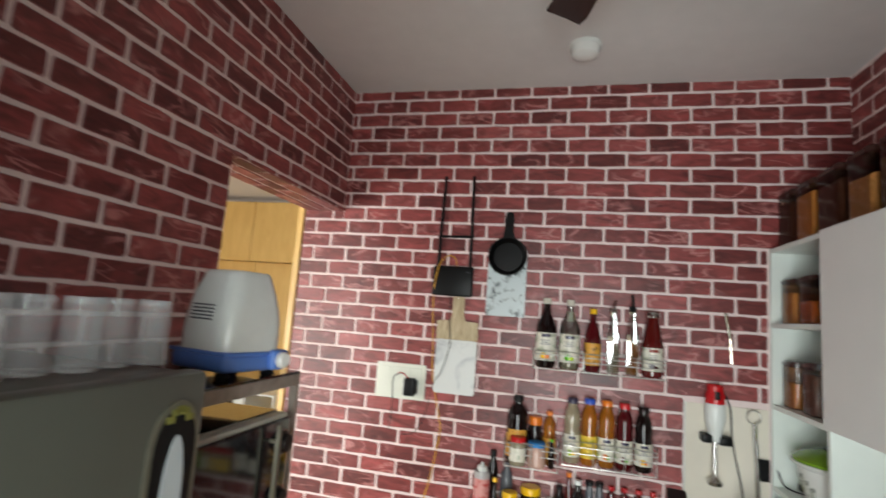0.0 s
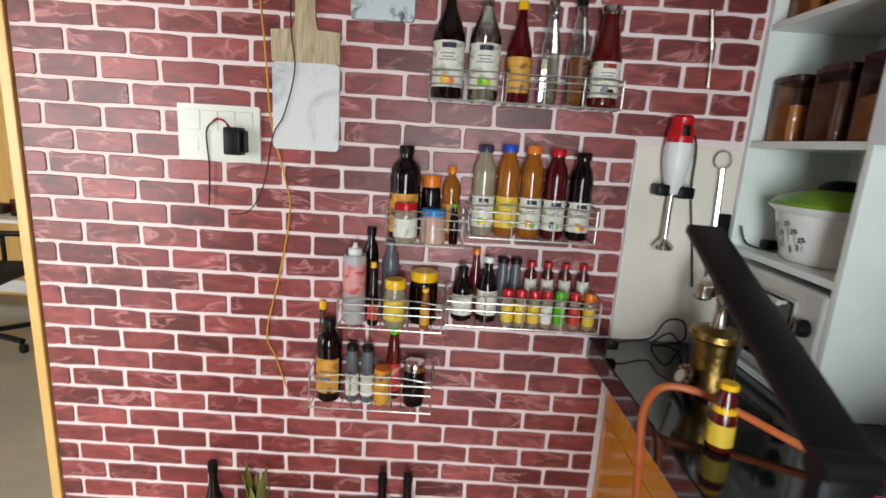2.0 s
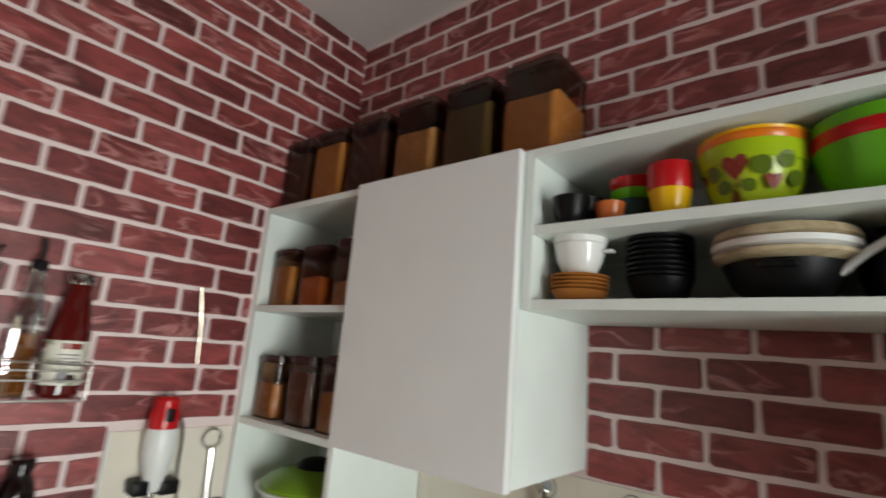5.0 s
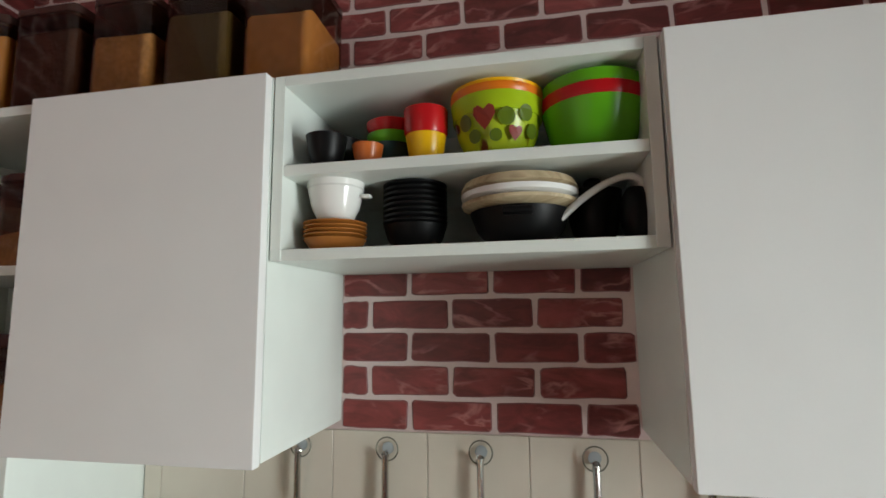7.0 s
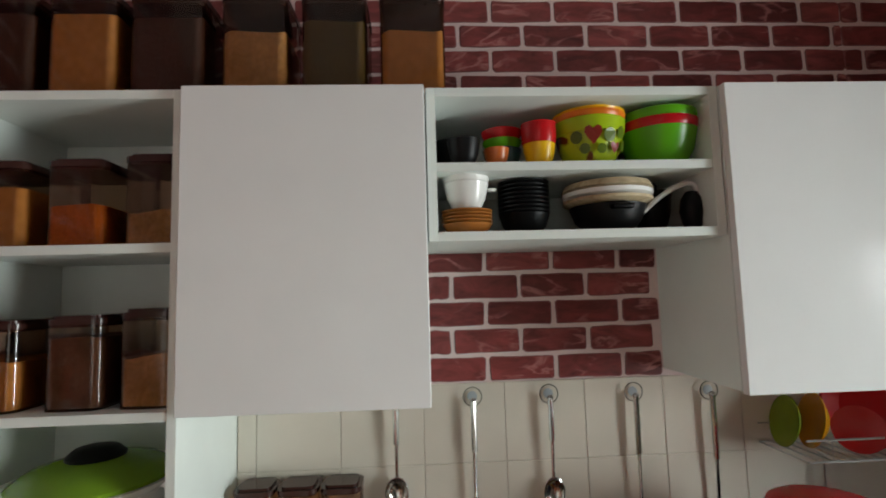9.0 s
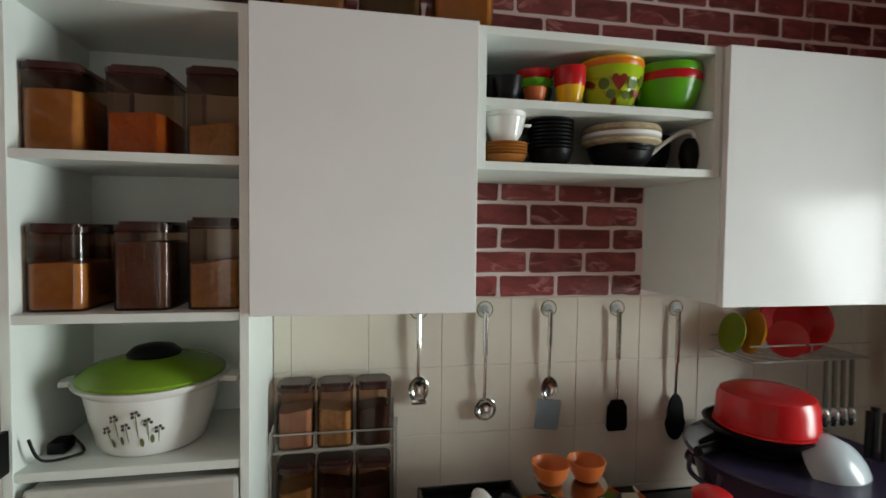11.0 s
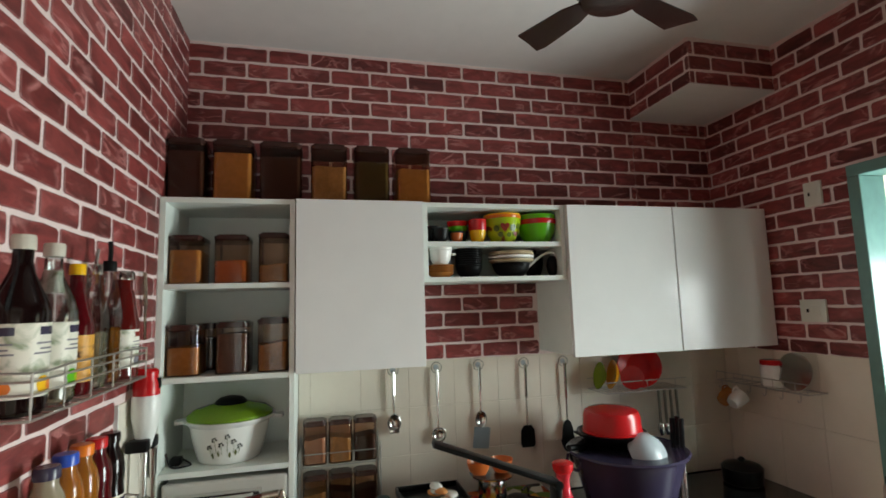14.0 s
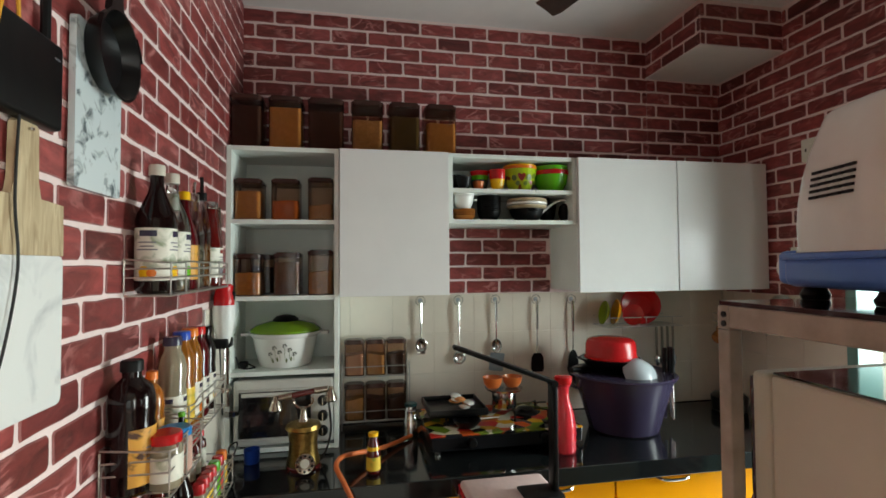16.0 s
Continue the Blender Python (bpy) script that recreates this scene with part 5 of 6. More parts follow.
# dish rack on the wall
o = thing("dish_rack", (EX - 0.012, 0.61, 1.296), "white wire dish rack on the wall holding plates", "dish rack")
for x in (-0.005, -0.16):
    part("rail", tube([(x, -0.2, 0), (x, 0.2, 0)], 0.003), "wire", o)
    part("upper_rail", tube([(x, -0.2, 0.045), (x, 0.2, 0.045)], 0.0025), "wire", o)
for k in range(15):
    y = -0.2 + k * 0.4 / 14
    part("divider", tube([(-0.005, y, 0.0), (-0.16, y, 0.0)] + ([(-0.16, y, 0.045)] if k % 5 == 2 else []), 0.0018, 5), "wire", o)
for y, r, m, turn, dx, t in ((0.765, 0.060, "limedark", 172, 0.02, "olive green plate"), (0.712, 0.064, "marigold", 166, 0.0, "orange yellow bowl"), (0.648, 0.052, "red", -140, -0.035, "small red bowl"), (0.580, 0.096, "red", -118, 0.02, "large red plate")):
    ob = thing("plate", (EX - 0.095 + dx, y, 1.301), t + " standing on edge in the wire rack", "plate", "plates in the dish rack")
    bm = lathe([(r * 0.6, 0), (r, r * 0.30), (r, r * 0.34), (r * 0.94, r * 0.34), (r * 0.55, 0.006)], 28)
    bmesh.ops.rotate(bm, cent=(0, 0, 0), matrix=Matrix.Rotation(radians(78), 3, "X"), verts=bm.verts)
    bmesh.ops.rotate(bm, cent=(0, 0, 0), matrix=Matrix.Rotation(radians(turn), 3, "Z"), verts=bm.verts)
    lo = min(v.co.z for v in bm.verts)
    bmesh.ops.translate(bm, vec=(0, 0, -lo), verts=bm.verts)
    part("dish", bm, m, ob)
for k, y in enumerate((0.55, 0.52, 0.49, 0.46)):
    ob = thing("hanging_spoon", (EX - 0.165, y, 1.10), "steel spoon hanging under the dish rack", "spoon", "spoons under the dish rack")
    part("handle", tube([(0, 0, 0.05), (0.002, 0, 0.196)], 0.006, 8), "brushed", ob)
    part("bowl", lathe([(0.006, 0.0), (0.015, 0.02), (0.013, 0.045), (0.005, 0.055)], 10), "steel", ob)

# south wall rack in the corner
o = thing("wall_rail_rack", (1.09, SY + 0.013, 1.300), "wire wall rack with hooks in the dim corner", "rack")
part("front_rail", tube([(-0.23, 0.10, 0), (0.23, 0.10, 0)], 0.003), "wire", o)
part("back_rail", tube([(-0.23, 0.0, 0), (0.23, 0.0, 0)], 0.003), "wire", o)
part("top_rail", tube([(-0.23, 0.10, 0.04), (0.23, 0.10, 0.04)], 0.0025), "wire", o)
for k in range(10):
    x = -0.23 + k * 0.46 / 9
    part("cross_wire", tube([(x, 0.0, 0), (x, 0.10, 0), (x, 0.10, 0.04)], 0.0018, 5), "wire", o)
for k in range(6):
    x = -0.2 + k * 0.08
    part("hook", tube(smooth_line([(x, 0.10, 0.0), (x, 0.102, -0.025), (x, 0.112, -0.032), (x, 0.118, -0.022)], 4), 0.002, 5), "wire", o)
jar((1.055, SY + 0.065, 1.304), 0.115, 0.046, "ceramic", "red", None, "white plastic tub with a red lid on the rack", "tub", "corner rack goods")
o = thing("steel_plate", (0.945, SY + 0.06, 1.304), "round steel plate standing on the wire rack", "plate")
bm = lathe([(0.05, 0), (0.075, 0.004), (0.078, 0.012), (0.074, 0.012)], 28)
bmesh.ops.rotate(bm, cent=(0, 0, 0), matrix=Matrix.Rotation(radians(-80), 3, "X"), verts=bm.verts)
bmesh.ops.translate(bm, vec=(0, 0, -min(v.co.z for v in bm.verts)), verts=bm.verts)
part("dish", bm, "steel", o)
for x, m, t in ((1.26, "caramel", "brown cup hanging from a rack hook"), (1.20, "ceramic", "white and brown cup hanging from a rack hook")):
    o = thing("hanging_cup", (x, SY + 0.125, 1.195), t, "cup", "cups in the corner")
    bm = lathe([(0.026, 0), (0.034, 0.02), (0.036, 0.065), (0.033, 0.065), (0.03, 0.02)], 20)
    bmesh.ops.rotate(bm, cent=(0, 0, 0.03), matrix=Matrix.Rotation(radians(60), 3, "X"), verts=bm.verts)
    part("body", bm, m, o)
    part("handle", tube(ring_pts((0, 0.0, 0.068), 0.018, 14, (0, 1, 0), (0, 0, 1)), 0.004, 6, closed=True), m, o)
for x, z, w, h, t in ((0.830, 2.104, 0.036, 0.050, "small cream switch on the brick wall"), (0.882, 1.628, 0.054, 0.046, "cream double socket on the brick wall")):
    o = thing("wall_switch", (x, SY + 0.004, z), t, "switch")
    part("plate", slab_outline(round_rect(-w, w, -h, h, 0.005), "y", 0, 0.010), "ivory", o, smooth=False)
    part("rocker", B(-w * 0.6, w * 0.1, 0.0098, 0.013, -h * 0.5, h * 0.5, 0.002), "ivory", o, smooth=False)
    part("socket_holes", B(w * 0.3, w * 0.5, 0.0098, 0.0106, -h * 0.15, h * 0.15), "black", o, smooth=False)

# ---- on the worktop ----
tub = thing("plastic_tub", (1.060, 0.832, CZ + 0.001), "deep purple plastic tub of washed dishes on the worktop", "tub")
part("body", lathe([(0.142, 0), (0.150, 0.006), (0.194, 0.16), (0.214, 0.228), (0.217, 0.236), (0.211, 0.236), (0.189, 0.16), (0.142, 0.012)], 48), "purple", tub)
part("rim", lathe([(0.218, 0.2365), (0.228, 0.237), (0.232, 0.245), (0.226, 0.251), (0.214, 0.247)], 48), "purple", tub, "rolled purple rim")
for a in (0, 180):
    bm = tube(smooth_line([(-0.05, 0.226, 0.236), (-0.04, 0.236, 0.20), (0.04, 0.236, 0.20), (0.05, 0.226, 0.236)], 5), 0.006, 8)
    bmesh.ops.rotate(bm, cent=(0, 0, 0), matrix=Matrix.Rotation(radians(a), 3, "Z"), verts=bm.verts)
    part("handle", bm, "purple", tub)
o = thing("wok", (1.100, 0.868, CZ + 0.240), "black iron wok lying in the purple tub", "wok")
part("bowl", lathe([(0.05, 0), (0.10, 0.024), (0.134, 0.066), (0.136, 0.070), (0.130, 0.070), (0.09, 0.026), (0.05, 0.006)], 32), "iron", o)
part("handle", tube(smooth_line([(-0.04, 0.126, 0.066), (-0.03, 0.146, 0.070), (0.03, 0.146, 0.070), (0.04, 0.126, 0.066)], 5), 0.005, 8), "iron", o)
o = thing("red_pot", (1.085, 0.874, CZ + 0.311), "shiny red pot lying upside down on a black wok", "pot")
part("body", lathe([(0.112, 0), (0.113, 0.008), (0.109, 0.066), (0.102, 0.082), (0.086, 0.090), (0.05, 0.092)], 36), "red", o)
part("rim", lathe([(0.113, 0.0), (0.117, 0.002), (0.117, 0.007), (0.113, 0.009)], 36), "red", o)
o = thing("grey_bowl", (0.895, 0.792, CZ + 0.182), "pale grey bowl leaning bottom up in the purple tub", "bowl")
bm = lathe([(0.02, 0), (0.05, 0.008), (0.074, 0.030), (0.084, 0.058), (0.080, 0.058), (0.068, 0.032), (0.045, 0.012)], 32)
bmesh.ops.rotate(bm, cent=(0, 0, 0), matrix=Matrix.Rotation(radians(22), 3, "X") @ Matrix.Rotation(radians(132), 3, "Y"), verts=bm.verts)
bmesh.ops.translate(bm, vec=(0.03, 0, -min(v.co.z for v in bm.verts)), verts=bm.verts)
part("body", bm, "palegrey", o)
o = thing("frying_pan", (1.16, 0.90, CZ + 0.20), "black frying pan standing among dishes in the tub", "pan")
bm = lathe([(0.09, 0), (0.11, 0.03), (0.107, 0.03), (0.088, 0.004)], 28)
bmesh.ops.rotate(bm, cent=(0, 0, 0), matrix=Matrix.Rotation(radians(50), 3, "Y"), verts=bm.verts)
part("dish", bm, "iron", o)
part("handle", tube([(-0.05, 0.06, 0.06), (-0.10, 0.18, 0.07)], 0.012, 8), "black", o)
for k, (x, y) in enumerate(((0.98, 0.635), (1.0, 0.66), (1.02, 0.62))):
    o = thing("kitchen_knife", (x, y, CZ + 0.05), "dark-handled utensil standing upright in the tub", "utensil", "utensils in the tub")
    part("blade", tube([(0, 0, 0), (0.004, 0, 0.20)], 0.006), "steel", o)
    part("handle", tube([(0.004, 0, 0.20), (0.008, -0.006, 0.31)], 0.010, 8), "black", o)

car = thing("water_carafe", (0.850, 1.214, CZ + 0.001), "red tinted plastic carafe with some water", "carafe")
part("body", lathe([(0.040, 0), (0.046, 0.006), (0.047, 0.10), (0.041, 0.15), (0.024, 0.20), (0.020, 0.235), (0.031, 0.272), (0.027, 0.272), (0.017, 0.235), (0.021, 0.20), (0.038, 0.15), (0.044, 0.10), (0.043, 0.008)], 30), "redglass", car)
part("lid", lathe([(0.027, 0.262), (0.034, 0.272), (0.035, 0.292), (0.029, 0.296)], 26), "red", car, "red lid")
part("water", lathe([(0.041, 0.009), (0.0425, 0.012), (0.0425, 0.072)], 26), "redglass", car)

stove = thing("gas_stove", (1.085, 1.425, CZ + 0.001), "two-burner gas stove with fruit printed glass top", "stove")
part("frame", B(-0.180, 0.185, -0.31, 0.31, 0.018, 0.070, 0.006), "steel", stove, smooth=False)
part("front_panel", B(-0.188, -0.181, -0.312, 0.312, 0.016, 0.0698, 0.003), "darkglass", stove, "black glass front", smooth=False)
part("glass_top", B(-0.190, 0.190, -0.315, 0.315, 0.0705, 0.078, 0.003), "stove", stove, "printed glass top", smooth=False)
for y in (-0.15, 0.15):
    part("burner", lathe([(0.055, 0.0785), (0.055, 0.084), (0.036, 0.090), (0.036, 0.100), (0.02, 0.104)], 26, (0.03, y, 0)), "black", stove)
    for k in range(4):
        a = radians(45 + 90 * k)
        part("pan_support", tube([(0.03 + 0.045 * math.cos(a), y + 0.045 * math.sin(a), 0.107), (0.03 + 0.105 * math.cos(a), y + 0.105 * math.sin(a), 0.107), (0.03 + 0.105 * math.cos(a), y + 0.105 * math.sin(a), 0.079)], 0.004), "iron", stove)
    bm = lathe([(0.018, 0), (0.018, 0.014), (0.013, 0.024)], 18)
    bmesh.ops.rotate(bm, cent=(0, 0, 0), matrix=Matrix.Rotation(radians(-90), 3, "Y"), verts=bm.verts)
    bmesh.ops.translate(bm, vec=(-0.189, y, 0.046), verts=bm.verts)
    part("knob", bm, "black", stove)
for x in (-0.16, 0.16):
    for y in (-0.28, 0.28):
        part("foot", lathe([(0.012, 0), (0.014, 0.018)], 12, (x, y, 0)), "steel", stove)
o = thing("griddle_pan", (1.125, 1.600, CZ + 0.110), "square black griddle pan with fried food on the stove", "pan")
part("pan", B(-0.115, 0.115, -0.120, 0.120, 0.0, 0.012, 0.005), "iron", o)
for a, b, c, d in ((-0.118, -0.110, -0.123, 0.123), (0.110, 0.118, -0.123, 0.123), (-0.110, 0.110, -0.123, -0.115), (-0.110, 0.110, 0.115, 0.123)):
    part("rim", B(a, b, c, d, 0.004, 0.032, 0.002), "iron", o)
o = thing("tawa_pan", (0.985, 1.575, CZ + 0.080), "small black tempering pan on the stove top", "pan")
part("bowl", lathe([(0.035, 0), (0.055, 0.022), (0.058, 0.030), (0.052, 0.028), (0.03, 0.006)], 26), "iron", o)
part("handle", tube([(0.0, -0.055, 0.026), (-0.02, -0.13, 0.034)], 0.006, 8), "steel", o)
o = thing("fried_snack", (1.11, 1.590, CZ + 0.123), "pile of folded white and orange fried snack", "food")
for k in range(9):
    a, q = rng.random() * 6.28, rng.random() * 0.045
    bm = bmesh.new()
    bmesh.ops.create_icosphere(bm, subdivisions=2, radius=0.024)
    for v in bm.verts:
        v.co *= 1 + 0.3 * noise.noise(v.co * 40 + Vector((k, k, k)))
        v.co.x *= 1.5
        v.co.z *= 0.32
    bmesh.ops.translate(bm, vec=(q * math.cos(a), q * 1.3 * math.sin(a), 0.008 + 0.005 * k), verts=bm.verts)
    part("morsel", bm, "food" if k % 2 else "ceramic", o)
o = thing("steel_pot", (1.115, 1.375, CZ + 0.110), "small steel pot on the burner under a tray", "pot")
part("body", lathe([(0.050, 0), (0.054, 0.006), (0.054, 0.072), (0.060, 0.076), (0.052, 0.074), (0.050, 0.01)], 30), "steel", o)
part("tray", lathe([(0.03, 0.077), (0.080, 0.079), (0.084, 0.086), (0.078, 0.084)], 30), "steel", o)
for y in (1.335, 1.425):
    bowl("clay_bowl", (1.115, y, CZ + 0.198), 0.045, 0.046, "terracotta", "orange clay bowl stacked on the steel pot", None, "clay bowls on the pot")
o = bottle("shaker_bottle", (1.149, 1.784, CZ + 0.001), 0.142, 0.031, "steel", "teal", None, "steel shaker bottle with a dark green top", 0.75, category="bottle", group="worktop bottles")

masala = bottle("sauce_bottle", (0.802, 1.962, CZ + 0.001), 0.142, 0.025, "sauce_red", "yellowp", "label_yellow", "small sauce bottle with yellow cap and labels", 0.6, 0.10, 0.42, "worktop bottles")
part("neck_label", lathe([(0.0226, 0.082), (0.0200, 0.098), (0.0165, 0.108)], 18), "yellowp", masala)
o = thing("gas_hose", (0, 0, 0), "orange rubber gas hose looping over the worktop", "hose")
part("tube", tube(smooth_line([(0.682, 2.00, 0.60), (0.680, 2.02, 0.78), (0.690, 2.06, 0.88), (0.735, 2.09, 0.925), (0.80, 2.07, 0.932), (0.87, 2.02, 0.915), (0.95, 1.94, 0.895), (1.04, 1.86, 0.882), (1.13, 1.78, 0.88), (1.18, 1.72, 0.90)]), 0.0085, 10), "hose", o)

ph = thing("antique_telephone", (0.912, 2.212, CZ + 0.001), "antique brass table telephone with a handset on top", "telephone")
part("drum", lathe([(0.058, 0.012), (0.060, 0.02), (0.052, 0.05), (0.050, 0.09), (0.056, 0.135)], 28), "brass", ph, "embossed brass drum")
part("base_ring", lathe([(0.062, 0), (0.064, 0.010), (0.059, 0.014)], 28), "maroon", ph)
part("top_disc", lathe([(0.058, 0.1355), (0.064, 0.142), (0.060, 0.156), (0.030, 0.166)], 28), "brass", ph, "embossed brass top")
part("neck", lathe([(0.020, 0.166), (0.014, 0.18), (0.011, 0.205), (0.013, 0.215)], 20), "pewter", ph)
for s in (-1, 1):
    part("cradle", tube(smooth_line([(0, 0, 0.212), (0, s * 0.02, 0.218), (0, s * 0.035, 0.236), (0, s * 0.030, 0.252)], 5), 0.004), "pewter", ph)
    part("cradle_prong", tube([(-0.018, s * 0.032, 0.250), (0.018, s * 0.032, 0.250)], 0.0035), "pewter", ph)
hs = part("handset", tube(smooth_line([(0, 0.085, 0.253), (0, 0.03, 0.262), (0, -0.03, 0.272), (0, -0.085, 0.277)]), 0.011, 12), "maroon", ph, "dark red and brass handset")
for a, b in (((0, 0.088, 0.2525), (0, 0.040, 0.2605)), ((0, -0.040, 0.2735), (0, -0.088, 0.2775))):
    part("sleeve", tube([a, b], 0.0125, 12), "pewter", hs)
for y, z in ((0.098, 0.246), (-0.098, 0.272)):
    part("earpiece", lathe([(0.018, -0.040), (0.024, -0.034), (0.018, -0.012), (0.010, 0.004), (0.006, 0.016)], 18, (0, y, z)), "pewter", hs)
bm = lathe([(0.034, 0), (0.034, 0.006), (0.020, 0.010)], 26)
bmesh.ops.rotate(bm, cent=(0, 0, 0), matrix=Matrix.Rotation(radians(-62), 3, "Y"), verts=bm.verts)
bmesh.ops.translate(bm, vec=(-0.072, -0.012, 0.034), verts=bm.verts)
dial = part("dial", bm, "pewter", ph, "silver rotary dial")
for k in range(10):
    a = 2 * math.pi * k / 10
    bm = lathe([(0.0045, 0), (0.0045, 0.001)], 8, (0.026 * math.cos(a), 0.026 * math.sin(a), 0.0086))
    bmesh.ops.rotate(bm, cent=(0, 0, 0), matrix=Matrix.Rotation(radians(-62), 3, "Y"), verts=bm.verts)
    bmesh.ops.translate(bm, vec=(-0.072, -0.012, 0.034), verts=bm.verts)
    part("finger_hole", bm, "black", dial)
bm = lathe([(0.016, 0.0101), (0.016, 0.0115), (0.012, 0.012)], 18)
bmesh.ops.rotate(bm, cent=(0, 0, 0), matrix=Matrix.Rotation(radians(-62), 3, "Y"), verts=bm.verts)
bmesh.ops.translate(bm, vec=(-0.072, -0.012, 0.034), verts=bm.verts)
part("dial_plate", bm, "ivory", dial)
part("cord", tube(smooth_line([(0.0, -0.09, 0.23), (-0.01, -0.10, 0.14), (0.0, -0.085, 0.06), (0.02, -0.06, 0.01)]), 0.004), "cord_black", ph)
o = thing("blue_cup", (0.985, 2.405, CZ + 0.001), "small dark blue cup on the worktop", "cup")
part("body", lathe([(0.024, 0), (0.027, 0.004), (0.029, 0.052), (0.026, 0.052), (0.023, 0.006)], 20), "blue", o)
o = thing("black_cable", (0.88, 2.45, CZ + 0.001), "tangle of thin black cable by the tile", "cable")
part("cord", tube(smooth_line([(-0.14, -0.05, 0.03), (-0.10, -0.03, 0.035), (-0.02, 0.0, 0.035), (0.03, 0.02, 0.085), (0.07, 0.0, 0.09), (0.09, 0.02, 0.03), (0.06, 0.04, 0.004), (0.0, 0.03, 0.004), (0.04, 0.01, 0.05), (0.09, 0.03, 0.004)]), 0.003), "cord_black", o)
part("plug", B(-0.165, -0.135, -0.065, -0.040, 0.016, 0.044, 0.004), "black", o)

o = thing("black_pot", (1.19, 0.17, CZ + 0.001), "low black pot standing in the dim worktop corner", "pot")
part("body", lathe([(0.070, 0), (0.080, 0.008), (0.084, 0.07), (0.080, 0.07), (0.072, 0.012)], 28), "iron", o)
part("lid", lathe([(0.084, 0.0705), (0.070, 0.084), (0.03, 0.094)], 28), "iron", o)
part("knob", lathe([(0.010, 0.094), (0.015, 0.104), (0.008, 0.112)], 14), "black", o)
o = thing("power_cord", (1.12, 2.47, 1.187), "black power cord with a plug lying on the white shelf", "cable")
part("cord", tube(smooth_line([(-0.036, 0.014, 0.06), (-0.020, 0.0, 0.012), (0.02, -0.045, 0.004), (0.06, -0.030, 0.004), (0.10, 0.010, 0.012)]), 0.003), "cord_black", o)
part("plug", B(0.03, 0.075, -0.012, 0.022, 0.0, 0.024, 0.005), "black", o)

# padded stool with the reading lamp
STX, STY, STZ = 0.585, 1.525, 0.866
o = thing("stool", (STX, STY, 0), "high stool with pale pink padded top and red rim", "stool")
part("seat", B(-0.108, 0.108, -0.15, 0.15, STZ - 0.055, STZ, 0.018, 3), "pinkwhite", o)
part("rim", B(-0.111, 0.111, -0.153, 0.153, STZ - 0.064, STZ - 0.016, 0.006), "red", o)
for x in (-0.085, 0.085):
    for y in (-0.12, 0.12):
        part("leg", tube([(x, y, STZ - 0.06), (x * 1.15, y * 1.15, 0)], 0.013, 10), "steel", o)
part("brace", tube([(-0.093, -0.132, 0.3), (0.093, -0.132, 0.3), (0.093, 0.132, 0.3), (-0.093, 0.132, 0.3)], 0.008, 8, closed=True), "steel", o)
lamp_ob = thing("desk_lamp", (0.528, 1.397, STZ), "slim black desk lamp with a flat folding arm", "desk lamp")
part("base", B(-0.045, 0.05, -0.02, 0.11, 0.0, 0.012, 0.005), "black", lamp_ob)
part("pole", B(-0.021, 0.021, -0.010, 0.010, 0.012, 0.350, 0.005), "black", lamp_ob)
# thin teal strip laid on the black pole in place of its reflection
part("pole_reflection", B(-0.010, 0.012, -0.0115, -0.0095, 0.03, 0.335), "teal", lamp_ob, "teal strip standing in for a reflection on the pole", smooth=False)
elbow = part("elbow", lathe([(0.012, -0.0225), (0.012, 0.0225)], 14, (0, 0, 0)), "black", lamp_ob)
elbow.data.transform(Matrix.Translation((0, 0.0, 0.353)) @ Matrix.Rotation(radians(90), 4, "Y"))
bm = B(-0.0225, 0.0225, 0, 0.345, -0.007, 0.007, 0.005)
bmesh.ops.rotate(bm, cent=(0, 0, 0), matrix=Matrix.Rotation(radians(-7), 3, "Z") @ Matrix.Rotation(radians(20), 3, "X"), verts=bm.verts)
bmesh.ops.translate(bm, vec=(0, 0, 0.357), verts=bm.verts)
part("arm", bm, "black", lamp_ob, "flat black lamp arm")

# ---- west side: rack, oven, appliance, fridge ----
RX0, RX1, RY0, RY1, RZ = -0.775, -0.413, 1.085, 1.567, 1.552
RL = 0.020
rack = thing("steel_rack", (0, 0, 0), "worn grey painted steel rack with glass shelf", "rack")
for x in (RX0, RX1 - RL):
    for y in (RY0, RY1 - RL):
        part("leg", B(x, x + RL, y, y + RL, 0, RZ - 0.036, 0.002), "rackpaint", rack, smooth=False)
for z in (RZ - 0.005, 1.190, 0.45):
    top = z > 1.5
    g = 0.0 if top else RL + 0.0002
    z1, zd = (z, 0.0305) if top else (z, 0.026)
    part("front_bar", B(RX1 - RL + (0 if top else 0.001), RX1 - (0 if top else 0.001), RY0 + g, RY1 - g, z1 - zd, z1, 0.002), "rackpaint", rack, smooth=False)
    part("back_bar", B(RX0 + (0 if top else 0.001), RX0 + RL - (0 if top else 0.001), RY0 + g, RY1 - g, z1 - zd, z1, 0.002), "rackpaint", rack, smooth=False)
    for y in (RY0, RY1 - RL + 0.001):
        part("side_bar", B(RX0 + RL + 0.0002, RX1 - RL - 0.0002, y, y + RL - 0.001, z - 0.028, z, 0.002), "rackpaint", rack, smooth=False)
part("glass_shelf", B(RX0 + 0.002, RX1 - 0.002, RY0 + 0.002, RY1 - 0.002, RZ - 0.0045, RZ + 0.001), "darkglass", rack, "dark glass shelf", smooth=False)
part("shelf_board", B(RX0 + RL + 0.001, RX1 - RL - 0.001, RY0 + RL + 0.001, RY1 - RL - 0.001, 1.1905, 1.196), "rackpaint", rack, smooth=False)
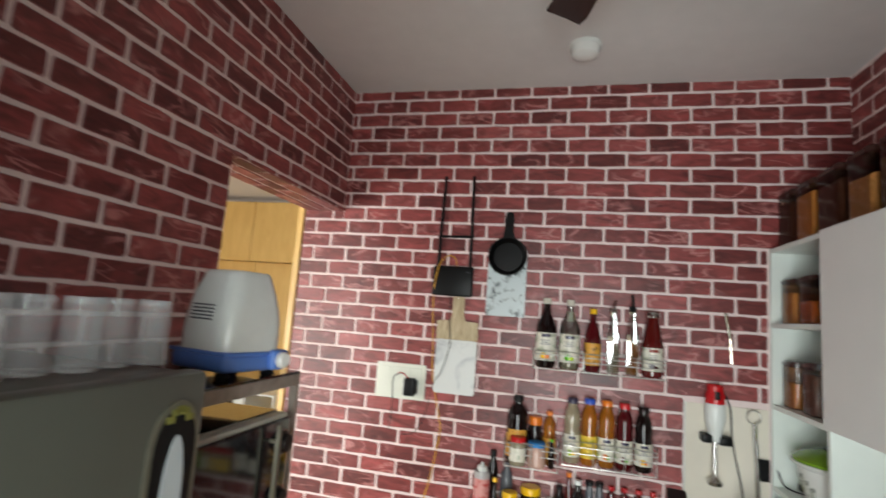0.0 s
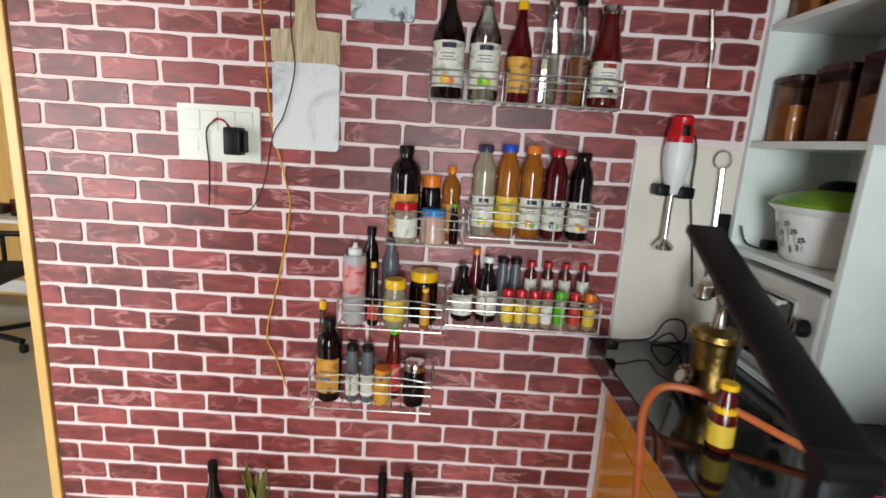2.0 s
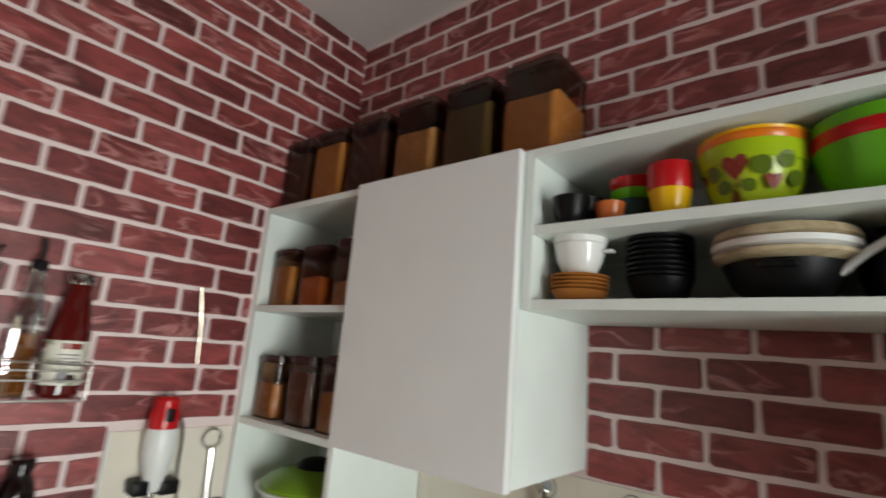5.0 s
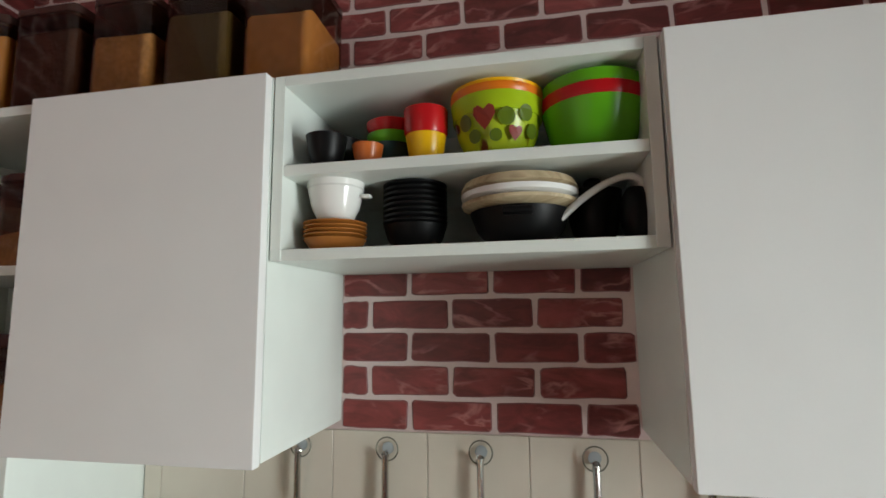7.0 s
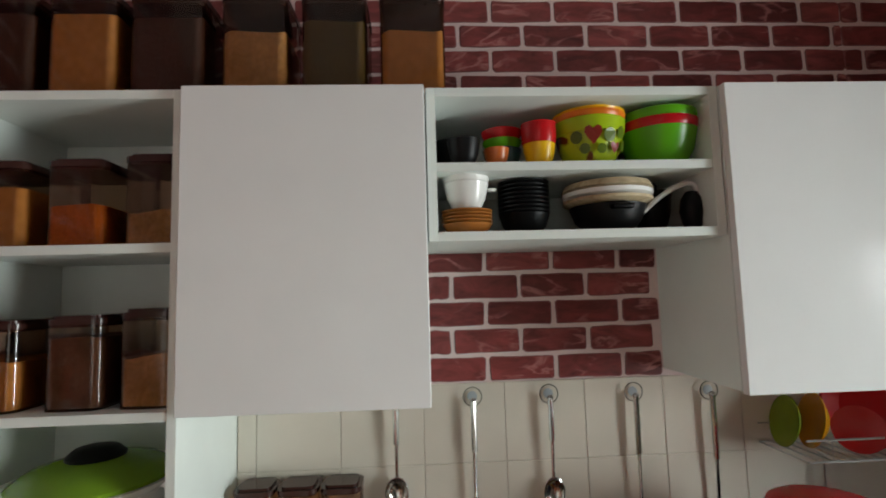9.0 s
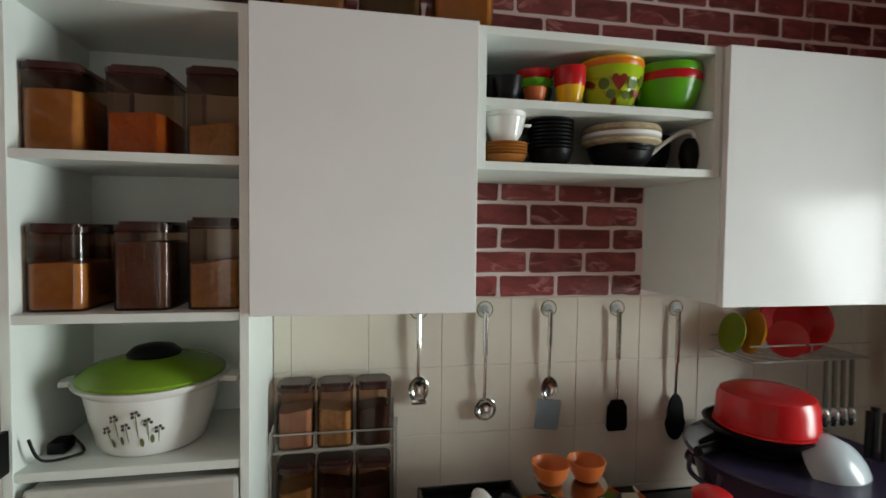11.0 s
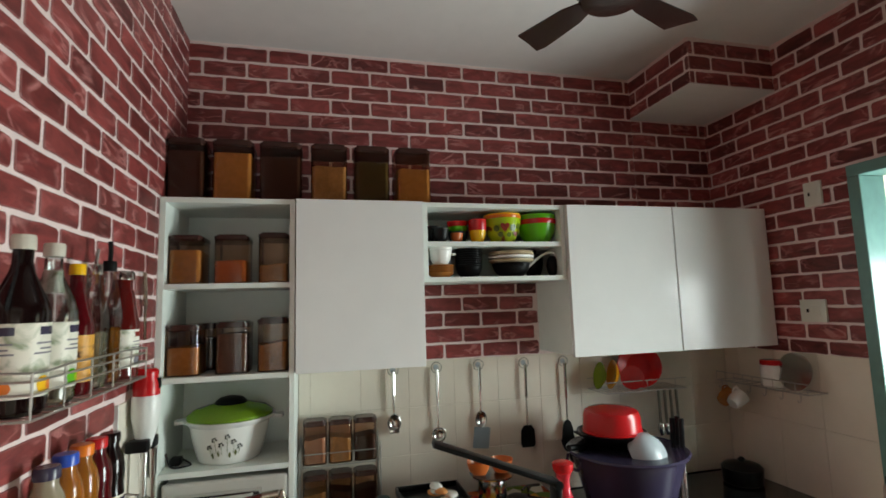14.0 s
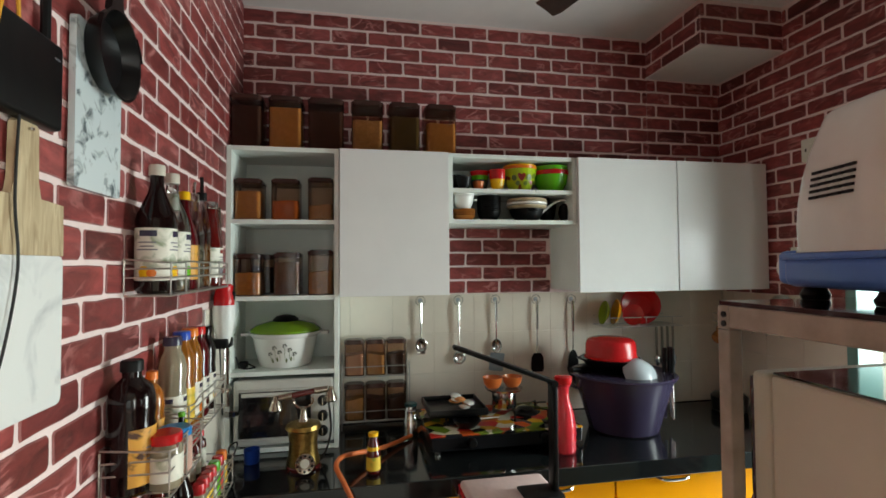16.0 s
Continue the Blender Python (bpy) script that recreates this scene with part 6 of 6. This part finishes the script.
for z in (RZ - 0.016, RZ - 0.028):
    bm = lathe([(0.004, 0), (0.004, 0.002)], 10)
    bmesh.ops.rotate(bm, cent=(0, 0, 0), matrix=Matrix.Rotation(radians(-90), 3, "X"), verts=bm.verts)
    bmesh.ops.translate(bm, vec=(RX1 - 0.013, RY1 + 0.0005, z), verts=bm.verts)
    part("bolt", bm, "black", rack)

ov = thing("microwave_oven", (0, 0, 1.1965), "grey microwave oven with dark door on the rack", "microwave")
OX0, OX1, OY0, OY1, OH = -0.745, -0.402, 1.150, 1.507, 0.260
part("shell", B(OX0, OX1 - 0.03, OY0, OY1, 0.008, OH, 0.006), "ovengrey", ov, smooth=False)
part("top_glass", B(OX0 + 0.003, OX1 - 0.033, OY0 + 0.003, OY1 - 0.003, OH + 0.0005, OH + 0.003), "darkglass", ov, smooth=False)
part("front", B(OX1 - 0.0295, OX1, OY0, OY1, 0.008, OH, 0.006), "ovengrey", ov, smooth=False)
part("door", B(OX1 + 0.0005, OX1 + 0.010, OY0 + 0.004, OY1 - 0.004, 0.016, OH - 0.008, 0.005), "darkglass", ov, "dark glass door", smooth=False)
part("handle", B(OX1 + 0.028, OX1 + 0.036, OY1 - 0.100, OY1 - 0.084, 0.014, OH - 0.012, 0.002), "brushed", ov, "vertical steel handle")
for z in (0.05, OH - 0.05):
    part("handle_post", tube([(OX1 + 0.01, OY1 - 0.092, z), (OX1 + 0.0282, OY1 - 0.092, z)], 0.005), "brushed", ov)
for z in (0.065, OH - 0.065):
    bm = lathe([(0.026, 0), (0.026, 0.006), (0.020, 0.02)], 24)
    bmesh.ops.rotate(bm, cent=(0, 0, 0), matrix=Matrix.Rotation(radians(90), 3, "Y"), verts=bm.verts)
    bmesh.ops.translate(bm, vec=(OX1 + 0.0105, OY1 - 0.042, z), verts=bm.verts)
    part("knob", bm, "black", ov)
    part("knob_ring", tube(ring_pts((OX1 + 0.012, OY1 - 0.042, z), 0.030, 26, (0, 1, 0), (0, 0, 1)), 0.002, 5, closed=True), "steel", ov)
for x in (OX0 + 0.03, OX1 - 0.05):
    for y in (OY0 + 0.03, OY1 - 0.03):
        part("foot", lathe([(0.012, 0), (0.012, 0.0085)], 10, (x, y, 0)), "black", ov)

ap = thing("domed_appliance", (-0.508, 1.382, RZ + 0.0015), "white domed kitchen appliance with blue base on the rack", "appliance", turn=-14)
AX, AY = 0.092, 0.091
part("base", B(-AX, AX, -AY, AY, 0.016, 0.058, 0.012, 3), "slateblue", ap, "slate blue base")
part("base_lip", B(-AX - 0.003, AX + 0.003, -AY - 0.003, AY + 0.003, 0.053, 0.062, 0.004), "slateblue", ap)
bm = bmesh.new()
rings = []
for k, (s, z) in enumerate(((1.0, 0.0625), (0.98, 0.070), (0.985, 0.10), (0.965, 0.13), (0.92, 0.16), (0.85, 0.19), (0.77, 0.215), (0.71, 0.232), (0.67, 0.243), (0.61, 0.248), (0.30, 0.250))):
    pts = round_rect(-AX * s, AX * s, -AY * s, AY * s, 0.045 * s, 6)
    rings.append([bm.verts.new((x, y, z)) for x, y in pts])
for a, b in zip(rings, rings[1:]):
    for i in range(len(a)):
        bm.faces.new((a[i], a[(i + 1) % len(a)], b[(i + 1) % len(b)], b[i]))
bm.faces.new(rings[-1]), bm.faces.new(rings[0][::-1])
part("dome", bm, "applwhite", ap, "white plastic dome")
for side in (-1, 1):
    for i in range(4):
        for j in range(5):
            x, z = -0.032 + i * 0.019, 0.132 + j * 0.008
            yy = AY * (0.966 - (z - 0.130) * 1.75) + 0.0005
            part("vent_slot", B(x - 0.0075, x + 0.0075, side * yy - 0.003, side * yy + 0.003, z - 0.0018, z + 0.0018), "greyfill" if side < 0 else "black", ap, smooth=False)
part("dial_housing", B(AX - 0.02, AX + 0.016, AY - 0.055, AY - 0.002, 0.018, 0.066, 0.010, 3), "slateblue", ap)
bm = lathe([(0.020, 0), (0.020, 0.008), (0.015, 0.014)], 22)
bmesh.ops.rotate(bm, cent=(0, 0, 0), matrix=Matrix.Rotation(radians(90), 3, "Y"), verts=bm.verts)
bmesh.ops.translate(bm, vec=(AX + 0.0165, AY - 0.028, 0.042), verts=bm.verts)
part("dial", bm, "ceramic", ap, "round white dial")
part("latch", B(AX * 0.80, AX * 0.90, 0.0, 0.035, 0.150, 0.156), "black", ap, smooth=False)
for x in (-AX + 0.03, AX - 0.03):
    for y in (-AY + 0.025, AY - 0.025):
        part("foot", lathe([(0.016, 0), (0.018, 0.006), (0.012, 0.0165)], 14, (x, y, 0)), "black", ap)

FX1, FY0, FY1, FZ = -0.300, 0.36, 1.050, 1.615
fr = thing("refrigerator", (0, 0, 0), "dark grey refrigerator with an arched decal", "refrigerator")
part("body", B(-0.78, FX1 - 0.05, FY0, FY1, 0.03, FZ - 0.004, 0.012), "fridge", fr)
part("door", B(FX1 - 0.049, FX1, FY0, FY1, 0.62, FZ, 0.012), "fridge", fr)
part("lower_door", B(FX1 - 0.049, FX1, FY0, FY1, 0.05, 0.612, 0.012), "fridge", fr)
for y in (FY0 + 0.05, FY1 - 0.05):
    for x in (-0.74, -0.40):
        part("foot", lathe([(0.02, 0), (0.02, 0.032)], 12, (x, y, 0)), "black", fr)
DC = 0.985
arch = [(DC - 0.050, 1.28), (DC + 0.050, 1.28)] + [(DC + 0.050 * math.cos(radians(a)), 1.508 + 0.068 * math.sin(radians(a))) for a in range(0, 181, 15)]
part("decal_rim", slab_outline(arch, "x", FX1 + 0.0005, FX1 + 0.004), "brushed", fr, "grey arched decal rim", smooth=False)
part("decal", slab_outline([(DC + (y - DC) * 0.84, 1.28 + (z - 1.28) * 0.95 + 0.004) for y, z in arch], "x", FX1 + 0.0045, FX1 + 0.006), "black", fr, "dark decal", smooth=False)
part("decal_figure", slab_outline([(DC + 0.022 * math.cos(radians(a)), 1.425 + 0.10 * math.sin(radians(a))) for a in range(0, 360, 15)], "x", FX1 + 0.0065, FX1 + 0.008), "palegrey", fr, "pale bottle shape", smooth=False)
for k in range(5):
    a = radians(45 + k * 22)
    part("decal_leaf", B(FX1 + 0.0065, FX1 + 0.008, DC + 0.028 * math.cos(a) - 0.008, DC + 0.028 * math.cos(a) + 0.008, 1.508 + 0.05 * math.sin(a), 1.518 + 0.05 * math.sin(a)), "leafy", fr, smooth=False)
for k in range(5):
    part("door_mark", B(FX1 + 0.0005, FX1 + 0.002, 0.80 + k * 0.012, 0.809 + k * 0.012, 1.455, 1.47), "ovengrey", fr, smooth=False)
for k in range(5):
    o = thing("glass_tumbler", (-0.42 - 0.012 * (k % 2), 0.775 + k * 0.066, FZ + 0.0005), "clear ribbed glass tumbler upside down on the refrigerator", "glass", "tumblers on the refrigerator")
    bm = lathe([(0.031, 0), (0.031, 0.012), (0.030, 0.016), (0.0285, 0.09), (0.027, 0.104), (0.024, 0.108)], 32)
    for i, v in enumerate(bm.verts):
        if 0.014 < v.co.z < 0.1 and i % 2:
            v.co.x, v.co.y = v.co.x * 0.94, v.co.y * 0.94
    part("body", bm, "tumbler", o)
    part("rim", tube(ring_pts((0, 0, 0.003), 0.031, 20, (1, 0, 0), (0, 1, 0)), 0.002, 5, closed=True), "tumbler", o)
    part("base", lathe([(0.026, 0.098), (0.027, 0.1078)], 16), "tumbler", o)

# ---- ceiling ----
fan = thing("ceiling_fan", (0.356, 1.235, TOP), "dark brown ceiling fan with four short blades", "ceiling fan")
part("canopy", lathe([(0.05, -0.06), (0.045, -0.02), (0.02, 0.0)], 20), "fanbrown", fan)
part("rod", lathe([(0.010, -0.23), (0.010, -0.05)], 12), "fanbrown", fan)
part("motor", lathe([(0.04, -0.325), (0.085, -0.315), (0.098, -0.285), (0.098, -0.255), (0.07, -0.23), (0.03, -0.212)], 28), "fanbrown", fan)
for k in range(4):
    a = radians(20 + 90 * k)
    bl = slab_outline([(0.09, -0.022), (0.15, -0.040), (0.30, -0.052), (0.335, -0.045), (0.325, 0.0), (0.318, 0.052), (0.15, 0.040), (0.09, 0.022)], "z", -0.2885, -0.2835)
    for v in bl.verts:
        v.co.z += v.co.y * 0.14
    bmesh.ops.rotate(bl, cent=(0, 0, 0), matrix=Matrix.Rotation(a, 3, "Z"), verts=bl.verts)
    part("blade", bl, "fanbrown", fan, smooth=False)
o = thing("ceiling_light", (0.32, 2.18, TOP), "round white ceiling light fitting switched off", "ceiling light")
part("base", lathe([(0.060, -0.014), (0.062, 0)], 26), "white", o)
part("diffuser", lathe([(0.03, -0.055), (0.052, -0.042), (0.058, -0.0145)], 26), "ceramic", o)

# ---- the room beyond ----
desk = thing("desk", (-2.76, 4.56, 0), "white desk with clutter against wooden panelling", "desk")
part("top", B(-0.75, 0.30, -0.26, 0.28, 0.725, 0.75, 0.003), "white", desk, smooth=False)
for x in (-0.73, 0.265):
    for y in (-0.258, 0.23):
        part("leg", B(x, x + 0.035, y, y + 0.035, 0, 0.7248, 0.002), "white", desk, smooth=False)
part("cross_bar", B(0.267, 0.298, -0.222, 0.229, 0.32, 0.35), "white", desk, smooth=False)
part("back_rail", B(-0.694, 0.264, 0.235, 0.255, 0.06, 0.16), "white", desk, smooth=False)
o = thing("desk_shelf", (-2.36, 4.60, 0), "white open side shelf with papers beside the desk", "shelf")
part("side", B(-0.09, -0.075, -0.26, 0.2, 0, 0.90, 0.002), "white", o, smooth=False)
part("side", B(0.20, 0.215, -0.26, 0.2, 0, 0.90, 0.002), "white", o, smooth=False)
for z in (0.03, 0.33, 0.885):
    part("shelf", B(-0.0745, 0.1995, -0.26, 0.2, z, z + 0.015), "white", o, smooth=False)
for k in range(4):
    ob = thing("binder", (-2.40 + k * 0.05, 4.52, 0.0455), "upright paper binder on the side shelf", "binder", "binders on the shelf")
    part("cover", B(-0.02, 0.02, -0.11, 0.11, 0, 0.24 - 0.02 * (k % 2), 0.003), ("white", "pine", "ivory", "black")[k], ob, smooth=False)
for k in range(6):
    ob = thing("desk_item", (-3.02 + k * 0.105, 4.47 + 0.06 * (k % 3), 0.7505), "small dark item lying on the white desk", "clutter", "clutter on the desk")
    part("body", B(-0.05, 0.05, -0.05, 0.05, 0, 0.03 + 0.035 * (k % 3), 0.008), ("black", "darkpulse", "maroon", "black", "white", "fridge")[k], ob)
ch = thing("office_chair", (-2.60, 3.95, 0), "black office chair with armrests at the desk", "office chair", turn=-80)
part("seat", B(-0.23, 0.23, -0.23, 0.23, 0.44, 0.51, 0.03, 3), "mesh_grey", ch)
part("backrest", B(-0.22, 0.22, -0.27, -0.235, 0.56, 1.05, 0.016, 3), "mesh_grey", ch)
part("back_post", tube([(0, -0.18, 0.43), (0, -0.28, 0.46), (0, -0.285, 0.62)], 0.018, 8), "black", ch)
part("column", lathe([(0.025, 0.08), (0.025, 0.44)], 14), "steel", ch)
for s in (-1, 1):
    part("armrest", B(s * 0.27 - 0.03, s * 0.27 + 0.03, -0.14, 0.14, 0.66, 0.69, 0.01), "black", ch)
    part("arm_post", tube([(s * 0.22, 0.0, 0.46), (s * 0.27, 0.0, 0.50), (s * 0.27, 0.0, 0.66)], 0.014, 8), "black", ch)
for k in range(5):
    a = radians(72 * k)
    part("foot_arm", tube([(0, 0, 0.10), (0.28 * math.cos(a), 0.28 * math.sin(a), 0.07)], 0.018, 8), "black", ch)
    part("castor", lathe([(0.022, 0.0), (0.026, 0.025), (0.022, 0.05)], 12, (0.28 * math.cos(a), 0.28 * math.sin(a), 0)), "black", ch)

# things standing on the floor against the brick wall
for x, h, r in ((-0.455, 0.40, 0.036), (0.085, 0.39, 0.034), (0.165, 0.395, 0.034)):
    bottle("empty_bottle", (x, NY - 0.075, 0.001), h, r, "cola", "black", None, "tall dark empty bottle standing on the floor", 0.36, group="bottles on the floor")
o = thing("potted_plant", (-0.315, NY - 0.08, 0.001), "small pot with upright yellow-green leaves on the floor", "plant")
part("pot", lathe([(0.045, 0), (0.05, 0.004), (0.062, 0.11), (0.058, 0.11), (0.05, 0.02)], 20), "terracotta", o)
for k in range(7):
    a, h = k * 0.9, 0.24 + 0.06 * ((k * 3) % 5) / 4
    d = Vector((math.cos(a), math.sin(a) * 0.6, 0))
    sd = Vector((-math.sin(a), math.cos(a), 0))
    bm = bmesh.new()
    spine = [d * (0.012 + 0.03 * t * t) + Vector((0, 0, 0.10 + h * t)) for t in (0, 0.3, 0.6, 0.85, 1.0)]
    wid = (0.006, 0.016, 0.018, 0.010, 0.001)
    lf = [[bm.verts.new(p + s * w * sd + d * q) for p, w in zip(spine, wid)] for s, q in ((-1, 0.0), (0, 0.004), (1, 0.0))]
    for a1, b1 in ((lf[0], lf[1]), (lf[1], lf[2])):
        for i in range(4):
            bm.faces.new((a1[i], a1[i + 1], b1[i + 1], b1[i]))
    part("leaf", bm, "leafy", o)

# ---- brick print, piece by piece ----
BW, BH, GAP = 0.1715, 0.0678, 0.0100


def brick_mesh(w, h, seed=0, d=0.0026, r=0.005):
    """A low slab with clipped corners and an uneven soft edge, its back on z = 0 of its own frame (u, v, out)."""
    rng = random.Random(seed * 977 + int(w * 5000) + int(h * 9000))
    a, b = w / 2, h / 2
    ring = [(a - r, -b), (a, -b + r), (a, b - r), (a - r, b), (a * 0.3, b), (-a * 0.35, b), (-a + r, b), (-a, b - r), (-a, -b + r), (-a + r, -b), (-a * 0.3, -b), (a * 0.35, -b)]
    ring = [(x + rng.uniform(-0.0016, 0.0016), y + rng.uniform(-0.0018, 0.0018)) for x, y in ring]
    n = len(ring)

    def inset(k):
        return [(x - math.copysign(min(k, abs(x)), x) if abs(x) > a * 0.6 else x, y - math.copysign(min(k, abs(y)), y)) for x, y in ring]
    vs = [(x, y, 0) for x, y in ring] + [(x, y, d) for x, y in inset(0.0026)]
    fs = [tuple(range(n, 2 * n))] + [(i, (i + 1) % n, n + (i + 1) % n, n + i) for i in range(n)]
    return vs, fs


class BrickSheet:
    def __init__(self):
        self.shared = {}

    def mesh(self, w, h, seed):
        key = (round(w, 3), round(h, 3), seed)
        if key not in self.shared:
            vs, fs = brick_mesh(*key)
            me = bpy.data.meshes.new("brick")
            me.from_pydata(vs, [], fs)
            me.materials.append(M["brick"])
            me.materials.append(M["brick_edge"])
            me.polygons.foreach_set("material_index", [0] + [1] * (len(fs) - 1))
            self.shared[key] = me
        return self.shared[key]


SHEET = BrickSheet()


def cut(rects, hole):
    """Takes a hole out of rectangles (u0, u1, z0, z1)."""
    out = []
    h0, h1, g0, g1 = hole
    for u0, u1, z0, z1 in rects:
        if u1 <= h0 or u0 >= h1 or z1 <= g0 or z0 >= g1:
            out.append((u0, u1, z0, z1))
            continue
        if u0 < h0:
            out.append((u0, h0, z0, z1))
        if u1 > h1:
            out.append((h1, u1, z0, z1))
        a, b = max(u0, h0), min(u1, h1)
        if z0 < g0:
            out.append((a, b, z0, g0))
        if z1 > g1:
            out.append((a, b, g1, z1))
    return out


def brick_sheet(parent, place, u0, u1, z0, z1, holes, u_phase, z_phase, near, pitch=BH):
    """Courses of bricks over a rectangle less its holes. place: matrix from (u, z, out). near: a stretch (u0, u1, z0, z1) whose bricks are pieces."""
    rest_v, rest_f = [], []
    count = 0
    row = math.floor((z0 - z_phase) / pitch)
    while z_phase + row * pitch < z1:
        zb = z_phase + row * pitch
        first = u_phase + (0.5 * BW if row % 2 else 0)
        k = math.floor((u0 - first) / BW)
        while first + k * BW < u1:
            a = first + k * BW
            rects = [(max(u0, a + GAP / 2), min(u1, a + BW - GAP / 2), max(z0, zb + GAP / 2), min(z1, zb + pitch - GAP / 2))]
            for h in holes:
                rects = cut([r for r in rects if r[1] - r[0] > 0.004 and r[3] - r[2] > 0.004], h)
            for r in rects:
                w, h = r[1] - r[0], r[3] - r[2]
                if w < 0.014 or h < 0.014:
                    continue
                cu, cz = (r[0] + r[1]) / 2, (r[2] + r[3]) / 2
                if near[0] < cu < near[1] and near[2] < cz < near[3] and count < 300:
                    ob = new("brick", SHEET.mesh(w, h, (row * 5 + k * 3) % 7))
                    ob.parent = parent
                    ob.matrix_basis = place @ Matrix.Translation((cu, cz, 0))
                    count += 1
                else:
                    vs, fs = brick_mesh(w, h, (row * 5 + k * 3) % 7)
                    o = len(rest_v)
                    rest_v += [tuple(place @ Vector((x + cu, y + cz, d))) for x, y, d in vs]
                    rest_f += [tuple(i + o for i in f) for f in fs]
            k += 1
        row += 1
    if rest_v:
        me = bpy.data.meshes.new("brickwork")
        me.from_pydata(rest_v, [], rest_f)
        me.materials.append(M["brick_rest"])
        me.materials.append(M["brick_edge"])
        me.polygons.foreach_set("material_index", [0 if len(f) > 4 else 1 for f in rest_f])
        ob = new("brickwork", me)
        ob.parent = parent
        tagged(ob, kind="stuff")


def plane(origin, u, out):
    """From (u, up, out) to the world."""
    u, out = Vector(u), Vector(out)
    m = Matrix((u, Vector((0, 0, 1)), out)).transposed().to_4x4()
    m.translation = Vector(origin)
    return m


PROUD = 0.0004
brick_sheet(wall_n, plane((0, NY - PROUD, 0), (1, 0, 0), (0, -1, 0)), -1.0, EX, 0.0, TOP, [(0.764, EX, 0, 1.462), (1.068, EX, 0, CTOP), (-1.1, WX, OPEN_Z, 3)],
            -0.847, 1.273 - BH, (-0.9, 0.95, 0.75, 2.05))
E_PITCH = 0.0685
brick_sheet(wall_e, plane((EX - PROUD, 0, 0), (0, 1, 0), (-1, 0, 0)), 0.47, NY, CTOP - 0.1, TOP, [], 1.357, 2.461, (0.47, NY, 2.0, TOP), E_PITCH)
brick_sheet(wall_e, plane((EX - PROUD, 0, 0), (0, 1, 0), (-1, 0, 0)), SY, 0.47, CTOP - 0.1, 2.60, [], 1.357, 2.461, (0, 0, 0, 0), E_PITCH)
brick_sheet(wall_e, plane((EX - PROUD, 0, 0), (0, 1, 0), (-1, 0, 0)), 1.037, 1.624, 1.464, 1.80, [], 1.565 - 4 * BW, 1.664, (1.0, 1.7, 1.4, 1.9), 0.0675)
brick_sheet(wall_s, plane((0, SY + PROUD, 0), (1, 0, 0), (0, 1, 0)), WX, EX, 0, TOP, [(DOOR_X0, DOOR_X1, 0, DOOR_Z), (0.692, EX, 0, 1.454), (0.96, EX, 2.60, TOP)],
            0.759, 2.188, (0.4, EX, 1.4, TOP))
brick_sheet(wall_w, plane((WX + PROUD, 0, 0), (0, 1, 0), (1, 0, 0)), SY, NY, 0, TOP, [(OPEN_Y, NY, 0, OPEN_Z)], 1.66, 1.27, (0.6, NY, 1.55, TOP))
brick_sheet(wall_w, Matrix(((0, 1, 0, WX - 0.2), (1, 0, 0, 0), (0, 0, -1, OPEN_Z - PROUD), (0, 0, 0, 1))), OPEN_Y, NY, 0.0, 0.2, [], 1.70, 0.0, (0, 3, -1, 1))
brick_sheet(beam, plane((0.96 - PROUD, 0, 0), (0, 1, 0), (-1, 0, 0)), SY, 0.47, 2.607, TOP, [], 0.1, 2.461, (0, 1, 2, 3))
brick_sheet(beam, plane((0, 0.47 + PROUD, 0), (1, 0, 0), (0, 1, 0)), 0.96, EX, 2.607, TOP, [], 0.9, 2.461, (0, 2, 2, 3))
